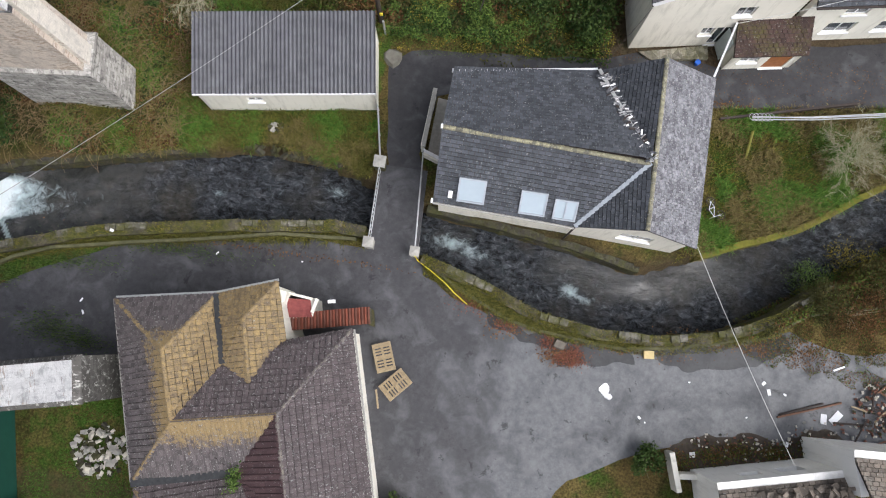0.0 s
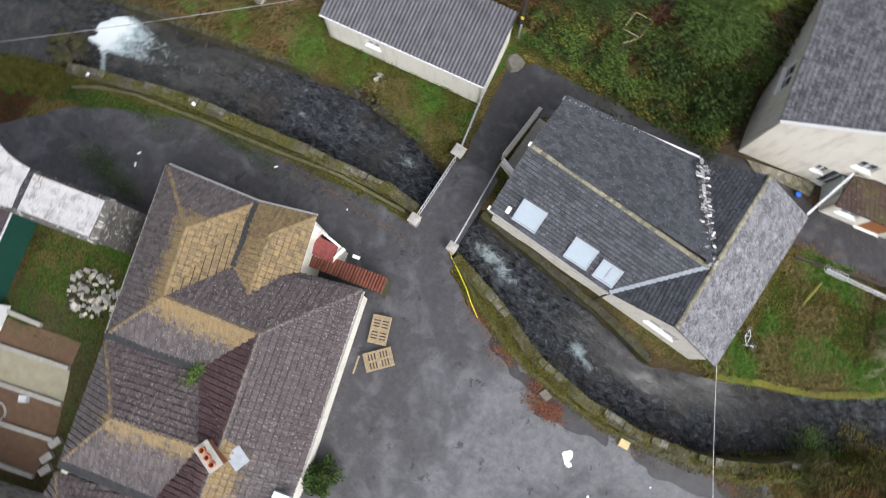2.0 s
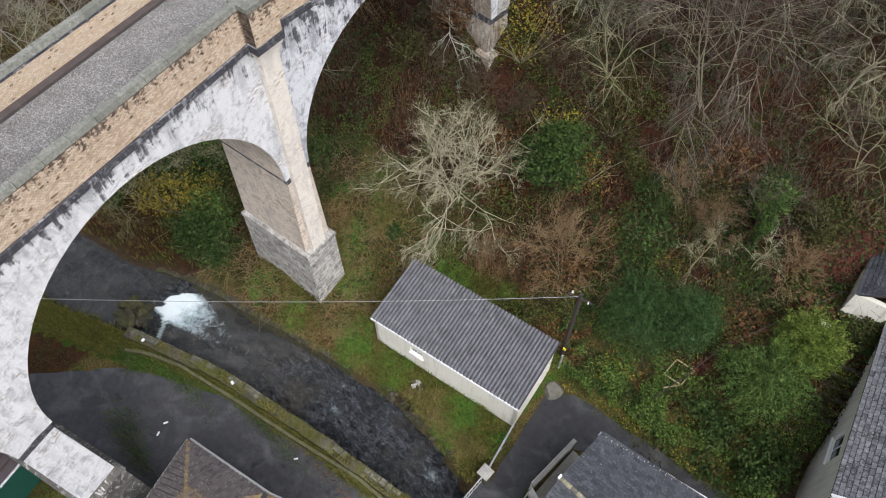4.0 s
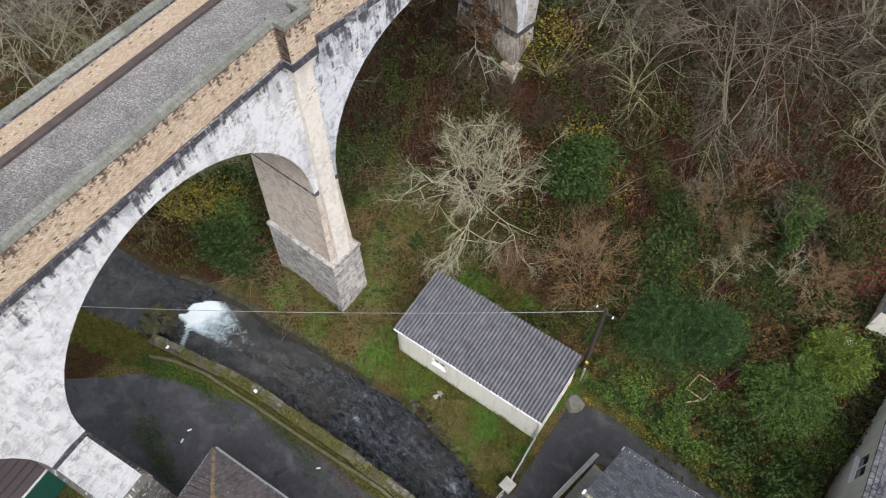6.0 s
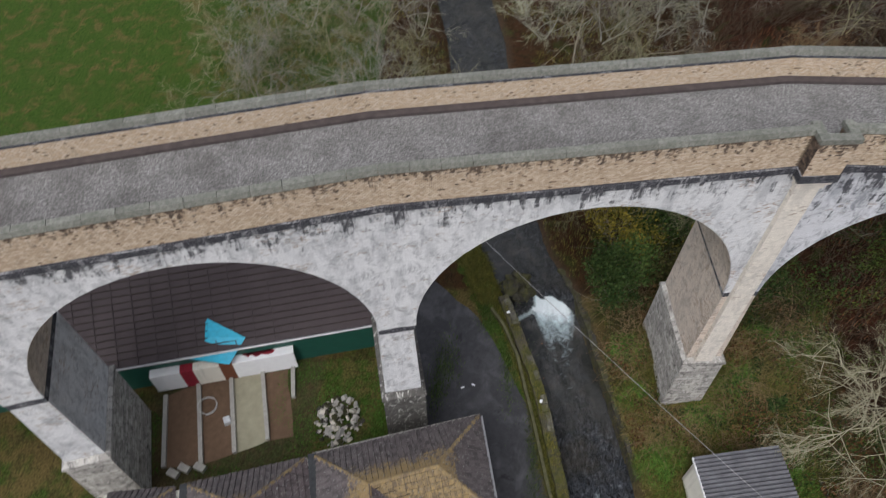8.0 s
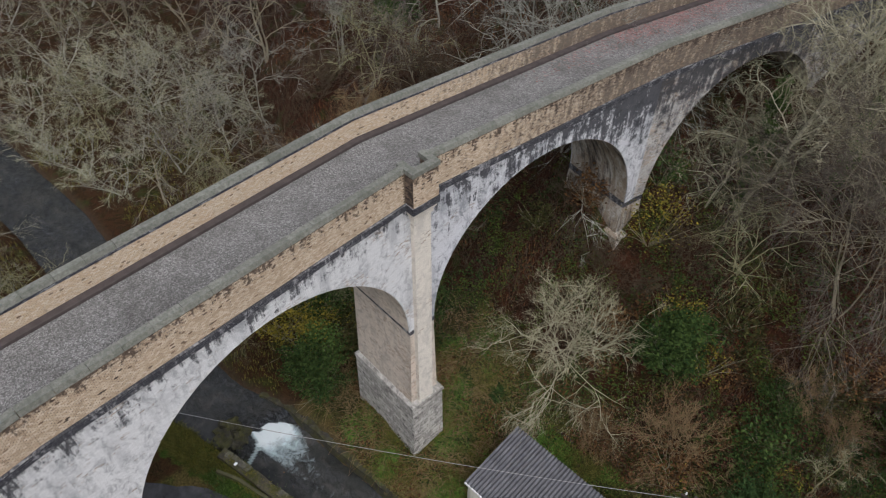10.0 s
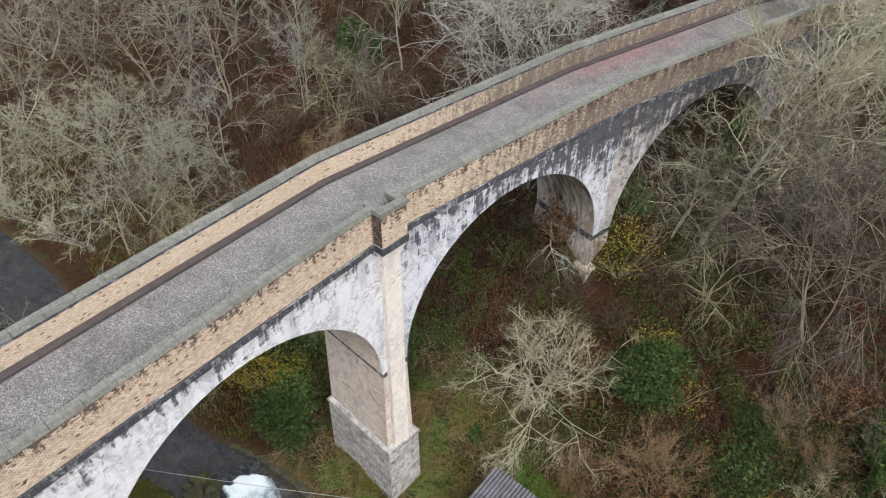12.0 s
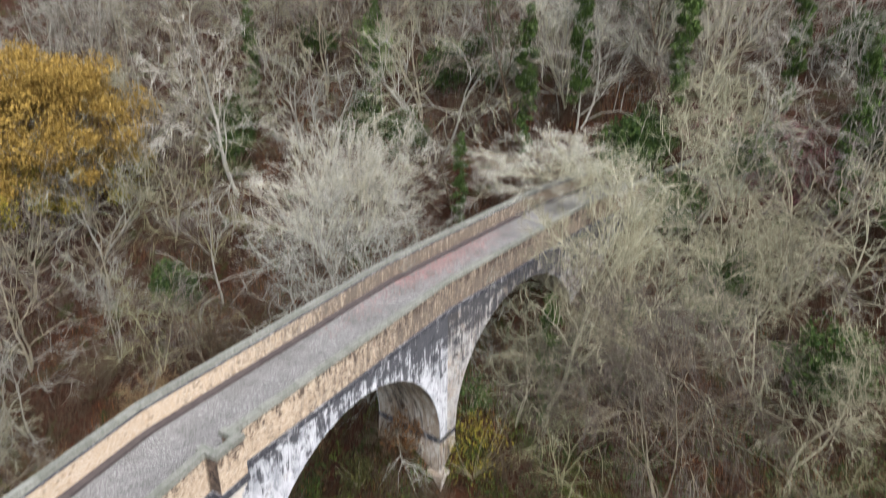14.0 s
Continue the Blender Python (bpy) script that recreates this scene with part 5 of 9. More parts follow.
level_on("ge", "Ae", "M", "SE")
level_on("A2e", "Ae", "M", "SE")
V["A2h"] = (*V["A2h"][:2], V["A2e"][2])
V["In"] = (*V["In"][:2], z)
V["g1e"] = (*V["g1e"][:2], 4.85)
V["gBe"] = (*V["gBe"][:2], 4.75)
H = lambda *k: [V[i] for i in k]
roof(h1, [
    (H("SE", "Eb", "R2", "M"), TILE_P), (H("SE", "M", "Ae", "ge"), TILE_P, H("Ae", "M")), (H("N", "W1", "Ae", "H1"), TILE, H("N", "W1")), (H("N", "H1", "Nm"), TILE, H("N", "Nm")), (H("Nm", "H1", "Ae"), TILE_Y, H("H1", "Ae")), (H("Nm", "Ae", "ge"), TILE_Y, H("H1", "Ae")),
    (H("Nm", "ge", "A2h"), TILE_Y, H("A2h", "A2e")), (H("ge", "A2e", "A2h"), TILE_Y, H("A2h", "A2e")), (H("Nm", "A2h", "E"), TILE_Y, H("Nm", "E")), (H("E", "A2h", "A2e", "In"), TILE_Y, H("A2h", "A2e")),
    (H("ge", "In", "SE"), TILE_P),
    (H("W1", "g1e", "Ae"), TILE, H("Ae", "M")), (H("g1e", "M", "Ae"), TILE, H("Ae", "M")), (H("g1e", "R2", "M"), TILE_M, H("M", "R2")), (H("g1e", "Be", "R2"), TILE_M, H("M", "R2")),
    (H("W1b", "W2", "B1h"), TILE), (H("W1b", "B1h", "g1e"), TILE_P, H("B1h", "Be")), (H("B1h", "Be", "g1e"), TILE_P, H("B1h", "Be")), (H("W2", "gBe", "B1h"), TILE, H("B1h", "Be")), (H("gBe", "Be", "B1h"), TILE, H("B1h", "Be")),
    (H("Eb", "Sb", "R3"), TILE), (H("Eb", "R3", "R2"), TILE), (H("R2", "R3", "Be"), TILE_M), (H("R3", "gBe", "Be"), TILE_M), (H("C1", "C1h", "gBe"), TILE_P), (H("C1h", "Ce", "gBe"), TILE_P), (H("C1", "W3", "C1h"), TILE), (H("Sb", "Se", "R4", "R3"), TILE), (H("R3", "R4", "Ce"), TILE_P), (H("R3", "Ce", "gBe"), TILE_P), (H("W3", "R4", "Ce", "C1h"), TILE)], 0.3, 0.26, 0.07, under=plain("dark_brown_felt", (0.03, 0.025, 0.022), 0.9), singles=300, bond=False, roll=0.035)
for a, c in (("N", "H1"), ("Nm", "H1"), ("H1", "Ae"), ("W1", "Ae"), ("Ae", "M"), ("Nm", "A2h"), ("E", "A2h"), ("A2h", "A2e"), ("W1b", "B1h"), ("W2", "B1h"), ("B1h", "Be"), ("C1", "C1h")):
    ridge(h1, V[a], V[c], TILE_Y, 0.105, 0.36)
for a, c in (("SE", "M"), ("M", "R2"), ("R2", "R3")):
    ridge(h1, V[a], V[c], RIDGE_P, 0.095, 0.36)
for a, c, w in (("Nm", "ge", 0.26), ("W1", "g1e", 0.36), ("W2", "gBe", 0.34)):
    valley(h1, V[a], V[c], LEAD_D, w, 0.15)
walls1 = [(-14.65, -0.25), (-12.3, -7.8), (-10.5, -13.3), (-10, -17), (0.1, -17), (-1.1, -11.4), (-1.95, -8.0), (-4.3, 0.0), (-6.9, -0.9), (-7.9, 1.6), (-10.4, 0.65)]
for a, c in zip(walls1, walls1[1:] + walls1[:1]):
    wall(h1, a, c, -0.2, z - 0.02, 0.3, WHITE)

# ---- white house on the lane and the terrace beside it ----
hb = empty("white_gabled_house", (11, 21, 0), "tall cream gabled house with a grey slate roof on the lane", "house")
PB0, PB1 = Vector((7.45, 17.2)), Vector((14.7, 18.6))
back = Vector((-1.9, 9.8))
d = (PB1 - PB0).normalized()
zb = 5.35
q = [PB0, PB1, PB1 + back, PB0 + back]
wall(hb, q[0], q[1], -0.3, zb, 0.35, CREAM, [(3.3, 3.95, 1.3, 2.1), (4.05, 4.95, 0.1, 2.1), (4.3, 5.2, 3.3, 4.2)])
wall(hb, q[1], q[2], -0.3, zb, 0.35, CREAM)
wall(hb, q[2], q[3], -0.3, zb, 0.35, CREAM)
wall(hb, q[3], q[0], -0.3, zb, 0.35, CREAM, [(6.2, 7.6, 2.6, 3.9)])
mid = (PB0 + PB1) / 2
gable(hb, q[0], q[1], zb, (*mid, 7.85), 0.3, CREAM)
gable(hb, q[2], q[3], zb, (*(mid + back), 7.85), 0.3, CREAM)
f = -back.normalized() * 0.25
e0, e1 = q[0] + f - d * 0.22, q[1] + f + d * 0.22
r0, r1 = mid + f, mid + back - f
gb0, gb1 = q[3] - f - d * 0.22, q[2] - f + d * 0.22
roof(hb, [([(*gb0, zb - 0.1), (*e0, zb - 0.1), (*r0, 7.95), (*r1, 7.95)], SLATE_L), ([(*e1, zb - 0.1), (*gb1, zb - 0.1), (*r1, 7.95), (*r0, 7.95)], SLATE_L)], 0.22, 0.32, 0.022)
ridge(hb, (*r0, 7.97), (*r1, 7.97), RUST, 0.13)
for e in (e0, e1):
    put(Buf().beam((*e, zb - 0.06), (*r0, 7.96), 0.05, 0.24).ob("barge_board", UPVC), hb)

# ---- shed ----
sh = empty("shed", (-9.5, 13, 0), "long cream block shed with a corrugated grey roof", "shed")
s0, s1 = Vector((-13.95, 10.45)), Vector((-5.25, 11.8))
dd = (s1 - s0).normalized()
nn = Vector((-dd.y, dd.x))
s2, s3 = s1 + nn * 3.75, s0 + nn * 3.75
wall(sh, s0, s1, -0.3, 2.62, 0.2, WHITE, [(2.3, 3.1, 1.3, 1.9)])
wall(sh, s1, s2, -0.3, 2.62, 0.2, WHITE)
wall(sh, s2, s3, -0.3, 3.1, 0.2, WHITE)
wall(sh, s3, s0, -0.3, 2.62, 0.2, WHITE)
bb = Buf()
o0, lx, ly = s0 - dd * 0.12 - nn * 0.12, (s1 - s0).length + 0.24, 4.05
nx = int(lx / 0.2) * 6
for j in range(2):
    for i in range(nx + 1):
        x = lx * i / nx
        h = 0.045 * math.cos(2 * math.pi * i / 6)
        for top in (0, 1):
            p = o0 + dd * x + nn * (ly * j)
            bb.v.append((p.x, p.y, 2.72 + 0.55 * j + h + 0.012 * top))
k = (nx + 1) * 2
for i in range(nx):
    a = 2 * i
    bb.f += [(a + 1, a + 3, k + a + 3, k + a + 1), (a, k + a, k + a + 2, a + 2), (a, a + 2, a + 3, a + 1)]
put(bb.ob("corrugated_roof", CORR), sh)
bb = Buf()
bb.beam((*(o0), 2.66), (*(o0 + dd * lx), 2.66), 0.06, 0.14)
put(bb.ob("fascia_board", UPVC), sh)

# ---- barn behind the arches ----
barn = empty("barn", (-23, -13, 0), "long dark sheeted barn with green walls behind the arches", "barn")
a0, a1 = Vector((-17.2, -19.5)), Vector((-20.9, -5.6))
bd = (a1 - a0).normalized()
bn = Vector((-bd.y, bd.x))
q = [a0 - bd * 10, a1, a1 + bn * 9, a0 - bd * 10 + bn * 9]
for u, w in zip(q, q[1:] + q[:1]):
    wall(barn, u, w, -0.2, 2.7, 0.15, GREENP)

# ---- trees and undergrowth ----


def rvec(rr, up=0.0):
    return Vector((rr.gauss(0, 1), rr.gauss(0, 1), rr.gauss(0, 1) + up)).normalized()


def spike(buf, a, c, r):
    """A twig tip: a three-sided point."""
    d = (c - a).normalized()
    s = d.cross(Vector((0.3, 0.5, 0.8))).normalized()
    t = d.cross(s)
    buf.add([a + s * r, a + (t * 0.87 - s * 0.5) * r, a - (t * 0.87 + s * 0.5) * r, c], [(0, 1, 3), (1, 2, 3), (2, 0, 3)])


def bend(rr, p, d, length, k, wild, lift):
    pts = [p.copy()]
    for _ in range(k):
        d = (d + rvec(rr) * wild + UP * lift).normalized()
        p = p + d * (length / k)
        pts.append(p.copy())
    return pts, d


def on(pts, t):
    k = len(pts) - 1
    i = min(int(t * k), k - 1)
    return pts[i].lerp(pts[i + 1], t * k - i), (pts[i + 1] - pts[i]).normalized()


def ribbon(buf, a, b, c, r):
    """A curved twig from a by b to c."""
    e = (c - a).cross(Vector((0.37, 0.61, 0.7)))
    e = e.normalized() * r if e.length > 1e-4 else Vector((r, 0, 0))
    buf.add([a - e, a + e, b + e * 0.7, b - e * 0.7, c], [(0, 1, 2, 3), (3, 2, 4)])


def bare_tree(seed, h, width, limbs, subs, twigs, tips, stems=1, droop=-0.05, wild=0.22, low=0.18, thick=1.0, fat=1.0, trunk=None, twig=None):
    """A leafless tree: trunk, crooked limbs and branches, and a haze of fine curved twigs."""
    rr = random.Random(seed)
    wood, fine = Buf(), Buf()
    for st in range(stems):
        lean = Vector((rr.uniform(-1, 1), rr.uniform(-1, 1), 0)) * (0.12 if stems == 1 else 0.5)
        spine, _ = bend(rr, Vector((0, 0, -0.4)), (UP + lean).normalized(), h * 0.86, 7, 0.07 + wild * 0.36, 0.06)
        r0 = 0.0098 * h * thick / (1 + 0.3 * (stems - 1))
        wood.tube(spine, [r0 * (1.15 - 1.0 * i / 7) for i in range(8)], 6, cap=False)
        for j in range(limbs):
            t = low + (0.97 - low) * (j + rr.random()) / limbs
            at, ax = on(spine, t)
            az = j * 2.4 + rr.uniform(-0.5, 0.5) + st
            el = lerp(0.35, 1.2, t) + rr.uniform(-0.25, 0.25)
            d = Vector((math.cos(az) * math.cos(el), math.sin(az) * math.cos(el), math.sin(el)))
            ln = width * 0.5 * (1.15 - 0.55 * t) * rr.uniform(0.7, 1.2)
            pts, _ = bend(rr, at, d, ln, 7, wild * 0.85, -0.02 + droop * 0.7)
            r1 = r0 * (1.05 - t) * 0.4 + 0.017 * thick
            wood.tube(pts, [r1 * (1 - 0.8 * i / 7) for i in range(8)], 4, cap=False)
            for q in range(subs):
                u = 0.2 + 0.8 * (q + rr.random()) / subs
                p2, a2 = on(pts, min(u, 0.999))
                d2 = (a2 * 0.7 + rvec(rr, 0.15) * 0.8).normalized()
                l2 = ln * 0.42 * (1.15 - 0.5 * u) * rr.uniform(0.6, 1.3)
                b2, _ = bend(rr, p2, d2, l2, 4, wild * 1.2, droop)
                wood.tube(b2[::2], [0.026 * thick, 0.018 * thick, 0.005], 3, cap=False)
                for w in range(twigs):
                    p3, a3 = on(b2, rr.uniform(0.15, 0.999))
                    out = (p3 - Vector((0, 0, h * 0.35))).normalized()
                    d3 = (a3 * 0.5 + out * 0.45 + rvec(rr) * 0.65 + UP * droop).normalized()
                    l3 = l2 * rr.uniform(0.35, 0.75)
                    m3 = p3 + d3 * l3 * 0.5
                    c3 = m3 + (d3 + rvec(rr) * 0.45 + UP * droop * 2.0).normalized() * l3 * 0.5
                    ribbon(fine, p3, m3, c3, 0.0115 * fat)
                    for _ in range(tips):
                        p4 = (p3.lerp(m3, 0.8), m3, m3.lerp(c3, 0.6))[rr.randrange(3)]
                        c4 = p4 + (d3 * 0.5 + out * 0.3 + rvec(rr) * 0.7 + UP * droop).normalized() * l2 * rr.uniform(0.2, 0.45)
                        e = rvec(rr) * 0.009 * fat
                        fine.add([p4 - e, p4 + e, c4], [(0, 1, 2)])
    return wood.mesh("trunk", trunk or BARK, smooth=True), fine.mesh("crown", twig or TWIG)


def leaves(name, pts, mat, size, level=0.5, seed=1):
    """A mesh of small leaf quads at the given points; level 1 lays them flat."""
    rg = np.random.default_rng(seed)
    P = np.asarray(pts, float)
    n = len(P)
    a = rg.normal(size=(n, 3))
    a[:, 2] *= 1 - level
    a /= np.linalg.norm(a, axis=1)[:, None] + 1e-9
    nrm = rg.normal(size=(n, 3)) * (1 - level) + [0, 0, 0.2 + level]
    c = np.cross(nrm, a)
    c /= np.linalg.norm(c, axis=1)[:, None] + 1e-9
    s = rg.uniform(size[0], size[1], n)[:, None]
    v = np.stack([P - a * s, P - c * s * 0.55, P + a * s, P + c * s * 0.55], 1).reshape(-1, 3)
    me = bpy.data.meshes.new(name)
    me.from_pydata(v.tolist(), [], np.arange(4 * n).reshape(-1, 4).tolist())
    me.materials.append(mat)
    return me


def cloud(seed, clumps, per, rx, rz, base, tight=0.33):
    """Points of a leafy crown built of clumps with gaps."""
    rr = random.Random(seed)
    pts = []
    for _ in range(clumps):
        d = rvec(rr, 0.25)
        k = rr.uniform(0.45, 1.0)
        c = Vector((d.x * rx * k, d.y * rx * k, base + rz + d.z * rz * k))
        cr = rr.uniform(0.6, 1.25) * tight * rx
        for _ in range(per):
            e = rvec(rr) * cr * rr.random() ** 0.4
            pts.append((c.x + e.x, c.y + e.y, max(0.05, c.z + e.z * 0.75)))
    return pts


def thing(name, meshes, x, y, s, rz, label, cat, group="", dz=0.0):
    o = empty(name, (x, y, land(x, y) + dz), label, cat, group, rz=rz)
    o.scale = (s, s, s)
    for nm, me in meshes:
        c = new(nm, me)
        c.parent = o
    return o


PALE = m_bark("silvery_pale_bark", (0.29, 0.27, 0.185), (0.54, 0.51, 0.38))
PTWIG = m_bark("pale_lichened_twigs", (0.28, 0.265, 0.22), (0.54, 0.52, 0.45))
GTWIG = m_bark("grey_twigs", (0.14, 0.137, 0.118), (0.36, 0.354, 0.312))
LICHB = m_bark("yellow_lichened_bark", (0.16, 0.15, 0.082), (0.36, 0.34, 0.21))
OTWIG = m_bark("olive_brown_twigs", (0.1, 0.095, 0.05), (0.27, 0.255, 0.15))
MTWIG = m_bark("mauve_brown_twigs", (0.07, 0.06, 0.052), (0.19, 0.168, 0.146))
TTWIG = m_bark("tan_lichened_twigs", (0.17, 0.167, 0.11), (0.42, 0.412, 0.29))
KINDS = [
    bare_tree(1, 9.5, 12.5, 11, 8, 6, 4, 1, -0.08, 0.4, low=0.12, trunk=BARK, twig=MTWIG), bare_tree(2, 9.0, 12.5, 7, 8, 6, 4, 2, -0.05, 0.4, low=0.1, trunk=BARK, twig=GTWIG), bare_tree(3, 9.0, 12.5, 11, 8, 6, 4, 1, -0.15, 0.36, low=0.12, trunk=TWIG, twig=MTWIG),
    bare_tree(4, 8.0, 12.5, 7, 8, 6, 4, 2, -0.1, 0.5, low=0.08, thick=0.85, trunk=LICHB, twig=OTWIG), bare_tree(5, 9.5, 12, 7, 8, 6, 4, 2, -0.02, 0.36, low=0.12, trunk=BARK, twig=GTWIG), bare_tree(8, 11.5, 10.5, 12, 7, 6, 4, 1, -0.12, 0.32, low=0.22, trunk=TWIG_D, twig=MTWIG),
    bare_tree(9, 9.0, 12, 9, 8, 6, 4, 2, -0.05, 0.46, low=0.12, thick=0.9, trunk=PALE, twig=TTWIG)]
SILVT = m_bark("silvery_lichened_twigs", (0.2, 0.185, 0.118), (0.4, 0.372, 0.255))
PALES = [bare_tree(14, 5.6, 10.2, 10, 9, 9, 4, 3, -0.03, 0.42, low=0.06, thick=0.95, trunk=PALE, fat=0.9, twig=SILVT), bare_tree(12, 10, 11, 11, 9, 7, 4, 3, 0.1, 0.22, low=0.08, trunk=PALE, twig=PTWIG), bare_tree(13, 11, 8, 11, 8, 5, 3, 1, -0.1, 0.5, thick=0.95, trunk=LICHB, twig=TTWIG)]
GNARL = [bare_tree(61, 17, 12, 22, 9, 8, 5, 1, -0.03, 0.52, low=0.32, thick=0.85, trunk=PALE, twig=SILVT), bare_tree(62, 10, 9, 12, 8, 7, 5, 2, -0.06, 0.55, low=0.2, thick=0.75, trunk=PALE, twig=TTWIG)]
DOME = [bare_tree(71, 9.5, 13, 10, 9, 7, 4, 4, 0.04, 0.24, low=0.06, thick=1.1, trunk=PALE, fat=1.0, twig=PTWIG)]
FAR = [bare_tree(40 + k, 9 + k % 3, 13, 7, 6, 6, 3, 2, (-0.05, 0.02, -0.1, -0.03)[k % 4], 0.38, low=0.12, fat=1.5, thick=1.3, trunk=(BARK, TWIG)[t is MTWIG], twig=t) for k, t in enumerate((GTWIG, MTWIG, PTWIG, TTWIG, MTWIG, GTWIG))]
BIG = [bare_tree(21, 12.5, 17, 12, 13, 8, 4, 3, -0.14, 0.24, low=0.3, thick=0.6, trunk=TWIG, twig=MTWIG)]
DBUSH = [bare_tree(32, 3.6, 6.5, 7, 7, 5, 3, 3, 0.1, 0.3, low=0.05, thick=0.8, trunk=TWIG_D, twig=TWIG_D)]
STRAW = m_bark("straw_brown_stems", (0.12, 0.083, 0.045), (0.29, 0.205, 0.115))
BUSH = [bare_tree(31, 3.6, 6.5, 9, 8, 6, 4, 3, 0.05, 0.25, low=0.05, thick=0.7, fat=0.9, trunk=STRAW, twig=STRAW)]
taken = []


def bare(k, x, y, s=1.0, rz=None, label="leafless grey-brown woodland tree on the hillside", group="woodland trees", pool=None):
    taken.append((x, y))
    tr, cr = (pool or KINDS)[k]
    return thing("bare_tree", (("trunk", tr), ("crown", cr)), x, y, s, rnd.uniform(0, 6.28) if rz is None else rz, label, "tree", group)


bare(0, -16.1, 19.4, 1.0, 0.4, "pale lichened bare tree beside the viaduct pier", pool=PALES)
bare(0, -8.0, 30.6, 1.0, 1.0, "broad leafless ash with spreading pale limbs", pool=BIG)
bare(0, -8.9, 20.6, 1.0, 0.3, "feathery brown bush of bare stems", "", BUSH)
bare(0, -12.6, 18.6, 0.55, 1.3, "feathery brown bush of bare stems", "", BUSH)
bare(3, -13.4, 29.0, 0.9, 2.0)
bare(2, -3.4, 23.6, 0.42, 2.5, "small pale bare tree with twisted branches", pool=PALES)
bare(2, -0.9, 25.6, 0.36, 0.5, "small pale bare tree with twisted branches", pool=PALES)
gnarled = bare(0, -15.6, 31.2, 1.05, 0.7, "tall pale twisted tree before the far pier of the viaduct", pool=GNARL)
bare(1, -16.6, 29.4, 0.85, 2.2, "pale twisted tree leaning before the far pier", pool=GNARL)
bare(1, -2.6, 34.8, 1.0, 1.2, "pale twisted tree on the bank above the houses", pool=GNARL)
bare(1, -5.6, 38.2, 1.1, 3.2, "pale twisted tree on the bank above the houses", pool=GNARL)
for x, y, s in ((-38.6, 36.2, 1.05), (-35.0, 37.8, 1.0), (-21.9, 44.4, 1.15)):
    dome = bare(0, x, y, s, None, "round pale bare tree above the viaduct", pool=DOME)
    dome.scale.z = 0.45 if x > -30 else 0.9 * s
for x, y, s in ((-48, -9.5, 0.8), (-41.5, -14.5, 0.75), (-38.5, -7.8, 0.8), (-47, 6.5, 0.8), (-47.5, 12, 0.9), (-52.5, 17.5, 0.95), (-61, -4.5, 0.9), (-44.5, 24.5, 0.95), (-58, 5.5, 0.9), (-42, 13, 0.85), (-36.5, 15.5, 0.8), (-34, 9.5, 0.6), (-30, 18.5, 0.75), (-57, -10, 0.8)):
    bare(rnd.choice((1, 2, 3)), x, y, s, label="leafless yellowish-grey tree by the upper stream")
n0 = len(taken)
while len(taken) < n0 + 46:
    x, y = rnd.uniform(-68, -27.5), rnd.uniform(-17, 15)
    if poly_at(SOUTH, x) - 2.2 < y < poly_at(NORTH, x) + 2.2 or (x > -38 and -10 < y < 0) or (y < -10 and x > -38) or (y < -14 and x < -52 and (x * 7 + y * 3) % 5 < 3.4):
        continue
    if any((x - a) ** 2 + (y - c) ** 2 < 11 for a, c in taken):
        continue
    bare(3, x, y, rnd.uniform(0.5, 0.75), label="leafless yellowish-grey tree by the upper stream", pool=FAR if x < -48 else None)
IVYT = [leaves("ivy", cloud(20 + k, 70, 70, 0.55, 4.4, 0.2, 0.6), m_leaf("sunlit_ivy_leaves", (0.02, 0.045, 0.012), (0.09, 0.135, 0.035)), (0.06, 0.12), 0.2, k) for k in (0, 1)]
for x, y, s in ((-27, 48.5, 1.35), (-23.4, 50.5, 1.4), (-16.8, 54, 1.5), (-4.2, 51, 1.4), (-28.2, 41, 0.9), (-34, 55, 1.3), (6, 56, 1.4), (-45, 52, 1.2), (-10, 60, 1.4), (-60, 50, 1.3), (-1.6, 26.3, 0.55), (-12.5, 34.8, 0.8), (1.5, 44, 0.9)):
    o = bare(rnd.choice((1, 5)), x, y, s, label="bare tree with a trunk wrapped in green ivy")
    c = new("ivy", IVYT[rnd.randrange(2)])
    c.parent = o
c = new("ivy", IVYT[0])
c.parent = gnarled
tries = 0
while len(taken) < 188 and tries < 40000:
    tries += 1
    x, y = rnd.uniform(-100, 14), rnd.uniform(12, 78)
    d = y - poly_at(FOOT, x)
    if d < 4 or (-6 < x < 26 and y < 36) or (-25.0 < x < -14.5 and y < 64) or (-16 < x < 4 and y < 31) or abs(x + 10.5) < 5 and 51 < y < 59:
        continue
    if math.atan2(-x, y) > 1.35 or y > 40 + 0.9 * (60 - 0.35 * abs(x + 30)):
        continue
    near = 7.4 if y < 42 and x > -56 else 6.2
    if any((x - a) ** 2 + (y - c) ** 2 < near * near for a, c in taken):
        continue
    bare(rnd.choice((1, 3, 4) if x < -50 else (0, 1, 2, 3, 4, 5)), x, y, rnd.uniform(0.85, 1.35), pool=FAR if y > 42 or x < -50 else None)
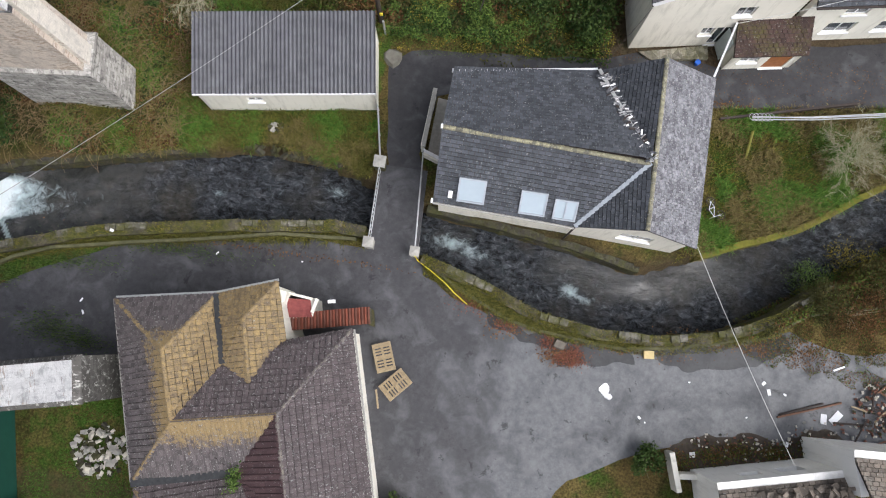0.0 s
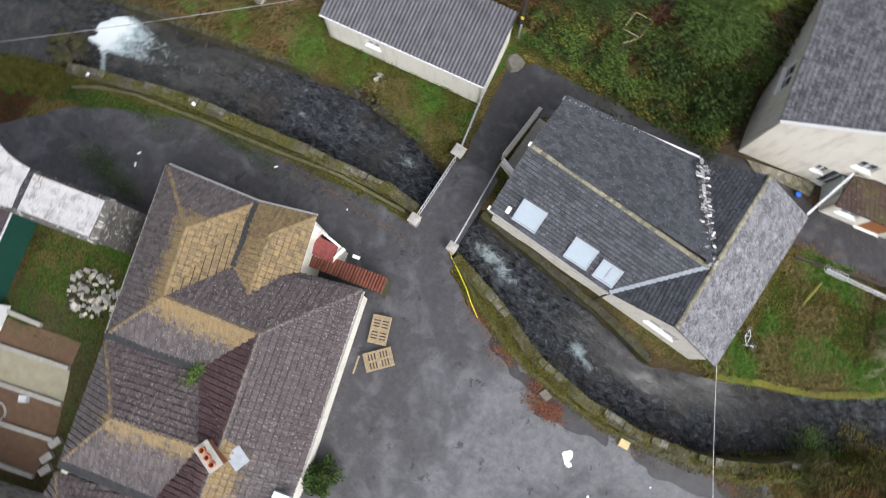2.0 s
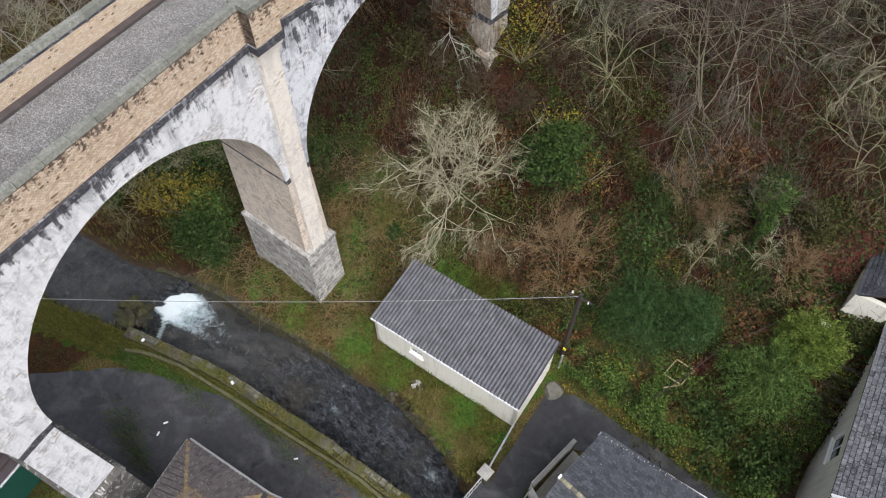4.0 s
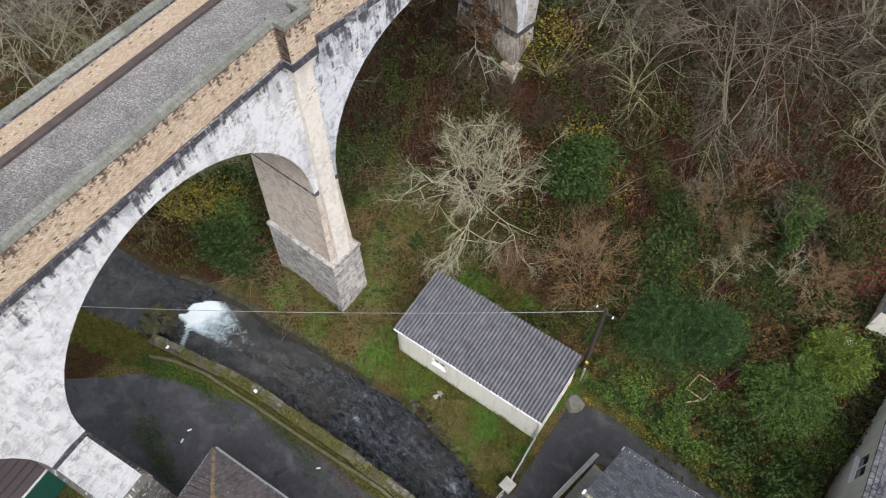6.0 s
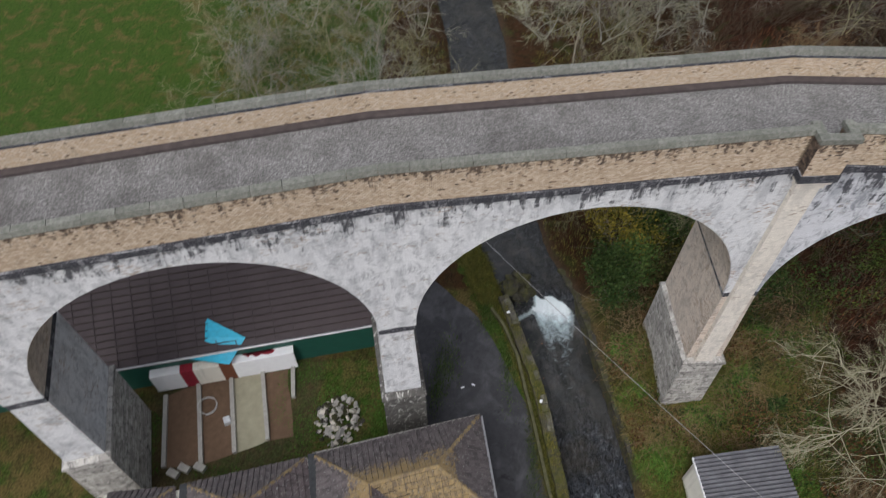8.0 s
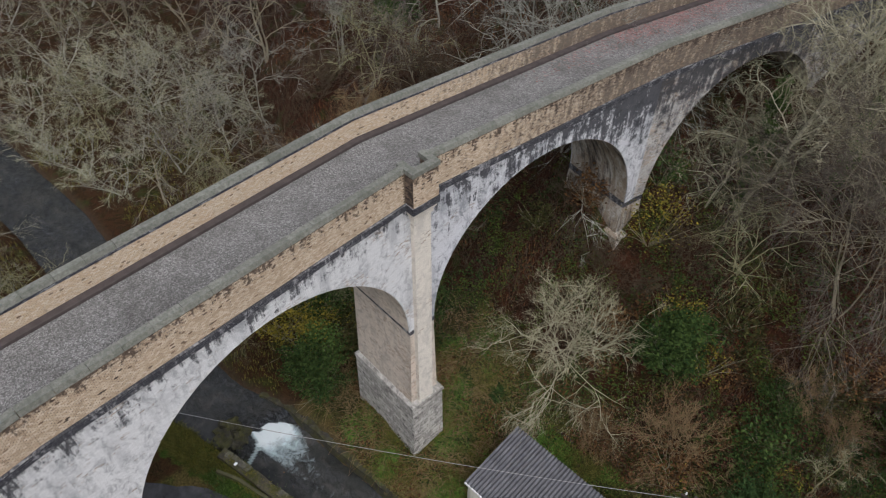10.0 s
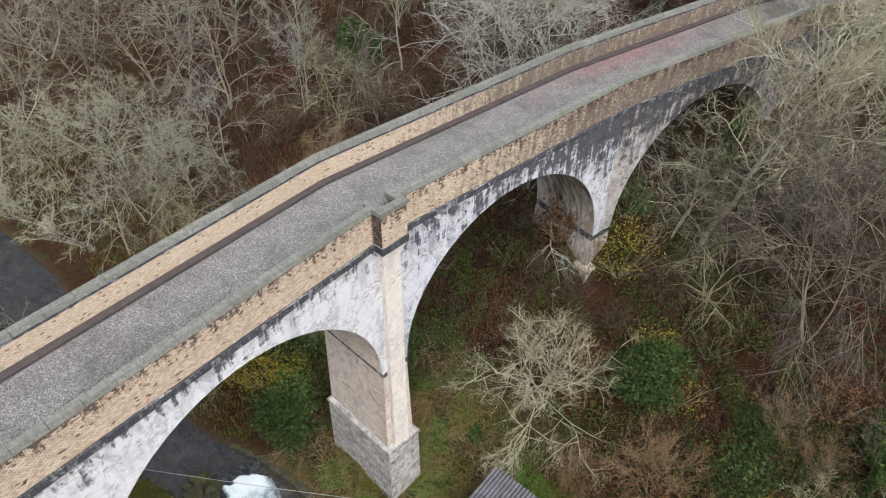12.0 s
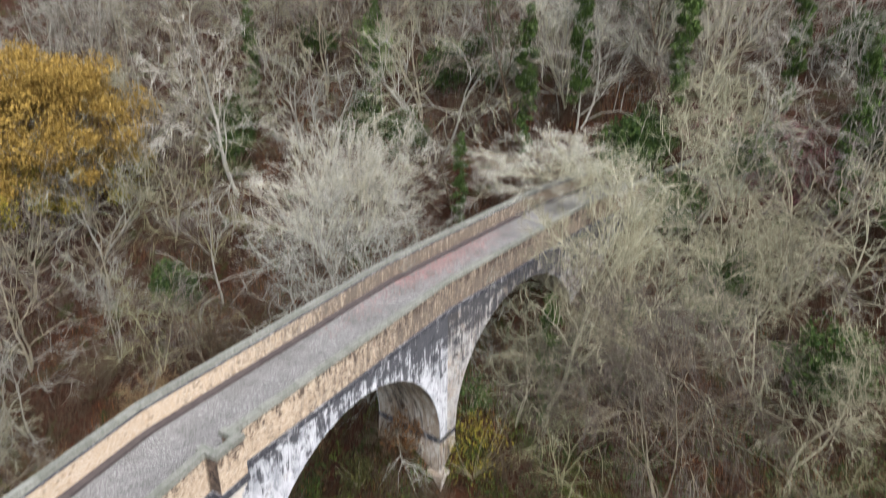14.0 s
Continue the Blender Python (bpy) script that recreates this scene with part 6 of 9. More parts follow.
# tall trees before and behind the far end of the viaduct
for x, y, s in ((-13.2, 37.0, 1.05), (-14.9, 40.5, 1.15), (-14.0, 46.5, 1.15), (-11.0, 51.0, 1.0), (-10.0, 43.0, 1.0), (-7.0, 40.5, 1.0), (-2.5, 45.0, 1.1)):
    bare(6, x, y, s, None, "tall yellowish lichened tree beside the viaduct")
for x, y, s in ((-20.5, 58.5, 1.1), (-16.0, 58.0, 1.1), (-25.8, 53.5, 1.0)):
    bare(1, x, y, s, None, "round pale bare tree above the viaduct", pool=PALES)
n0, tries = len(taken), 0
while len(taken) < n0 + 34 and tries < 4000:
    tries += 1
    x, y = rnd.uniform(-100, -56), rnd.uniform(-9, 30)
    if poly_at(SOUTH, x) - 3 < y < poly_at(NORTH, x) + 3 or any((x - a) ** 2 + (y - c) ** 2 < 26 for a, c in taken):
        continue
    bare(rnd.choice((1, 3, 4)), x, y, rnd.uniform(0.8, 1.1), label="leafless tree in the wooded valley", pool=FAR)
n0, tries = len(taken), 0
while len(taken) < n0 + 22 and tries < 4000:
    tries += 1
    x, y = rnd.uniform(-112, -52), rnd.uniform(38, 78)
    if not 0.42 < y / -x < 1.15 or any((x - a) ** 2 + (y - c) ** 2 < 30 for a, c in taken) or (x + 72) ** 2 + (y - 33.5) ** 2 < 130:
        continue
    bare(rnd.choice((0, 2, 5)), x, y, rnd.uniform(1.1, 1.5), pool=FAR)
# broad grey-brown trees below the far parapet
for k, x, y, s in ((0, -34.0, 29.0, 0.95), (2, -38.5, 25.0, 0.9), (0, -44.0, 30.5, 1.0), (2, -33.0, 21.5, 0.75), (1, -49.5, 24.0, 0.9)):
    bare(k, x, y, s, None, "broad leafless tree with drooping grey-brown twigs")
# autumn oak
o = bare(4, -72, 33.5, 1.25, label="large oak with golden autumn leaves")
c = new("foliage", leaves("foliage", cloud(31, 170, 330, 7.6, 6.2, 2.2, 0.2), GOLD, (0.07, 0.16), 0.25, 4))
c.parent = o
c = new("foliage", leaves("foliage", cloud(32, 40, 220, 7.6, 3.0, 1.0, 0.2), YELL, (0.07, 0.15), 0.25, 5))
c.parent = o


def shrub(mat, x, y, r, h, seed, name, label, clumps=18, per=70, size=(0.06, 0.13), stems=True, level=0.3):
    meshes = [("foliage", leaves("foliage", cloud(seed, clumps, per, r, h / 2, 0.05, 0.5), mat, size, level, seed))]
    if stems:
        rr = random.Random(seed)
        bb = Buf()
        for _ in range(14):
            a = rr.uniform(0, 6.28)
            pts, _ = bend(rr, Vector((0, 0, -0.1)), Vector((math.cos(a) * 0.7, math.sin(a) * 0.7, 1)).normalized(), h * rr.uniform(0.7, 1.1), 4, 0.2, 0)
            bb.tube(pts, [0.03, 0.024, 0.018, 0.012, 0.006], 3, cap=False)
        meshes.append(("wood", bb.mesh("wood", TWIG)))
    return thing(name, meshes, x, y, 1.0, 0.0, label, "shrub")


shrub(YELL, -17.0, 25.4, 1.8, 4.2, 41, "shrub", "shrub with thin yellow-green autumn leaves", 110, 8, (0.045, 0.1))
shrub(YELL, -13.3, 24.6, 1.4, 3.4, 42, "shrub", "shrub with thin yellow-green autumn leaves", 90, 7, (0.045, 0.1))
shrub(YELL, -10.8, 24.2, 1.2, 2.6, 43, "shrub", "shrub with thin yellow-green autumn leaves", 70, 6, (0.045, 0.09))
shrub(LAUREL, -12.3, 23.2, 2.0, 4.4, 44, "evergreen_shrub", "dense dark evergreen shrub on the bank", 46, 150)
shrub(FERN, -2.0, 27.8, 1.1, 2.6, 441, "shrub", "bright green ivy-grown bush on the bank", 24, 110)
shrub(BROWNL, -8.8, 20.2, 1.9, 2.4, 45, "brown_bush", "brown bush of dead leaves and stems", 24, 40)
shrub(YELL, -8.0, 19.6, 1.1, 2.2, 46, "shrub", "shrub with thin yellow-green autumn leaves", 40, 3, (0.04, 0.08))


def feather_shrub(mat, x, y, r, h, seed, label):
    """Arching sprays of fine foliage round a low centre."""
    rr = random.Random(seed)
    b6 = Buf()
    for _ in range(520):
        d = rvec(rr, 0.5)
        d.z = abs(d.z)
        pts, _ = bend(rr, Vector((d.x * r * 0.15, d.y * r * 0.15, h * 0.25)), d, r * rr.uniform(0.7, 1.1), 4, 0.15, -0.22)
        pts = [Vector((q.x, q.y, max(0.05, q.z * h / r))) for q in pts]
        for _ in range(40):
            p, a = on(pts, rr.uniform(0.15, 0.99))
            p = p + rvec(rr) * 0.09
            e = (a * 0.8 + rvec(rr)).normalized() * rr.uniform(0.09, 0.22)
            w = rvec(rr) * 0.028
            b6.add([p - w, p + w, p + e], [(0, 1, 2)])
    wood = Buf()
    for k in range(9):
        a = k * 0.7 + rr.random()
        pts, _ = bend(rr, Vector((0, 0, -0.2)), Vector((math.cos(a) * 0.6, math.sin(a) * 0.6, 1)).normalized(), h * 0.7, 3, 0.2, 0)
        wood.tube(pts, [0.05, 0.04, 0.03, 0.012], 4, cap=False)
    return thing("feathery_shrub", (("foliage", b6.mesh("foliage", mat)), ("wood", wood.mesh("wood", TWIG_D))), x, y, 1.0, 0.0, label, "shrub")


SPRAY = m_leaf("dark_green_sprays", (0.014, 0.036, 0.012), (0.075, 0.125, 0.04))
feather_shrub(SPRAY, -3.9, 20.6, 2.2, 3.2, 47, "dark green feathery evergreen behind the pole")
feather_shrub(SPRAY, -1.9, 21.6, 1.7, 2.6, 48, "dark green feathery evergreen behind the pole")
feather_shrub(FERN, 2.8, 21.5, 2.3, 2.6, 49, "feathery blue-green shrub beside the timber steps")
feather_shrub(m_leaf("lime_green_sprays", (0.05, 0.085, 0.012), (0.17, 0.22, 0.045)), 3.4, 23.8, 1.7, 2.2, 50, "feathery bright green shrub beside the cream house")
shrub(YELL, -27.4, 9.4, 1.6, 4.2, 51, "shrub", "yellow-leaved shrub under the arch", 34, 35, (0.045, 0.1))
shrub(IVY, -26.0, 7.4, 1.3, 3.4, 52, "shrub", "green shrub on the bank under the arch", 18, 90)
shrub(YELL, -30.0, 7.6, 1.5, 3.6, 53, "shrub", "yellow-leaved shrub under the arch", 32, 30, (0.045, 0.1))
shrub(IVY, -29.2, 10.8, 1.7, 3.6, 54, "shrub", "green shrub on the bank under the arch", 20, 90)
shrub(BROWNL, 20.2, 4.6, 1.6, 1.5, 55, "brown_bush", "tangled brown and green bush by the stream", 30, 130, (0.025, 0.06))
shrub(BRAMBLE, 18.7, 5.0, 1.2, 1.2, 56, "bramble_bush", "tangled brown and green bush by the stream", 30, 130, (0.025, 0.06))
shrub(BRAMBLE, 21.8, 6.4, 1.6, 1.7, 57, "bramble_bush", "tangled brown and green bush by the stream", 34, 140, (0.025, 0.06))
shrub(LAUREL, -1.2, -8.3, 0.9, 1.8, 58, "evergreen_shrub", "green fir-like shrub against the tiled house", 22, 130, (0.04, 0.1), level=0.1)
shrub(LAUREL, 10.6, -4.1, 0.8, 1.3, 59, "evergreen_shrub", "feathery blue-green shrub beside the yard wall", 16, 90, (0.04, 0.1), level=0.1)
shrub(IVY, -17.8, 15.6, 0.5, 0.6, 60, "fern", "bright green fern near the pier", 8, 40, (0.08, 0.16), stems=False)
shrub(IVY, 5.2, 18.4, 1.5, 1.9, 61, "bramble_bush", "dark ivy and bramble thicket beside the lane", 24, 90)
shrub(IVY, 1.8, 18.6, 1.5, 1.2, 62, "bramble_bush", "dark ivy and bramble thicket beside the lane", 24, 90)
bare(0, 19.4, 12.8, 0.42, 1.2, "small pale bare garden tree", pool=PALES)

# ground cover, by region
rg = random.Random(77)


def scatter(count, x0, x1, y0, y1, keep, lift):
    out = []
    while len(out) < count:
        x, y = rg.uniform(x0, x1), rg.uniform(y0, y1)
        if keep(x, y):
            out.append((x, y, land(x, y) + rg.uniform(*lift)))
    return out


def off_viaduct(x, y):
    return not (-23.2 < x < -17.4 and 9.6 < y < 11.8)


def wood_floor(x, y):
    return y - poly_at(FOOT, x) > -0.5 and noise.noise((x * 0.35, y * 0.35, 2)) > -0.05 and not (6.5 < x < 16 and y < 29) and not (-5.8 < x < 0 and y < 18)


def green_floor(x, y):
    return y - poly_at(FOOT, x) > -2.5 and y > 15.9 and noise.noise((x * 0.3, y * 0.3, 12)) > 0.02 and not (6.6 < x < 24 and y < 30)


tagged(new("fallen_leaves", leaves("fallen_leaves", scatter(16000, -45, 12, 13, 50, wood_floor, (0.02, 0.08)), BROWNL, (0.05, 0.12), 0.85, 71)), "brown fallen leaves on the woodland floor", "fallen leaves", kind="stuff")
tagged(new("ivy_ground_cover", leaves("ivy_ground_cover", scatter(22000, -36, 7, 13, 38, green_floor, (0.03, 0.4)), IVY, (0.05, 0.13), 0.55, 72)), "green ivy and bramble covering the bank", "undergrowth", kind="stuff")
tagged(new("bramble_cover", leaves("bramble_cover", scatter(15000, -40, 7, 11.5, 38, lambda x, y: y - poly_at(FOOT, x) > -3 and y > poly_at(NORTH, x) + 0.6 and off_viaduct(x, y) and noise.noise((x * 0.4, y * 0.4, 22)) > 0.0 and not (-14.5 < x < -1.5 and y < 17), (0.03, 0.35)), BRAMBLE, (0.05, 0.12), 0.5, 73)), "olive brambles and dead fern on the bank", "undergrowth", kind="stuff")
# bramble canes and fallen twigs
bb = Buf()
for x, y, z in scatter(5000, -42, 8, 14.5, 46, lambda x, y: y - poly_at(FOOT, x) > 0.5 and not (6 < x < 16 and y < 30) and off_viaduct(x, y), (0.0, 0.1)):
    a = rg.uniform(0, 6.28)
    ln = rg.uniform(0.6, 2.2)
    d = Vector((math.cos(a), math.sin(a), rg.uniform(0.1, 1.4))).normalized()
    p = Vector((x, y, z))
    bb.tube([p, p + d * ln * 0.5, p + d * ln + Vector((0, 0, -0.25 * ln))], [0.016, 0.012, 0.006], 3, cap=False)
tagged(bb.ob("bramble_canes", TWIG_D), "brown bramble canes and thin saplings", "undergrowth", kind="stuff")


def blades(name, spots, mat, label, h=(0.06, 0.2)):
    vs, fs = [], []
    for x, y, z in spots:
        a, b2 = rg.uniform(0, 6.28), rg.uniform(0.02, 0.12)
        hh = rg.uniform(*h)
        w = 0.018
        n = len(vs)
        vs += [(x - w * math.sin(a), y + w * math.cos(a), z - 0.02), (x + w * math.sin(a), y - w * math.cos(a), z - 0.02), (x + b2 * math.cos(a), y + b2 * math.sin(a), z + hh)]
        fs.append((n, n + 1, n + 2))
    me = bpy.data.meshes.new(name)
    me.from_pydata(vs, [], fs)
    me.materials.append(mat)
    return tagged(new(name, me), label, "grass", kind="stuff")


blades("grass", scatter(40000, -20, -5, 7.2, 17, lambda x, y: y > poly_at(NORTH, x) + 0.15 and not (-14.4 < x < -5 and 10.3 + (x + 14) * 0.155 < y < 14.6 + (x + 14) * 0.155) and not (x > -5.3 and y > 10), (0, 0.02)), GRASSB, "rough winter grass on the stream bank")
blades("garden_grass", scatter(26000, 11.2, 24, 6, 16.5, lambda x, y: y > poly_at(NORTH, x) + 0.1 and y < 14.3 + (x - 11) * 0.15, (0, 0.02)), GRASSB, "patchy garden grass beside the slate house")
blades("verge_grass", scatter(14000, -36, -17, -3, 4.4, lambda x, y: poly_at(SOUTH, x) - 1.8 < y < poly_at(SOUTH, x) - 0.05 and (x < -24 or y > poly_at(SOUTH, x) - 1.1), (0, 0.02)), GRASSB, "grass on the verge between road and stream", (0.08, 0.3))

def tussocks(name, spots, mat, label, h=(0.18, 0.42)):
    """Tufts of long grass that arch out from their middles."""
    vs, fs = [], []
    for x, y, z in spots:
        r = rg.uniform(0.7, 1.3)
        for _ in range(18):
            a, q = rg.uniform(0, 6.28), rg.uniform(0.0, 0.1) * r
            hh, out = rg.uniform(*h) * r, rg.uniform(0.1, 0.32) * r
            c, sn = math.cos(a), math.sin(a)
            n = len(vs)
            px, py = x + q * c, y + q * sn
            vs += [(px - 0.013 * sn, py + 0.013 * c, z - 0.03), (px + 0.013 * sn, py - 0.013 * c, z - 0.03), (px + out * 0.6 * c + 0.01 * sn, py + out * 0.6 * sn - 0.01 * c, z + hh * 0.8), (px + out * 0.6 * c - 0.01 * sn, py + out * 0.6 * sn + 0.01 * c, z + hh * 0.8), (px + out * 1.5 * c, py + out * 1.5 * sn, z + hh * 0.55)]
            fs += [(n, n + 1, n + 2, n + 3), (n + 3, n + 2, n + 4)]
    me = bpy.data.meshes.new(name)
    me.from_pydata(vs, [], fs)
    me.materials.append(mat)
    return tagged(new(name, me), label, "grass", kind="stuff")


def shed_bank(x, y):
    return y > poly_at(NORTH, x) + 0.1 and off_viaduct(x, y) and not (-14.4 < x < -5 and 10.2 + (x + 14) * 0.155 < y < 14.7 + (x + 14) * 0.155) and x < -5.1


def east_garden(x, y):
    return y > poly_at(NORTH, x) + 0.1 and y < 14.2 + (x - 11) * 0.15 and x > 11.4 and (x - 12.85) ** 2 + (y - 9.1) ** 2 > 0.5


OLIVEB = m_leaf("olive_grass_blades", (0.03, 0.036, 0.008), (0.15, 0.14, 0.035))
STRAWB = m_leaf("straw_grass_blades", (0.07, 0.058, 0.022), (0.23, 0.185, 0.075))
tussocks("bank_tussocks", scatter(1500, -22, -5, 7.4, 18, lambda x, y: shed_bank(x, y) and noise.noise((x * 0.6, y * 0.6, 201)) > -0.1, (0, 0.02)), OLIVEB, "olive tufts of long grass on the stream bank")
tussocks("straw_tussocks", scatter(800, -22, -5, 7.2, 18, lambda x, y: shed_bank(x, y) and noise.noise((x * 0.5, y * 0.5, 202)) > 0.08, (0, 0.02)), STRAWB, "straw-coloured tufts of dead grass on the stream bank")
tussocks("green_tussocks", scatter(900, -22, -5, 7.2, 18, lambda x, y: shed_bank(x, y) and noise.noise((x * 0.45, y * 0.45, 203)) > 0.08, (0, 0.02)), LUSHB, "bright green tufts of grass on the stream bank")
tussocks("garden_tussocks", scatter(700, 11.4, 24, 6, 16, lambda x, y: east_garden(x, y) and noise.noise((x * 0.5, y * 0.5, 204)) > 0.0, (0, 0.02)), STRAWB, "straw-coloured tufts in the garden")
tussocks("garden_green_tussocks", scatter(800, 11.4, 24, 6, 16, lambda x, y: east_garden(x, y) and noise.noise((x * 0.45, y * 0.45, 205)) > 0.02, (0, 0.02)), LUSHB, "bright green tufts in the garden")
tussocks("verge_tussocks", scatter(800, -36, -4.8, -3, 5.2, lambda x, y: poly_at(SOUTH, x) - 1.0 < y < poly_at(SOUTH, x) - 0.5 or (x < -24 and poly_at(SOUTH, x) - 2.0 < y < poly_at(SOUTH, x)), (0, 0.02)), OLIVEB, "tufts of long grass on the road verge", (0.12, 0.3))
tussocks("yard_verge_tussocks", scatter(600, -1.6, 17, 0.6, 4.6, lambda x, y: poly_at(KERB_E, x) + 0.1 < y < poly_at(SOUTH, x) - 0.4, (0, 0.02)), OLIVEB, "tufts of long grass between yard and stream", (0.12, 0.3))


def pier_bramble(x, y):
    n = poly_at(NORTH, x)
    return off_viaduct(x, y) and y > n + 0.4 and (x < -15.2 or y > 15.0) and noise.noise((x * 0.5, y * 0.5, 206)) > -0.12


bb = Buf()
for x, y, z in scatter(2600, -27, -14.8, 7, 17.5, pier_bramble, (0, 0.05)):
    a, ln = rg.uniform(0, 6.28), rg.uniform(0.5, 1.4)
    p, d = Vector((x, y, z)), Vector((math.cos(a), math.sin(a), rg.uniform(0.5, 1.1))).normalized()
    bb.tube([p, p + d * ln * 0.5, p + Vector((d.x, d.y, d.z * 0.55)) * ln, p + Vector((d.x * 1.35, d.y * 1.35, d.z * 0.15)) * ln], [0.012, 0.01, 0.008, 0.005], 3, cap=False)
tagged(bb.ob("pier_brambles", STRAW), "arching brown bramble stems round the viaduct pier", "undergrowth", kind="stuff")
for nm, mt, cnt, sd, lb in (("pier_ivy", IVY, 9000, 207, "dark ivy leaves on the bank round the pier"), ("pier_bramble_leaves", BRAMBLE, 9000, 208, "olive bramble leaves round the pier"), ("pier_dead_leaves", BROWNL, 9000, 209, "brown dead leaves caught in brambles round the pier")):
    tagged(new(nm, leaves(nm, scatter(cnt, -27, -14.6, 7, 18, lambda x, y: off_viaduct(x, y) and y > poly_at(NORTH, x) + 0.25 and (x < -15.4 or y > 14.9) and noise.noise((x * 0.55, y * 0.55, sd)) > 0.0, (0.02, 0.4)), mt, (0.04, 0.1), 0.5, sd)), lb, "undergrowth", kind="stuff")

# thicket: fine upright stems and dead bracken between the trees
b = Buf()
for x, y, z in scatter(42000, -66, 9, 12.5, 70, lambda x, y: y - poly_at(FOOT, x) > 0.3 and off_viaduct(x, y) and not (5.5 < x < 16 and y < 30) and noise.noise((x * 0.25, y * 0.25, 31)) > -0.18, (-0.05, 0.05)):
    p = Vector((x, y, z))
    spike(b, p, p + Vector((rg.gauss(0, 0.6), rg.gauss(0, 0.6), rg.uniform(0.3, 2.2))), 0.014)
tagged(b.ob("thicket", TWIG_D), "thicket of thin brown stems between the trees", "undergrowth", kind="stuff")
blades("bank_fern", scatter(16000, -60, -24, -22, 14, lambda x, y: (y > poly_at(NORTH, x) + 0.3 or (y < poly_at(SOUTH, x) - 0.5 and x < -33)) and noise.noise((x * 0.3, y * 0.3, 40)) > 0, (0, 0.02)), GRASSB, "long pale grass by the upper stream", (0.2, 0.6))


def thick_bank(x, y):
    return not (5.9 < x) and y > max(16.3, 15.2 + 0.2 * abs(x)) and noise.noise((x * 0.45, y * 0.45, 61)) > 0.0


def mound(x, y, k):
    return max(0.0, 0.9 * noise.noise((x * 0.5, y * 0.5, k)) + 0.25)


tagged(new("ivy_bank", leaves("ivy_bank", [(x, y, z + rg.random() * mound(x, y, 62)) for x, y, z in scatter(24000, -7, 6, 16, 27, thick_bank, (0.03, 0.22))], IVY, (0.05, 0.12), 0.45, 91)), "thick green ivy and bramble on the bank", "undergrowth", kind="stuff")
tagged(new("dead_fern_bank", leaves("dead_fern_bank", [(x, y, z + rg.random() * mound(x, y, 63)) for x, y, z in scatter(16000, -16, 5, 16, 27, lambda x, y: y > 16.6 and noise.noise((x * 0.5, y * 0.5, 64)) > 0.0, (0.03, 0.2))], BROWNL, (0.05, 0.13), 0.4, 92)), "brown dead fern and bramble on the bank", "undergrowth", kind="stuff")
tagged(new("bramble_bank", leaves("bramble_bank", [(x, y, z + rg.random() * mound(x, y, 65)) for x, y, z in scatter(14000, -12, 6, 16, 27, lambda x, y: y > 16.4 and noise.noise((x * 0.55, y * 0.55, 66)) > 0.0, (0.03, 0.2))], BRAMBLE, (0.05, 0.12), 0.4, 93)), "olive bramble leaves on the bank", "undergrowth", kind="stuff")
for x, y, r, h, sd in ((-20.5, 24.0, 1.3, 2.6, 101), (-18.6, 27.2, 1.4, 2.8, 102), (-22.6, 22.2, 1.2, 2.0, 103), (-16.0, 22.4, 1.2, 1.8, 104), (-6.4, 23.6, 1.5, 2.2, 105), (-11.2, 27.0, 1.5, 2.4, 106), (-4.8, 28.2, 1.5, 2.6, 107), (-24.5, 16.0, 1.3, 2.2, 108)):
    shrub((IVY, BRAMBLE, BROWNL)[sd % 3], x, y, r, h, sd, "shrub", "straggly half-bare woodland shrub", 60, 13)
for x, y, sd in ((-48, 29, 112), (-37, 46, 113), (-14, 47, 114), (-2, 39, 115), (4, 47, 116), (-9, 42, 117), (-55, 42, 118)):
    shrub(LAUREL, x, y, 2.2, 4.5, sd, "evergreen_shrub", "dark holly bush among the bare trees", 30, 80, (0.1, 0.2))

# dense growth under and behind the arches
UNDER = ((-24.5, 7.6), (-26.5, 9.0), (-28.5, 8.2), (-31.5, 9.6), (-25.5, 11.4), (-33.0, 6.2), (-30.5, 12.4), (-27.5, 13.2), (-34.5, 11.5), (-37.0, 8.0))
for k, (x, y) in enumerate(UNDER):
    shrub((IVY, FERN, YELL, IVY, BRAMBLE)[k % 5], x, y, 1.7, 3.0 + 0.4 * (k % 3), 140 + k, "shrub", "straggly green shrub on the stream bank", 30, 70 if k % 5 != 2 else 30, (0.06, 0.13))
for k, (x, y) in enumerate(((-22.0, 23.6), (-19.6, 22.6), (-17.6, 23.2), (-16.0, 24.2), (-23.6, 26.0), (-15.4, 26.6))):
    bare(0, x, y, 0.5 + 0.1 * (k % 3), None, "feathery dark bush of bare stems", "", DBUSH)
for k, (x, y) in enumerate(((-31, 15.5), (-36, 17.5), (-40, 20.5), (-33.5, 21.5), (-29.5, 24.5), (-37.5, 26), (-43, 16.5), (-48, 21), (-27, 29), (-31.5, 29.5))):
    bare(0, x, y, 0.8 + 0.15 * (k % 3), None, "feathery brown bush of bare stems", "", (BUSH, DBUSH)[k % 2])
blades("lush_grass", scatter(14000, -20, 24, 7.2, 17.5, lambda x, y: y > poly_at(NORTH, x) + 0.15 and (x < -5.6 or x > 11.4) and noise.noise((x * 0.55, y * 0.55, 77)) > 0.02 and not (-14.4 < x < -5 and 10.3 + (x + 14) * 0.155 < y < 14.6 + (x + 14) * 0.155) and y < 14.3 + max(0.0, (x - 11) * 0.15) + (3.2 if x < 0 else 0.0), (0, 0.02)), LUSHB, "tufts of bright green grass", (0.06, 0.2))

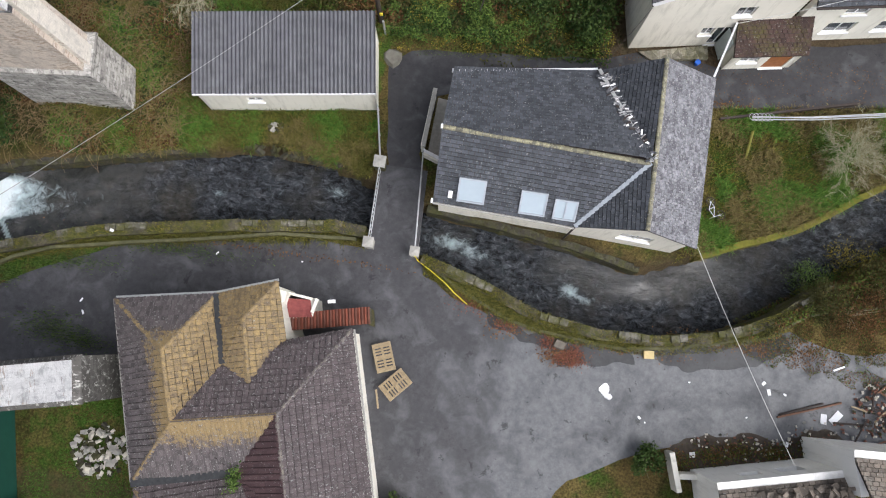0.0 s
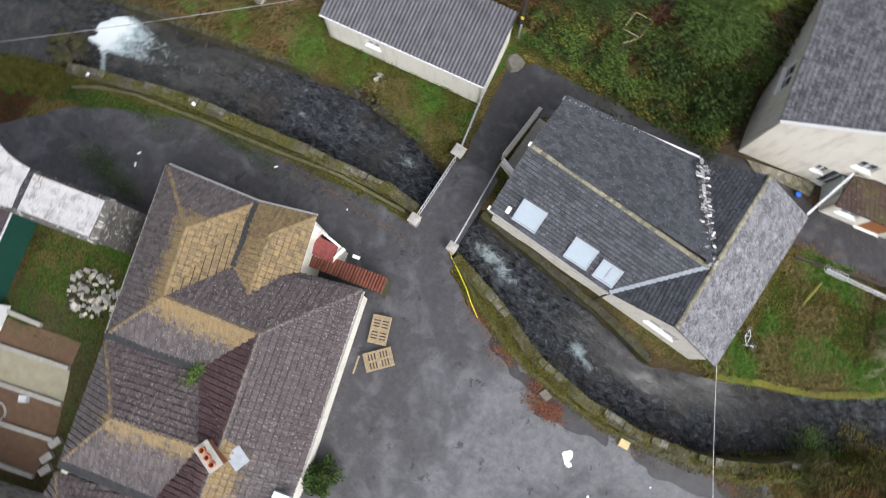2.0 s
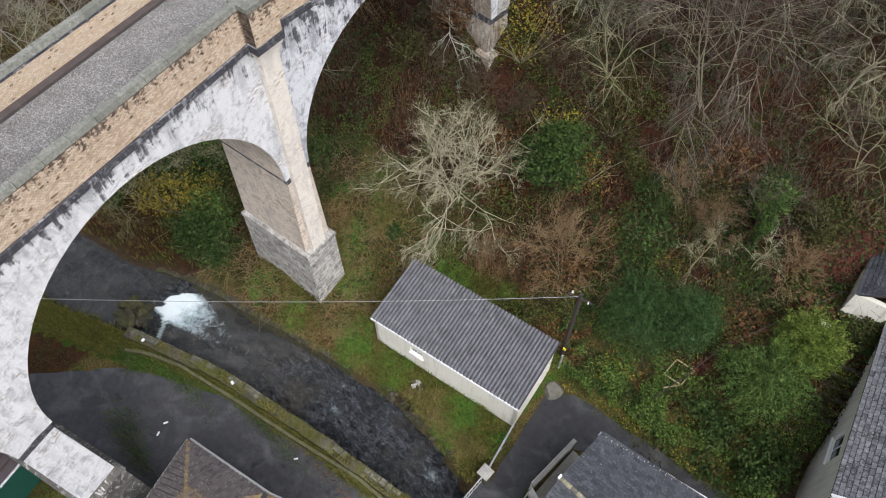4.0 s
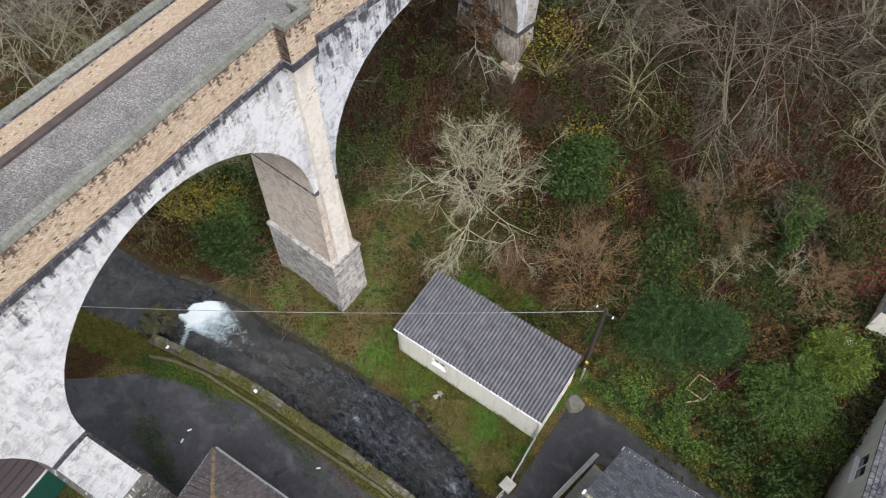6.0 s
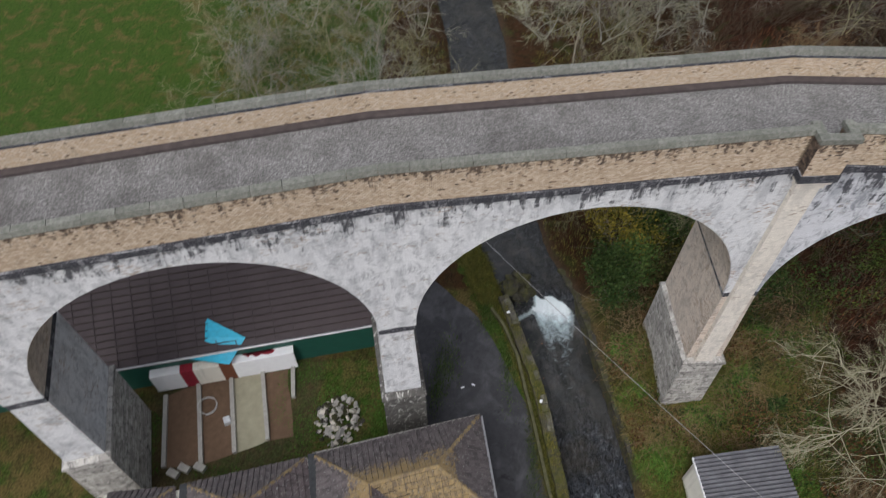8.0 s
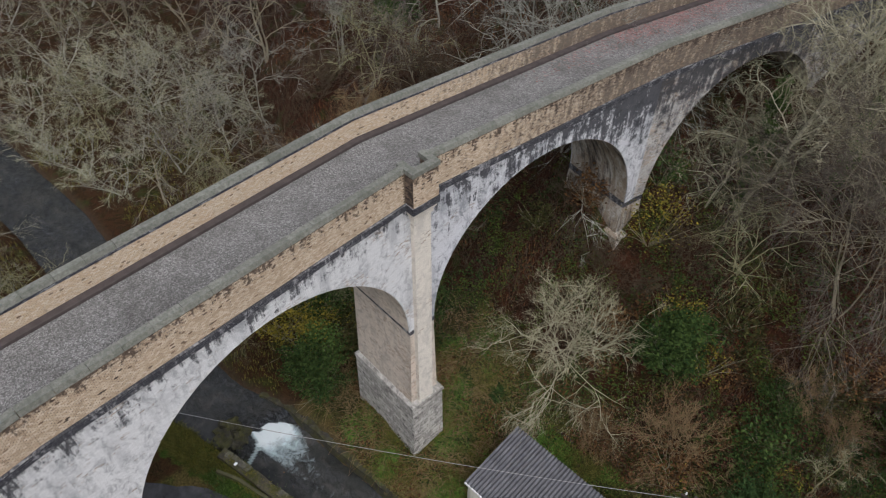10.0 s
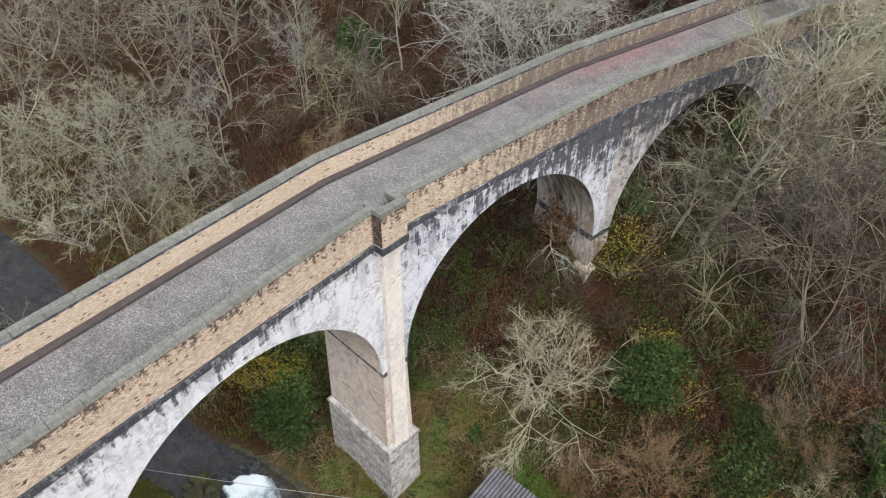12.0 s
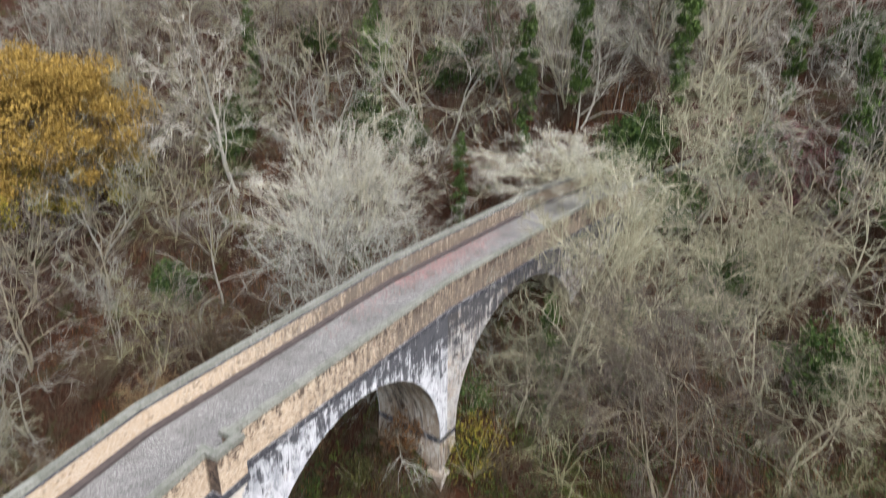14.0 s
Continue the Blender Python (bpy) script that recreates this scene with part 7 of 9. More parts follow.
FLECK = m_leaf("bright_bramble_leaves", (0.02, 0.045, 0.008), (0.12, 0.15, 0.03))
tagged(new("bramble_flecks", leaves("bramble_flecks", [(x, y, z + rg.random() * mound(x, y, 62)) for x, y, z in scatter(30000, -26, 7, 12.5, 30, lambda x, y: y > max(16.2, poly_at(FOOT, x) - 1.5) and x < 5.9 and off_viaduct(x, y) and noise.noise((x * 0.6, y * 0.6, 161)) > 0.08, (0.1, 0.45))], FLECK, (0.03, 0.075), 0.5, 97)), "bright green bramble leaves over the bank", "undergrowth", kind="stuff")
tagged(new("lane_bramble", leaves("lane_bramble", [(x, y, z + rg.random() * mound(x, y, 62)) for x, y, z in scatter(9000, -5.5, 6.4, 15.8, 21.5, lambda x, y: y > 16.1 + 0.1 * x and noise.noise((x * 0.8, y * 0.8, 166)) > -0.05, (0.2, 0.6))], m_leaf("glossy_bramble_leaves", (0.022, 0.055, 0.012), (0.12, 0.17, 0.035)), (0.035, 0.09), 0.55, 167)), "glossy green brambles along the lane", "undergrowth", kind="stuff")
tagged(new("lane_yellow_leaves", leaves("lane_yellow_leaves", [(x, y, z) for x, y, z in scatter(5000, -6, 7, 14.8, 24, lambda x, y: y > 15.6 + 0.1 * x and noise.noise((x * 0.9, y * 0.9, 168)) > 0.1, (0.1, 0.6))], YELL, (0.025, 0.06), 0.6, 169)), "yellow leaves caught in the brambles", "fallen leaves", kind="stuff")
blades("lane_moss", scatter(9000, -5.6, 6.5, 14.6, 18.4, lambda x, y: y > 15.5 + 0.1 * x and (x > -3.8 or y > 15.4), (0, 0.02)), FLECK, "yellow-green moss and grass beside the lane", (0.04, 0.12))

RED = m_leaf("wet_red_brown_leaves", (0.045, 0.016, 0.012), (0.17, 0.06, 0.042))
spots = [(lerp(-0.4, 2.7, t) + rg.gauss(0, 0.22), lerp(19.4, 25.6, t) + rg.gauss(0, 0.22)) for t in [rg.random() for _ in range(1800)]] + [(rg.gauss(2.6, 0.7), rg.gauss(28.0, 1.0)) for _ in range(2400)] + [(rg.gauss(x, 1.1), rg.gauss(y, 0.9)) for x, y in ((-7.5, 23.0), (-5.6, 24.6), (-10.6, 20.0), (-16.2, 16.2), (-15.0, 15.4), (-3.0, 27.0)) for _ in range(700)]
tagged(new("red_leaves", leaves("red_leaves", [(x, y, land(x, y) + rg.uniform(0.02, 0.14)) for x, y in spots], RED, (0.05, 0.11), 0.8, 98)), "wet red-brown leaves lying on the bank", "fallen leaves", kind="stuff")
for k in range(26):
    shrub((LAUREL, IVY, FERN, IVY)[k % 4], rnd.uniform(-62, 8), rnd.uniform(46, 74), 2.3, 4.5, 170 + k, "evergreen_shrub", "dark evergreen bush among the bare trees", 24, 60, (0.12, 0.24), False)

tagged(new("hill_leaves", leaves("hill_leaves", [(x, y, z) for x, y, z in scatter(6000, -16.5, -5, 50.5, 60, lambda x, y: ((x + 10.5) / 5.5) ** 2 + ((y - 55) / 4.4) ** 2 + noise.noise((x * 0.6, y * 0.6, 5)) < 1.0, (0.02, 0.1))], m_leaf("mauve_red_fallen_leaves", (0.07, 0.028, 0.028), (0.22, 0.1, 0.1)), (0.09, 0.17), 0.8, 99)), "mauve-red fallen leaves in a clearing on the hillside", "fallen leaves", kind="stuff")
BRACKEN = m_leaf("orange_brown_bracken", (0.06, 0.026, 0.012), (0.22, 0.1, 0.04))
blades("bracken", scatter(30000, -60, 8, 13, 56, lambda x, y: y - poly_at(FOOT, x) > 0.3 and off_viaduct(x, y) and not (5 < x < 16 and y < 33) and noise.noise((x * 0.22, y * 0.22, 131)) > 0.05, (0, 0.05)), BRACKEN, "orange-brown dead bracken on the woodland floor", (0.2, 0.7))
shrub(FERN, 19.0, 6.2, 1.3, 1.3, 201, "bramble_bush", "green and yellow brambles by the stream", 30, 110, (0.025, 0.06))
shrub(YELL, 20.8, 7.4, 1.4, 1.5, 202, "bramble_bush", "green and yellow brambles by the stream", 30, 60, (0.025, 0.06))
for x, y, s in ((-40, -17, 0.7), (-44, -20, 0.8), (-49, -17.5, 0.75), (-36.5, -21, 0.6), (-53, -22, 0.8), (-58, -17, 0.8)):
    bare(rnd.choice((1, 3)), x, y, s, label="leafless hedge tree at the edge of the field")

for k, x, y, s in ((3, 0.2, 31.8, 0.7), (5, 3.4, 35.2, 0.85), (1, 7.5, 36.2, 0.9), (0, 11.5, 37.0, 0.9)):
    bare(k, x, y, s)
for x, y, sd in ((-5.4, 27.4, 211), (-2.4, 28.6, 212), (0.6, 28.4, 213), (-6.8, 25.6, 214)):
    shrub((IVY, BRAMBLE)[sd % 2], x, y, 1.5, 1.8, sd, "bramble_bush", "low ivy and bramble thicket under the trees", 26, 90, (0.04, 0.09))
for x, y in ((-6.2, 26.4), (-3.6, 26.2), (0.8, 26.0)):
    bare(0, x, y, 0.6, None, "feathery brown bush of bare stems", "", BUSH)

# ---- bridge rails and posts ----
def post(x, y, w, h, mat, label):
    o = empty("gate_post", (x, y, 0), label, "post", "bridge posts")
    b5 = Buf()
    b5.hexa([(-w, -w, -0.2), (w, -w, -0.2), (w, w, -0.2), (-w, w, -0.2)], [(-w, -w, h), (w, -w, h), (w, w, h), (-w, w, h)])
    b5.ob("shaft", mat, o)
    b5 = Buf()
    c = w + 0.05
    b5.hexa([(-c, -c, h), (c, -c, h), (c, c, h), (-c, c, h)], [(-c, -c, h + 0.08), (c, -c, h + 0.08), (c, c, h + 0.08), (-c, c, h + 0.08)])
    b5.add([(-c, -c, h + 0.08), (c, -c, h + 0.08), (c, c, h + 0.08), (-c, c, h + 0.08), (0, 0, h + 0.16)], [(0, 1, 4), (1, 2, 4), (2, 3, 4), (3, 0, 4)])
    b5.ob("cap", CONC, o)
    return o


post(-4.6, 8.8, 0.26, 0.95, WALLST, "squat mossy stone post by the bridge")
post(-4.5, 4.6, 0.22, 1.0, CONC, "square concrete bridge post with a flat cap")
post(-2.12, 4.48, 0.2, 1.0, CONC, "square concrete bridge post with a flat cap")


def railing(a, c, rails, step, label, r=0.028, uprights=True):
    a, c = Vector(a), Vector(c)
    o = empty("railing", a, label, "railing", "bridge railings")
    for h in rails:
        put(Buf().tube([a + UP * h, c + UP * h], r, 6).ob("rail", GALV), o)
    if uprights:
        k = max(2, int((c - a).length / step))
        for i in range(k + 1):
            p = a.lerp(c, i / k)
            put(Buf().tube([p, p + UP * rails[0]], r * 0.8, 5).ob("upright", GALV), o)
    return o


railing((-4.52, 4.85, 0), (-4.58, 8.5, 0), (0.98, 0.2), 0.22, "galvanised railing with close uprights on the bridge")
railing((-4.65, 9.1, 0), (-5.2, 11.75, 0), (0.95, 0.5), 1.3, "galvanised tube railing by the shed")
railing((-2.14, 4.7, 0), (-2.5, 9.8, 0), (1.0, 0.55), 1.25, "galvanised tube railing along the lane")
# yellow rope on the bank
b5 = Buf().tube([(-2.2, 4.4, 0.8), (-1.9, 4.1, 0.3), (-1.2, 3.7, 0.45), (-0.4, 3.2, 0.42), (0.2, 2.75, 0.12), (0.9, 2.3, 0.06)], 0.022, 5)
tagged(b5.ob("rope", plain("yellow_nylon", (0.75, 0.62, 0.03), 0.6)), "yellow rope lying from the bridge post along the verge", "rope")
# terrace wall and board fence at the house end
o = empty("terrace_wall", (-2.4, 11, 0), "low pale terrace wall with a white board fence", "wall")
wall(o, (-2.32, 12.9), (-2.5, 9.85), 0.0, 1.25, -0.14, CREAM, name="parapet")
wall(o, (-2.5, 9.75), (-1.45, 9.4), -1.2, 0.6, -0.14, CREAM, name="parapet")
for h in (0.75, 0.98, 1.2):
    put(Buf().beam((-2.46, 9.7, h), (-1.45, 9.36, h), 0.03, 0.13).ob("board", UPVC), o)
put(Buf().beam((-2.34, 12.95, 1.3), (-2.5, 9.8, 1.3), 0.2, 0.07).ob("coping", CONC), o)
b5 = Buf()
b5.hexa([(-2.3, 9.7, -0.2), (-1.4, 9.5, -0.2), (-1.3, 12.8, -0.2), (-2.2, 12.9, -0.2)], [(-2.3, 9.7, 0.1), (-1.4, 9.5, 0.1), (-1.3, 12.8, 0.1), (-2.2, 12.9, 0.1)])
put(b5.ob("paving", CONC), o)
# stone ledge under the house wall
b5 = Buf()
for k in range(26):
    u = k / 25
    x, y = lerp(1.4, 9.6, u), lerp(6.55, 5.5, u) + 0.12 * noise.noise((k * 0.7, 0, 0))
    b5.v += [(x, y - 0.1, -2.2), (x, y - 0.05, -0.75 + 0.1 * noise.noise((k * 0.9, 3, 0))), (x, 6.9, -0.55), (x, 6.9, -2.2)]
b5.f = [(4 * k + j, 4 * k + 4 + j, 4 * k + 5 + j, 4 * k + 1 + j) for k in range(25) for j in range(3)]
tagged(b5.ob("house_ledge", WALLST), "dark mossy stone ledge between the house wall and the stream", "ledge", kind="structure")

# extras on the slate house
for x, y, s in ((-1.55, 6.72, 0.1), (-1.52, 9.75, 0.09), (-1.5, 13.25, 0.09)):
    zz = ZE if y != 9.75 else ZR
    put(Buf().box((x, y, zz + 0.02), (0.1, 0.2, 0.14)).ob("verge_cap", UPVC), h2)
put(Buf().box((-0.72, 7.05, 3.62), (0.2, 0.34, 0.05)).ob("patch_slate", UPVC), h2)
put(Buf().tube([(-1.5, 6.62, ZE - 0.02), (5.3, 6.4, ZE - 0.04)], 0.055, 6).ob("gutter", CONC), h2)
put(Buf().tube([(-1.45, 13.28, ZE - 0.02), (5.45, 14.4, ZE - 0.02)], 0.055, 6).ob("gutter", UPVC), h2)
put(Buf().beam((0.3, 13.55, ZE + 0.02), (2.2, 13.85, ZE + 0.02), 0.14, 0.06).ob("fascia_board", UPVC), h2)
put(Buf().tube([(5.32, 6.45, ZE - 0.1), (5.32, 6.42, -0.6)], 0.05, 6).ob("downpipe", DARKW), h2)
rv = random.Random(91)
va, vc = Vector(F), Vector(RX)
vd = (vc - va).normalized()
vs = vd.cross(UP).normalized()
FELT = bpy.data.materials["torn_white_valley_felt"]
for k in range(150):
    u, sd = rv.uniform(0.02, 0.98), rv.choice((-1, 1))
    ln = rv.uniform(0.1, 0.34)
    p = va.lerp(vc, u) + vs * (sd * rv.uniform(0.08, 0.24)) + UP * rv.uniform(0.22, 0.36)
    m = Matrix.Translation(p) @ Matrix.Rotation(math.atan2(vs.y, vs.x) + rv.gauss(0, 0.45), 4, "Z") @ Euler((rv.uniform(-0.3, 0.3), rv.uniform(-0.35, 0.35), 0)).to_matrix().to_4x4()
    put(Buf().box((0, 0, 0), (ln, rv.uniform(0.03, 0.11), 0.012), m=m).ob("broken_slate", rv.choice((FELT, FELT, SLATE, SLATE, SLATE_L, UPVC, DARKW))), h2)

# ---- extras on the tiled house ----
cx, cy = -5.05, -8.7
m = Matrix.Rotation(math.atan2(1.0, 3.7) - 0.85, 4, "Z")
b5 = Buf().box((cx, cy, 6.4), (1.1, 0.55, 1.1), -0.35)
put(b5.ob("stack", plain("red_brick_stack", (0.3, 0.14, 0.09), 0.9, 0.1, 0, 0.4, 8)), h1)
put(Buf().box((cx, cy, 6.98), (1.2, 0.65, 0.08), -0.35).ob("chimney_cap", CONC), h1)
POT = plain("terracotta", (0.45, 0.16, 0.08), 0.85)
for k in (-1, 0, 1):
    x, y = cx + 0.34 * k * math.cos(-0.35), cy + 0.34 * k * math.sin(-0.35)
    b5 = Buf()
    n = 12
    for r, zz in ((0.13, 7.0), (0.11, 7.2), (0.14, 7.28), (0.1, 7.28), (0.09, 7.02)):
        b5.v += [(x + r * math.cos(6.2832 * i / n), y + r * math.sin(6.2832 * i / n), zz) for i in range(n)]
    for j in range(4):
        b5.f += [(j * n + i, j * n + (i + 1) % n, (j + 1) * n + (i + 1) % n, (j + 1) * n + i) for i in range(n)]
    b5.f.append(tuple(4 * n + i for i in range(n)))
    put(b5.ob("chimney_pot", POT), h1)
put(Buf().box((-4.2, -8.35, 6.1), (0.8, 0.7, 0.05), -0.35).ob("lead_flashing", LEAD), h1)
put(Buf().box((-1.8, -9.2, 5.05), (0.75, 0.95, 0.22), 0.25).ob("roof_hatch", plain("pale_grey_dome", (0.5, 0.55, 0.58), 0.3)), h1)
for a, c in ((V["N"], V["Nm"]), (V["Nm"], V["E"])):
    put(Buf().tube([Vector(a) + Vector((0, 0.1, -0.08)), Vector(c) + Vector((0, 0.1, -0.08))], 0.06, 6).ob("gutter", GALV), h1)
put(Buf().tube([Vector(V["N"]) + Vector((-0.08, 0, -0.08)), Vector(V["W1"]) + Vector((-0.08, 0, -0.08))], 0.05, 6).ob("gutter", CONC), h1)
put(Buf().tube([Vector(V["SE"]) + Vector((0.08, 0, -0.08)), Vector(V["Eb"]) + Vector((0.08, 0, -0.08))], 0.05, 6).ob("gutter", CONC), h1)
gp = Vector(V["g1e"]) + UP * 0.25
tagged(put(new("valley_weed", leaves("valley_weed", [tuple(gp + Vector((rnd.gauss(0.05, 0.16), rnd.gauss(-0.35, 0.35), rnd.uniform(0, 0.25)))) for _ in range(420)], FERN, (0.03, 0.09), 0.3, 321)), h1), kind="stuff")
# porch with a red sheet roof, and the long rusty lean-to
o = empty("porch", (-7.1, 0.9, 0), "small white porch with a peeling red roof", "porch")
wall(o, (-7.75, 0.1), (-6.2, 0.35), -0.1, 2.5, 0.12, WHITE)
wall(o, (-6.2, 0.35), (-6.45, 1.35), -0.1, 2.5, 0.12, WHITE)
wall(o, (-6.45, 1.35), (-7.95, 1.5), -0.1, 2.6, 0.12, WHITE)
b5 = Buf()
b5.hexa([(-7.5, 0.25, 2.6), (-6.35, 0.45, 2.5), (-6.55, 1.25, 2.5), (-7.6, 1.15, 2.6)], [(-7.5, 0.25, 2.68), (-6.35, 0.45, 2.58), (-6.55, 1.25, 2.58), (-7.6, 1.15, 2.68)])
put(b5.ob("roof", plain("peeling_red_paint", (0.2, 0.05, 0.045), 0.7, 0.3, 0, 0.7, 5)), o)
put(Buf().box((-7.75, 1.0, 3.0), (0.35, 0.9, 0.8), -0.1).ob("white_pier", WHITE), o)
put(Buf().box((-6.28, 1.0, 2.66), (0.16, 0.7, 0.12), -0.2).ob("white_upstand", WHITE), o)
o = empty("lean_to", (-5.4, 0.4, 0), "long low lean-to with a rusty corrugated roof", "lean-to")
A5, B5 = Vector((-7.35, -0.35, 2.62)), Vector((-3.55, 0.55, 2.62))
side = Vector((-0.23, 0.97, -0.22)) * 0.82
k5 = 26
for k in range(k5):
    b5 = Buf()
    for u in (k / k5, (k + 0.5) / k5, (k + 1) / k5):
        p = A5.lerp(B5, u)
        up = 0.05 if u == (k + 0.5) / k5 else 0.0
        b5.v += [tuple(p + UP * up), tuple(p + side + UP * up), tuple(p + UP * (up - 0.012)), tuple(p + side + UP * (up - 0.012))]
    b5.f = [(0, 4, 5, 1), (4, 8, 9, 5), (2, 3, 7, 6), (6, 7, 11, 10), (1, 5, 7, 3), (5, 9, 11, 7), (0, 2, 6, 4), (4, 6, 10, 8)]
    if k % 2 == 0:
        put(b5.ob("roof_sheet", RUST), o)
    else:
        put(b5.ob("roof_sheet", plain("brown_sheet", (0.12, 0.05, 0.035), 0.8, 0.2, 0, 0.5, 3) if k == 1 else bpy.data.materials["brown_sheet"]), o)
wall(o, (-3.55, 0.5), (-3.75, 1.3), -0.1, 2.4, 0.1, WALLST)
wall(o, (-3.75, 1.3), (-7.4, 0.5), -0.1, 2.35, 0.1, WALLST)
put(Buf().box((-5.55, 1.32, 2.5), (0.35, 0.16, 0.12), 0.2).ob("white_vent", UPVC), o)


def pallet(x, y, z5, rz, tilt, label):
    o = empty("pallet", (x, y, z5), label, "pallet", "pallets by the wall", rz=rz)
    o.matrix_world = pose(x, y, z5, tilt, 0, math.degrees(rz))
    for i in range(10):
        Buf().box((-0.68 + 0.151 * i, 0, 0.12), (0.085, 0.95, 0.02)).ob("slat", WOOD, o)
    for yy in (-0.43, 0, 0.43):
        Buf().box((0, yy, 0.055), (1.45, 0.09, 0.1)).ob("bearer", WOOD, o)
    for i in range(3):
        Buf().box((-0.62 + 0.62 * i, 0, -0.008), (0.1, 0.95, 0.018)).ob("bottom_board", WOOD, o)
    return o


pallet(-2.85, -0.95, 0.25, -1.2, 6, "weathered timber pallet against the house wall")
pallet(-2.05, -2.2, 0.3, 0.85, -8, "weathered timber pallet propped on another pallet")
tagged(Buf().beam((-3.0, -2.6, 0.05), (-2.75, -3.5, 0.07), 0.09, 0.05).ob("plank", WOOD), "short pale plank on the ground by the pallets", "plank")

# ---- utility pole, wires ----
o = empty("utility_pole", (-5.85, 16.6, 0), "leaning wooden utility pole with a crossarm and wires", "pole")
put(Buf().tube([(-5.85, 16.6, -0.3), (-5.8, 16.45, 7.2)], [0.14, 0.1], 8).ob("shaft", DARKW), o)
put(Buf().beam((-6.4, 16.3, 6.8), (-5.2, 16.6, 6.8), 0.09, 0.1).ob("crossarm", DARKW), o)
for x in (-6.25, -5.85, -5.35):
    put(Buf().tube([(x, 16.45, 6.85), (x, 16.45, 7.02)], [0.05, 0.03], 6).ob("insulator", UPVC), o)
put(Buf().box((-5.7, 16.35, 1.6), (0.16, 0.05, 0.22)).ob("yellow_sign", plain("yellow_sign_paint", (0.7, 0.6, 0.05), 0.5)), o)
put(Buf().tube([(-5.55, 16.0, -0.2), (-5.52, 15.95, 1.7)], 0.06, 6).ob("stub_pole", GALV), o)


def wire(a, c, sag, r, mat, label):
    a, c = Vector(a), Vector(c)
    pts = [a.lerp(c, i / 14) - UP * (sag * 4 * (i / 14) * (1 - i / 14)) for i in range(15)]
    return tagged(Buf().tube(pts, r, 4).ob("wire", mat), label, "cable", "overhead wires")


WIREM = plain("grey_cable", (0.3, 0.3, 0.3), 0.6, 0.3, 0, 0.1, 3, 0)
WIREW = plain("pale_cable", (0.5, 0.5, 0.48), 0.6, 0.3, 0, 0.1, 3, 0)
wire((-5.85, 16.4, 7.0), (-26.5, -2.5, 6.5), 0.5, 0.014, WIREM, "thin grey overhead wire from the pole across the stream")
wire((11.05, 6.35, 3.45), (15.9, -2.75, 4.3), 0.25, 0.014, WIREW, "pale cable from the slate house to the ruined house")
wire((11.0, 14.7, 3.5), (11.6, 17.25, 4.2), 0.0, 0.055, UPVC, "white cable duct between two houses")
wire((5.45, 14.2, 3.6), (7.45, 17.2, 4.6), 0.1, 0.012, DARKW, "dark cable between two houses")
wire((11.6, 17.2, 4.2), (17.5, 19.2, 5.0), 0.15, 0.014, WIREW, "pale cable along the cream house")
wire((-26.4, 17.4, 2.6), (-21.0, 20.6, 3.3), 0.05, 0.035, PALE, "thin pale pole of a fence on the slope")
wire((-26.2, 16.8, 2.1), (-20.8, 20.2, 2.8), 0.05, 0.03, PALE, "thin pale pole of a fence on the slope")
wire((-15.4, 17.3, 0.25), (-13.2, 17.5, 0.35), 0, 0.1, DARKW, "dark fallen log on the bank")
for a, c in (((-0.7, 17.4, 1.4), (0.4, 21.5, 2.8)), ((0.4, 21.5, 2.8), (3.2, 26.6, 5.2)), ((3.2, 26.6, 5.2), (6.0, 27.4, 6.0))):
    wire(a, c, 0.03, 0.028, DARKW, "brown rail of a broken fence on the bank")

# ---- cream house details, porch, terrace ----
o = empty("house_door", (11.6, 17.6, 0), "open grey-green half-glazed door of the cream house", "door")
dl = Vector((0.35, -0.94, 0)) * 0.85
hp = Vector((12.0, 18.05, 0.05))
b5 = Buf()
b5.beam(hp + UP * 1.0, hp + dl + UP * 1.0, 0.05, 2.0)
put(b5.ob("leaf", plain("grey_green_paint", (0.42, 0.48, 0.46), 0.5)), o)
put(Buf().beam(hp + dl * 0.15 + UP * 1.45 + Vector((0.03, 0.01, 0)), hp + dl * 0.85 + UP * 1.45 + Vector((0.03, 0.01, 0)), 0.05, 0.8).ob("glass_panel", PANE_L), o)
po = empty("house_porch", (14, 17.2, 0), "white porch extension with a mossy tiled roof", "porch")
q0, q1 = Vector((12.5, 16.75)), Vector((16.05, 17.4))
dv = (q1 - q0).normalized()
nv = Vector((-dv.y, dv.x))
wall(po, q0, q1, -0.2, 2.0, 0.2, WHITE, [(0.5, 1.5, 0.85, 1.75), (2.0, 3.2, 0.05, 1.75)])
wall(po, q1, q1 + nv * 1.5, -0.2, 2.0, 0.2, WHITE)
wall(po, q0 + nv * 1.5, q0, -0.2, 2.0, 0.2, WHITE)
MOSST = m_tile("mossy_brown_tile", (0.036, 0.02, 0.018), (0.078, 0.044, 0.037), (0.085, 0.075, 0.02), 0.5, 0.3, 1.0)
e5 = [(*(q0 - dv * 0.1 - nv * 0.15), 1.95), (*(q1 + dv * 0.1 - nv * 0.15), 1.95), (*(q1 + dv * 0.1 + nv * 1.5), 2.85), (*(q0 - dv * 0.1 + nv * 1.5), 2.85)]
roof(po, [(e5, MOSST)], 0.22, 0.24, 0.03)
put(Buf().box((*(q0 + dv * 2.6 + nv * 0.06), 0.9), (1.15, 0.06, 1.6), math.atan2(dv.y, dv.x)).ob("garage_door", plain("orange_brown_timber", (0.3, 0.12, 0.045), 0.6, 0.3, 0, 0.4, 4)), po)
te = empty("terrace_house", (20, 21, 0), "white rendered terrace house with small windows", "house")
t0, t1 = Vector((15.2, 18.75)), Vector((27.0, 21.0))
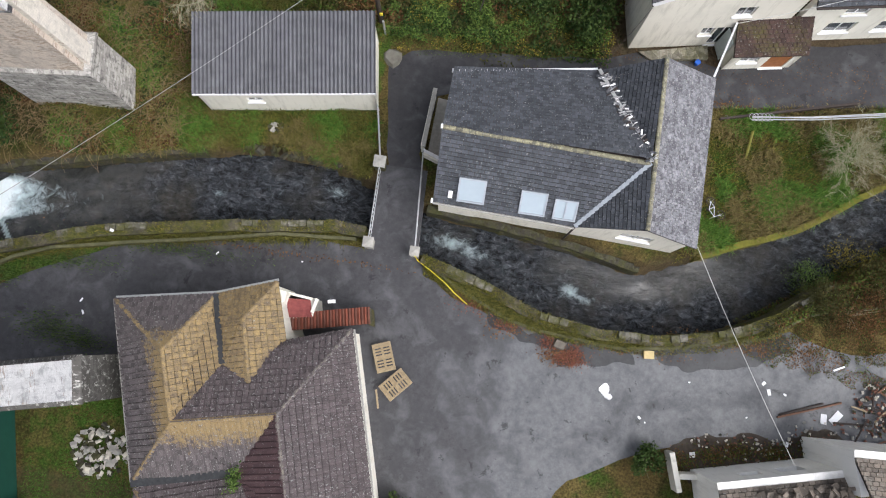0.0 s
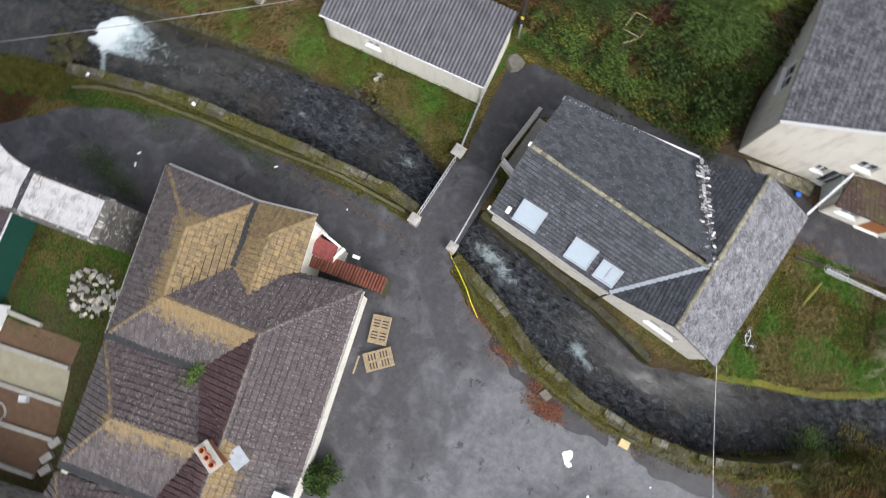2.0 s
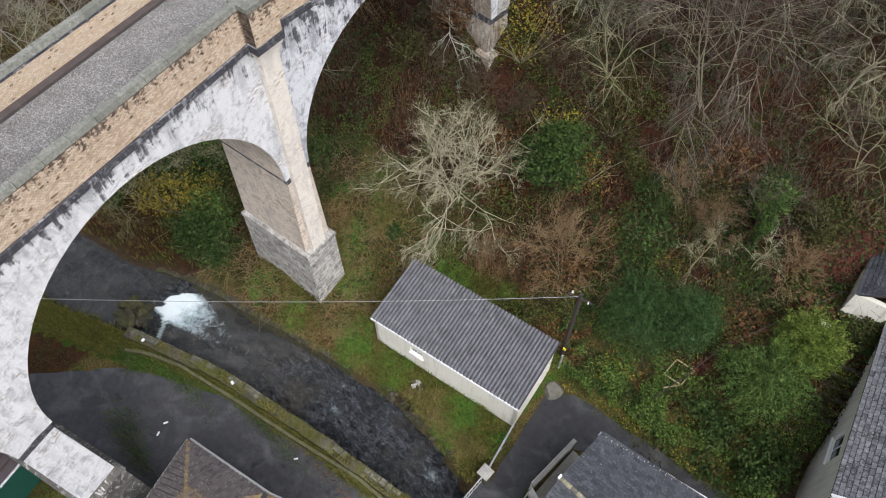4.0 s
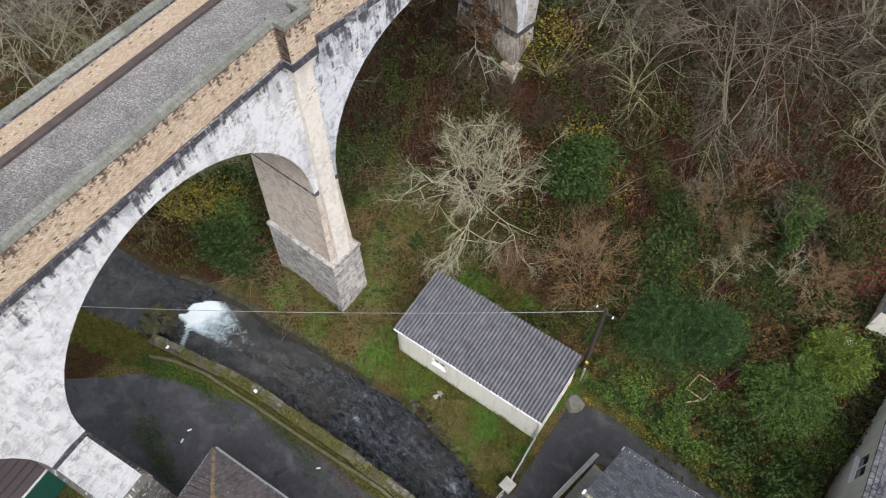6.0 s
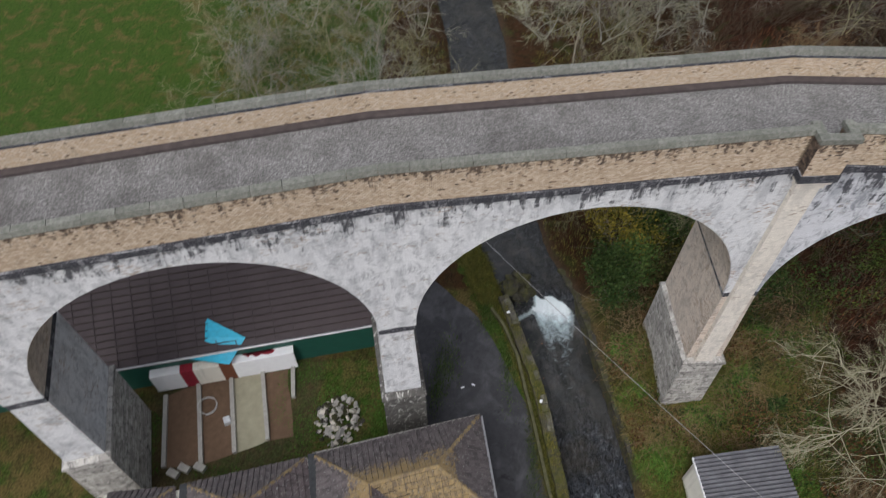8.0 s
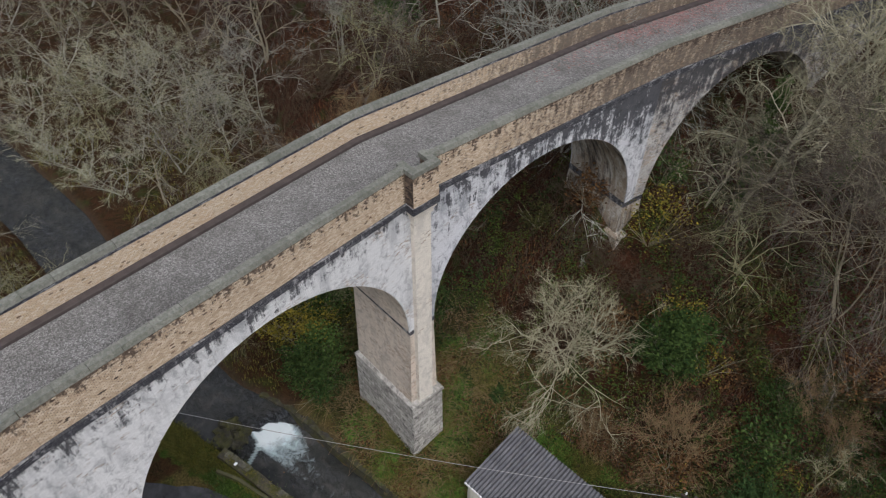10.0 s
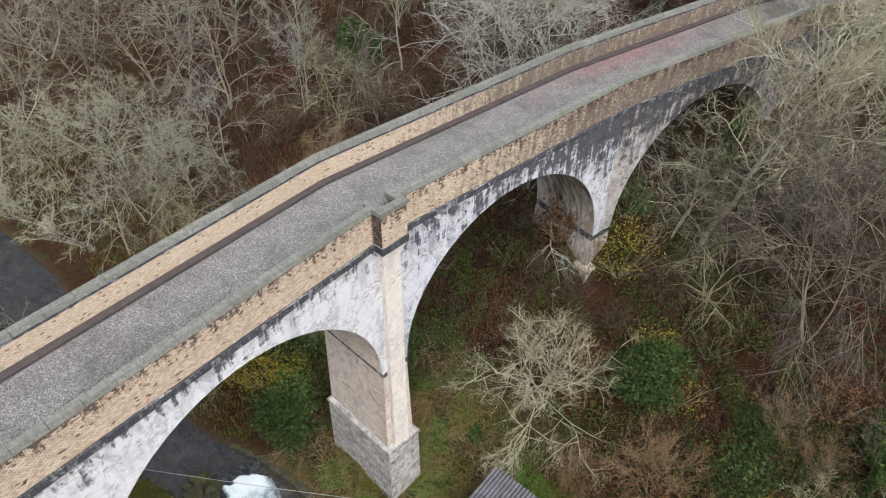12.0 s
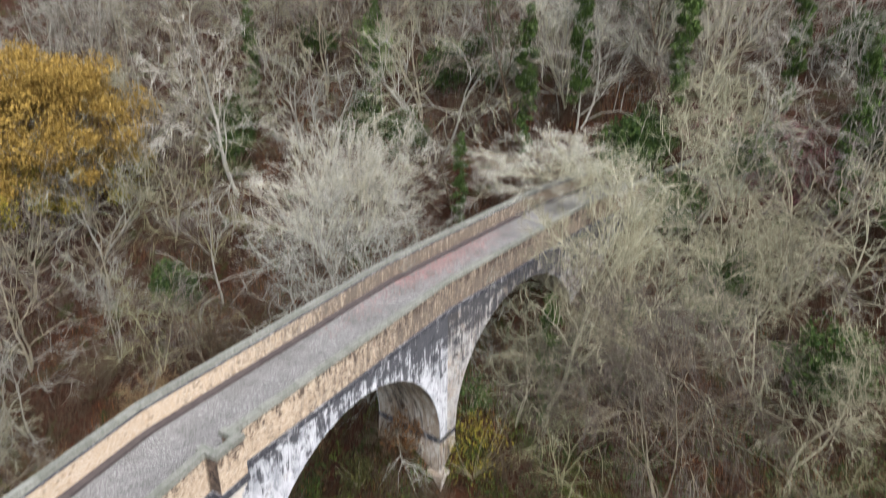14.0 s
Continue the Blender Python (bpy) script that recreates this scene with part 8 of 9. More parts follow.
wall(te, t0, t1, -0.3, 4.4, 0.3, WHITE, [(1.9, 3.4, 0.9, 2.0), (4.6, 6.0, 0.9, 2.0), (2.0, 3.2, 2.9, 3.8), (5.0, 6.2, 2.9, 3.8)])
tv = (t1 - t0).normalized()
tn = Vector((-tv.y, tv.x))
wall(te, t1, t1 + tn * 6, -0.3, 4.4, 0.3, WHITE)
wall(te, t1 + tn * 6, t0 + tn * 6, -0.3, 4.4, 0.3, WHITE)
roof(te, [([(*(t0 - tn * 0.25), 4.35), (*(t1 - tn * 0.25), 4.35), (*(t1 + tn * 3), 6.3), (*(t0 + tn * 3), 6.3)], SLATE), ([(*(t1 + tn * 6.2), 4.35), (*(t0 + tn * 6.2), 4.35), (*(t0 + tn * 3), 6.3), (*(t1 + tn * 3), 6.3)], SLATE)], 0.22, 0.32, 0.022)
put(Buf().tube([(*(t0 - tn * 0.32), 4.3), (*(t1 - tn * 0.32), 4.3)], 0.06, 6).ob("gutter", DARKW), te)
# rear wing of the cream house
rw = empty("rear_wing", (6, 28, 0), "cream rear wing with a small slate roof", "house")
r5 = [Vector(p) for p in ((3.6, 26.0), (7.6, 26.8), (7.0, 30.2), (3.1, 29.4))]
for a, c in zip(r5, r5[1:] + r5[:1]):
    wall(rw, a, c, 1.5, 6.2, 0.25, CREAM)
e5 = [(*p, 6.2) for p in r5]
roof(rw, [([(*r5[3], 6.2), (*r5[0], 6.2), (*((r5[0] + r5[1]) / 2), 7.6), (*((r5[2] + r5[3]) / 2), 7.6)], SLATE), ([(*r5[1], 6.2), (*r5[2], 6.2), (*((r5[2] + r5[3]) / 2), 7.6), (*((r5[0] + r5[1]) / 2), 7.6)], SLATE)], 0.22, 0.32, 0.022)
for k in range(8):
    x, y = 5.6 + 0.02 * k, 20.6 + 0.5 * k
    tagged(Buf().beam((x - 0.75, y - 0.2, land(x, y) + 0.1), (x + 0.7, y + 0.1, land(x, y) + 0.12), 0.22, 0.1).ob("timber_step", DARKW), "dark wet timber step beside the house", "step", "timber steps")

dish = empty("satellite_dish", (4.6, 28.0, 6.9), "white satellite dish on the rear wing roof", "dish")
Buf().tube([(0, 0, -0.2), (0, 0, 0.5)], 0.03, 6).ob("mast", GALV, dish)
Buf().tube([(-0.1, -0.15, 0.5), (-0.14, -0.24, 0.56), (-0.15, -0.27, 0.62)], [0.04, 0.18, 0.24], 12).ob("reflector", UPVC, dish)
put(Buf().box((0, 0, 0), (1.1, 0.9, 0.08), m=pose(4.0, 29.0, 6.62, 0, -18, 8)).ob("roof_light", GLASS, label="dark glazed roof light"), rw)
tagged(Buf().tube([(2.7, 25.2, 3.6), (3.1, 25.1, 4.0), (3.7, 24.9, 4.1)], [0.2, 0.3, 0.32], 8).ob("wall_stub", CREAM), "rounded pale end of a garden wall", "wall")
fr5 = empty("broken_crate", (-0.6, 19.7, land(-0.6, 19.7)), "pale broken timber crate frame lying on the bank", "crate")
for a, c in (((-0.5, -0.5, 0.25), (0.5, -0.45, 0.3)), ((0.5, -0.45, 0.3), (0.55, 0.55, 0.6)), ((0.55, 0.55, 0.6), (-0.45, 0.5, 0.55)), ((-0.5, -0.5, 0.25), (-0.45, 0.5, 0.55)), ((0.5, -0.45, 0.3), (-0.1, -1.1, 0.1))):
    Buf().beam(a, c, 0.06, 0.06).ob("rail", WOOD, fr5)

# ---- garden beside the slate house ----
bi = empty("bicycle", (12.85, 9.1, 0), "small bicycle lying on the garden grass", "bicycle")
bi.matrix_world = pose(12.85, 9.1, 0.3, 76, 0, -48)


def hoop(r, tr, n=20):
    return [(r * math.cos(6.2832 * i / n), 0, r * math.sin(6.2832 * i / n)) for i in range(n + 1)]


for x in (-0.42, 0.42):
    w = empty("wheel", (0, 0, 0))
    w.parent = bi
    w.location = (x, 0, 0)
    Buf().tube(hoop(0.24, 0), 0.022, 5, False).ob("tyre", DARKW, w)
    b5 = Buf()
    for i in range(8):
        b5.tube([(0, 0, 0), (0.23 * math.cos(i * 0.785), 0, 0.23 * math.sin(i * 0.785))], 0.004, 3)
    b5.ob("spoke_set", GALV, w)
b5 = Buf()
for a, c in (((-0.42, 0, 0), (-0.1, 0, 0.02)), ((-0.42, 0, 0), (-0.15, 0, 0.36)), ((-0.1, 0, 0.02), (-0.15, 0, 0.42)), ((-0.1, 0, 0.02), (0.3, 0, 0.38)), ((-0.15, 0, 0.36), (0.3, 0, 0.38)), ((0.42, 0, 0), (0.28, 0, 0.5))):
    b5.tube([a, c], 0.016, 5)
b5.ob("frame", plain("pale_metal_paint", (0.55, 0.57, 0.6), 0.4, 0.5), bi)
Buf().tube([(0.28, -0.22, 0.5), (0.28, 0.22, 0.52)], 0.014, 5).ob("handlebar", GALV, bi)
Buf().box((-0.16, 0, 0.45), (0.2, 0.1, 0.05)).ob("saddle", DARKW, bi)
for k, (y0, y1) in enumerate(((14.0, 15.0), (13.85, 14.9), (13.95, 15.1))):
    tagged(Buf().tube([(14.0, y0, 1.0), (17, y0 + 0.35 + 0.05 * k, 1.05), (24, y1 + 0.7, 1.1)], 0.03, 5).ob("handrail_tube", GALV), "pale metal tube laid along the garden fence", "tube", "garden tubes")
b5 = Buf().tube([(14.0 + 0.016 * i + 0.2 * math.cos(i * 0.6), 14.0 + 0.2 * math.sin(i * 0.6), 0.9 + 0.006 * i) for i in range(60)], 0.012, 4)
tagged(b5.ob("wire_coil", GALV), "tangle of coiled pale wire on the garden fence", "wire")
tagged(Buf().tube([(14.2, 12.0, 0.1), (14.3, 13.4, 0.5)], 0.07, 6).ob("mossy_post", plain("mossy_yellow_timber", (0.15, 0.145, 0.03), 0.9)), "mossy yellow-green timber post leaning in the grass", "post")
tagged(Buf().beam((12.6, 13.9, 0.2), (20, 15.9, 0.2), 0.12, 0.3).ob("garden_edge", DARKW), "dark timber edging between garden and lane", "edging")

# ---- ruined house by the yard ----
rc = empty("ruined_house", (16, -6, 0), "white ruined house with a collapsing stone-slate roof", "house")
c0, c1, c2 = Vector((13.05, -4.45)), Vector((18.6, -3.05)), Vector((24, -1.7))
wall(rc, c1, c0, -0.2, 3.5, -0.35, RUINW, [(1.2, 2.4, 1.6, 2.6), (3.2, 4.2, 1.9, 2.6)])
wall(rc, c0, c0 + Vector((1.2, -4.8)), -0.2, 3.5, 0.3, RUINW)
wall(rc, c2, c1 + Vector((-0.3, 1.0)), -0.2, 4.6, -0.35, RUINW, [(1.0, 2.0, 2.2, 3.2)])
wall(rc, c1 + Vector((-0.3, 1.0)), c1 + Vector((0.1, -0.6)), -0.2, 4.6, 0.35, RUINW)
STSL = m_tile("brown_stone_slate", (0.1, 0.085, 0.07), (0.24, 0.2, 0.16), (0.3, 0.28, 0.24), 0.3, 0.3, 1.0)
rn = Vector((0.245, -0.97))
roof(rc, [([(*c0, 3.5), (*c1, 3.5), (*(c1 + rn * 3), 5.2), (*(c0 + rn * 3), 5.2)], STSL), ([(*(c1 + Vector((-0.3, 1.0))), 4.6), (*c2, 4.6), (*(c2 + rn * 2.6), 6.0), (*(c1 + Vector((-0.3, 1.0)) + rn * 2.6), 6.0)], STSL)], 0.2, 0.28, 0.05)
for k in range(110):
    p = c0.lerp(c1, rnd.uniform(0.3, 1.0)) + rn * rnd.uniform(0.2, 1.6)
    m = pose(p.x, p.y, 3.75 + 0.5 * rnd.random(), rnd.uniform(-30, 30), rnd.uniform(-30, 30), rnd.uniform(0, 180))
    put(Buf().box((0, 0, 0), (rnd.uniform(0.2, 0.45), rnd.uniform(0.15, 0.3), 0.04), m=m).ob("fallen_slate", STSL), rc)
lw = empty("yard_wall", (12, -4, 0), "crumbling pale rendered yard wall", "wall")
wall(lw, (11.6, -3.4), (12.15, -5.2), -0.2, 0.9, 0.25, CREAM)
wall(lw, (12.2, -4.55), (13.1, -4.45), -0.2, 0.9, 0.25, CREAM)

# ---- rubble, timber, litter in the yard ----


def stone(rr, r):
    """A rough angular block."""
    me5 = Buf()
    pts = []
    for d in (-1, 1):
        for a, c in ((-1, -1), (1, -1), (1, 1), (-1, 1)):
            pts.append(Vector((a * rr.uniform(0.7, 1.1), c * rr.uniform(0.5, 0.85), d * rr.uniform(0.4, 0.7))) * r)
    me5.add(pts, [(3, 2, 1, 0), (4, 5, 6, 7), (0, 1, 5, 4), (1, 2, 6, 5), (2, 3, 7, 6), (3, 0, 4, 7)])
    return me5


def pile(name, x, y, rx, ry, h, n, mats, size, label, cat, seed, piece="stone"):
    rr = random.Random(seed)
    o = empty(name, (x, y, 0), label, cat)
    shapes = [(stone(rr, 1.0).v, stone(rr, 1.0).f) for _ in range(6)]
    meshes = []
    for k, (v, f) in enumerate(shapes):
        for mt in mats:
            meshes.append(Buf().add(v, f).mesh(piece, mt))
    for _ in range(n):
        a, q = rr.uniform(0, 6.28), math.sqrt(rr.random())
        px, py = math.cos(a) * q * rx, math.sin(a) * q * ry
        c = new(piece, rr.choice(meshes))
        c.parent = o
        s = rr.uniform(*size)
        c.matrix_local = pose(px, py, h * (1 - q * q) * rr.uniform(0.3, 1) + s * 0.4, rr.uniform(-40, 40), rr.uniform(-40, 40), rr.uniform(0, 360)) @ Matrix.Diagonal((s, s * rr.uniform(0.6, 1), s * rr.uniform(0.45, 0.9), 1))
    return o


PST = plain("pale_broken_stone", (0.5, 0.47, 0.4), 0.9, 0.15, 0, 0.35, 4)
PST2 = plain("grey_broken_stone", (0.32, 0.31, 0.28), 0.9, 0.15, 0, 0.35, 4)
BRK = plain("broken_red_brick", (0.17, 0.085, 0.062), 0.9, 0.1, 0, 0.4, 5)
pile("rubble_heap", -16.0, -7.6, 1.5, 1.25, 0.3, 150, (PST, PST2, PST2, DARKST), (0.05, 0.22), "heap of pale broken masonry blocks beside the pier", "rubble", 5)
pile("brick_heap", 22.5, 0.2, 1.9, 1.5, 0.5, 300, (BRK, BRK, DARKST, BRK, PST), (0.035, 0.1), "heap of broken bricks and timber in the yard", "rubble", 6, "brick_fragment")
pile("stone_scatter", 20.0, -1.7, 2.4, 1.0, 0.05, 60, (PST2, BRK, PST), (0.04, 0.1), "scattered fragments of brick and plaster", "debris", 7, "fragment")
pile("bank_rocks", -10.2, 10.05, 0.75, 0.22, -0.06, 26, (DARKST, DARKST, PST2), (0.07, 0.16), "flat grey rocks in the grass bank", "rock", 8)
pile("weir_rocks", -25.3, 2.2, 0.9, 0.8, -0.55, 34, (DARKST,), (0.2, 0.45), "dark wet rocks at the lip of the weir", "rock", 9)
pile("bank_stones", -8.5, 8.75, 3.4, 0.25, -0.6, 40, (DARKST,), (0.1, 0.26), "mossy stones along the stream edge", "rock", 10)
rr = random.Random(3)
lo = [Vector((-4.95 + 0.62 * math.cos(a) * k, 14.75 + 0.6 * math.sin(a) * k, -0.05)) for a, k in [(i * 0.698, rr.uniform(0.8, 1.1)) for i in range(9)]]
tagged(Buf().hexa(lo, [Vector((lerp(-4.95, p.x, 0.72), lerp(14.75, p.y, 0.72), 0.22 + rr.uniform(-0.05, 0.06))) for p in lo]).ob("boulder", plain("mossy_grey_boulder", (0.13, 0.124, 0.105), 0.9, 0.2, 0, 0.5, 4)), "broad flat grey boulder beside the lane", "boulder")
tagged(Buf().beam((17.0, -0.95, 0.06), (20.1, 0.22, 0.07), 0.09, 0.1).ob("timber_beam", RUSTB), "long dark red timber beam on the tarmac", "timber")
tagged(Buf().beam((17.1, -0.8, 0.06), (19.2, 0.06, 0.07), 0.08, 0.1).ob("timber_beam", DARKW), "dark timber beam lying beside a longer one", "timber")
tagged(Buf().beam((19.76, -0.81, 0.07), (21.66, -0.67, 0.1), 0.09, 0.09).ob("timber_beam", DARKW), "dark timber beam by the brick heap", "timber")


def crumple(x, y, r, seed, label, mat):
    rr = random.Random(seed)
    n = 9
    b6 = Buf()
    ring = [(x + r * rr.uniform(0.5, 1.1) * math.cos(6.2832 * i / n), y + r * rr.uniform(0.5, 1.1) * math.sin(6.2832 * i / n), 0.02 + rr.uniform(0, 0.08)) for i in range(n)]
    top = [(lerp(x, p[0], 0.5), lerp(y, p[1], 0.5), rr.uniform(0.05, 0.16)) for p in ring]
    b6.add(ring + top + [(x, y, 0.08)], [(i, (i + 1) % n, n + (i + 1) % n, n + i) for i in range(n)] + [(n + i, n + (i + 1) % n, 2 * n) for i in range(n)])
    return tagged(b6.ob("plastic_sheet", mat), label, "litter")


PAPER = plain("white_plastic", (0.82, 0.83, 0.84), 0.5, 0.4, 0, 0.08, 3, 0)
crumple(8.35, -0.9, 0.36, 1, "crumpled white plastic sheet on the tarmac", PAPER)
crumple(8.55, -1.2, 0.2, 2, "crumpled white plastic sheet on the tarmac", PAPER)
for k, (x, y, sx, sy) in enumerate(((19.3, -0.7, 0.3, 0.5), (19.9, -0.55, 0.7, 0.35), (13.0, -3.4, 0.26, 0.26), (-18.6, -0.4, 0.08, 0.22), (-18.4, -1.0, 0.08, 0.22), (-17.6, 3.3, 0.14, 0.2), (10.2, -2.0, 0.16, 0.1), (10.5, -2.2, 0.06, 0.06), (16.2, 0.6, 0.2, 0.14), (16.5, 0.2, 0.3, 0.15), (17.3, 0.2, 0.16, 0.1), (19.9, 1.9, 0.6, 0.08), (13, 14.1, 0.3, 0.1), (15.5, -1.2, 0.07, 0.1), (12.5, 0.1, 0.08, 0.06), (-12.2, 3.0, 0.2, 0.07), (-23.2, 1.5, 0.2, 0.14), (-7.8, 3.2, 0.08, 0.08), (18.4, -1.9, 0.3, 0.2), (17.6, -2.2, 0.25, 0.15))):
    zz = 0.5 if (x, y) in ((-17.6, 3.3), (-23.2, 1.5)) else 0.03
    tagged(Buf().box((x, y, zz), (sx, sy, 0.03), k * 0.9).ob("scrap", PAPER), "small white scrap of litter", "litter", "white scraps")
b5 = Buf().box((10.3, 1.15, 0.12), (0.5, 0.4, 0.2), 0.1)
tagged(b5.ob("crate", plain("straw_coloured_board", (0.5, 0.4, 0.2), 0.85)), "straw-coloured box beside the stream wall", "box")
tagged(new("yard_leaves", leaves("yard_leaves", [(rg.gauss(x, sx), rg.gauss(y, sy), 0.015 + 0.03 * rg.random()) for x, y, sx, sy, n in ((5.9, 0.45, 0.55, 0.25, 420), (3.0, 1.5, 0.6, 0.25, 160), (-10, 3.5, 4, 0.12, 260), (15, 2.3, 1.6, 0.25, 420), (12, 15.0, 4, 0.25, 300), (9, 1.2, 2, 0.12, 160), (17.5, 2.6, 1.2, 0.4, 400)) for _ in range(n)], BROWNL, (0.03, 0.07), 0.9, 81)), "wet brown leaves drifted along the kerb", "fallen leaves", kind="stuff")
tagged(Buf().hexa([(5.45, 0.85, 0.0), (6.05, 0.7, 0.0), (6.2, 1.15, 0.0), (5.6, 1.3, 0.0)], [(5.5, 0.88, 0.16), (6.0, 0.76, 0.14), (6.12, 1.1, 0.15), (5.64, 1.24, 0.17)]).ob("stone_slab", plain("dull_brown_slab", (0.13, 0.115, 0.095), 0.9, 0.2, 0, 0.4, 4)), "square brown stone slab among wet red leaves", "slab")
tagged(new("red_leaf_drift", leaves("red_leaf_drift", [(rg.gauss(x, sx), rg.gauss(y, sy), 0.02 + 0.05 * rg.random()) for x, y, sx, sy, n in ((6.3, 0.35, 0.45, 0.2, 900), (5.2, 1.1, 0.25, 0.3, 350), (6.6, 0.75, 0.25, 0.2, 250), (3.2, 1.6, 0.5, 0.15, 260), (1.2, 2.4, 0.6, 0.25, 260)) for _ in range(n)], m_leaf("wet_rust_red_leaves", (0.035, 0.013, 0.009), (0.2, 0.08, 0.052)), (0.022, 0.055), 0.9, 303)), "drift of wet rust-red leaves along the kerb", "fallen leaves", kind="stuff")
PATIO = [Vector(v) for v in ((8.0, 17.0, 0.0), (8.7, 16.65, 0.0), (11.7, 17.15, 0.0), (11.6, 17.9, 0.0))]
tagged(Buf().hexa(PATIO, [v + UP * 0.18 for v in PATIO]).ob("patio_slab", m_stone("lichened_patio_stone", (0.27, 0.25, 0.2), 0.8, 1.2, 0.5)), "lichened stone doorstep slab before the cream house", "slab")
bk5 = Buf().tube([(11.16, 16.85, 0.0), (11.16, 16.85, 0.28)], [0.12, 0.15], 10)
tagged(bk5.ob("bucket", plain("blue_plastic", (0.03, 0.12, 0.5), 0.5)), "small blue plastic bucket beside the doorstep", "bucket")


def yard_litter(x, y):
    return y > 1.35 + 0.7 * max(0.0, 17.2 - x) * 0.35 - 0.12 * max(0.0, x - 19) + 0.55 * noise.noise((x * 0.9, y * 0.9, 71)) and y < poly_at(KERB_E, x) - 0.02 and noise.noise((x * 1.2, y * 1.2, 72)) > -0.25


def east_bank(x, y):
    return poly_at(KERB_E, x) + 0.05 < y < poly_at(SOUTH, x) + 0.4


for nm, mt, cnt, f, sd, size, lift, lb in (("yard_litter_brown", BROWNL, 14000, yard_litter, 311, (0.018, 0.045), (0.01, 0.06), "brown leaf litter spread over the end of the yard"), ("yard_litter_green", FLECK, 4200, yard_litter, 312, (0.018, 0.045), (0.02, 0.16), "small green weeds in the leaf litter"), ("yard_litter_moss", BRAMBLE, 9000, yard_litter, 313, (0.018, 0.045), (0.02, 0.12), "olive weeds in the leaf litter"),
                                        ("east_bank_brown", BROWNL, 7000, east_bank, 314, (0.03, 0.08), (0.05, 0.75), "brown bracken and dead leaves on the stream bank"), ("east_bank_green", FLECK, 6500, east_bank, 315, (0.03, 0.08), (0.1, 0.95), "green brambles on the stream bank"), ("east_bank_olive", BRAMBLE, 7000, east_bank, 316, (0.03, 0.08), (0.05, 0.8), "olive brambles on the stream bank")):
    tagged(new(nm, leaves(nm, scatter(cnt, 15.0, 27, 0.4, 11, lambda x, y: f(x, y) and noise.noise((x * 0.8, y * 0.8, sd)) > -0.12, lift), mt, size, 0.5, sd)), lb, "undergrowth", kind="stuff")
def wall_tuft(x):
    off = rg.uniform(-1.0, 0.05)
    return x, poly_at(SOUTH, x) + off, (0.0 if off < -0.52 else 0.36) + rg.uniform(-0.03, 0.05)


blades("wall_grass", [wall_tuft(x) for x in [rg.choice((rg.uniform(-24, -4.9), rg.uniform(-1.6, 6.5), rg.uniform(-1.6, 18.5))) for _ in range(26000)] if noise.noise((x * 0.7, 0.0, 5.0)) + rg.uniform(-0.5, 0.5) > -0.25], GRASSB, "moss and grass tufts along the stream walls", (0.05, 0.2))

sheet("road_patch", [(-20.2, 0.9), (-19.1, -1.7), (-15.2, -1.6), (-8.0, 2.3), (-7.6, 3.7), (-12.0, 3.1), (-17.4, 1.9)], 0.0095, m_road("paler_relaid_tarmac", 0.95), "paler relaid strip of tarmac on the road", "road patch", 0.03)
blades("roadside_weeds", [(rg.gauss(x, sx), rg.gauss(y, sy), 0.0) for x, y, sx, sy, n in ((-19.8, -2.0, 0.9, 0.4, 900), (-18.2, -2.4, 0.8, 0.25, 700), (-23.6, 0.3, 0.8, 0.3, 900), (-20.5, 1.6, 1.6, 0.25, 1200), (-15.0, 2.9, 2.5, 0.2, 1200)) for _ in range(n)], FERN, "weeds at the edge of the road", (0.1, 0.35))
rr = random.Random(21)
for k in range(22):
    x, y, a, l = rr.gauss(22.2, 0.9), rr.gauss(0.1, 0.8), rr.uniform(0, 3.14), rr.uniform(0.5, 1.6)
    tagged(Buf().beam((x - l / 2 * math.cos(a), y - l / 2 * math.sin(a), rr.uniform(0.1, 0.5)), (x + l / 2 * math.cos(a), y + l / 2 * math.sin(a), rr.uniform(0.1, 0.55)), 0.07, 0.05).ob("broken_batten", rr.choice((DARKW, WOOD, RUSTB))), "broken timber batten on the brick heap", "timber", "broken battens")
tagged(new("lane_leaves", leaves("lane_leaves", [(rg.uniform(5.5, 26), 14.6 + 3.4 * rg.random() ** 0.6 * rg.choice((0.1, 1.0)), 0.03) for _ in range(2600)], BROWNL, (0.02, 0.05), 0.9, 83)), "wet brown leaves over the lane", "fallen leaves", kind="stuff")
# wet silt and moss at the yard's edges
SILT = m_road("dark_wet_silt", 0.3)
for k, q in enumerate(([(1.8, 2.2), (3.4, 1.7), (5.2, 1.4), (7.5, 1.25), (9.7, 1.4), (9.6, 0.7), (8.0, 0.2), (6.0, 0.1), (4.4, 0.75), (2.6, 1.4)], [(10.6, 1.5), (13.2, 2.0), (15.0, 2.5), (17.0, 3.2), (17.6, 2.4), (15.6, 1.4), (13.6, 0.9), (12.0, 0.7), (10.8, 0.9)])):
    sheet("road_patch", q, 0.0105 + 0.0007 * k, SILT, "dark wet silt along the edge of the tarmac", "wet patch", 0.22, 0.12, 1.1)

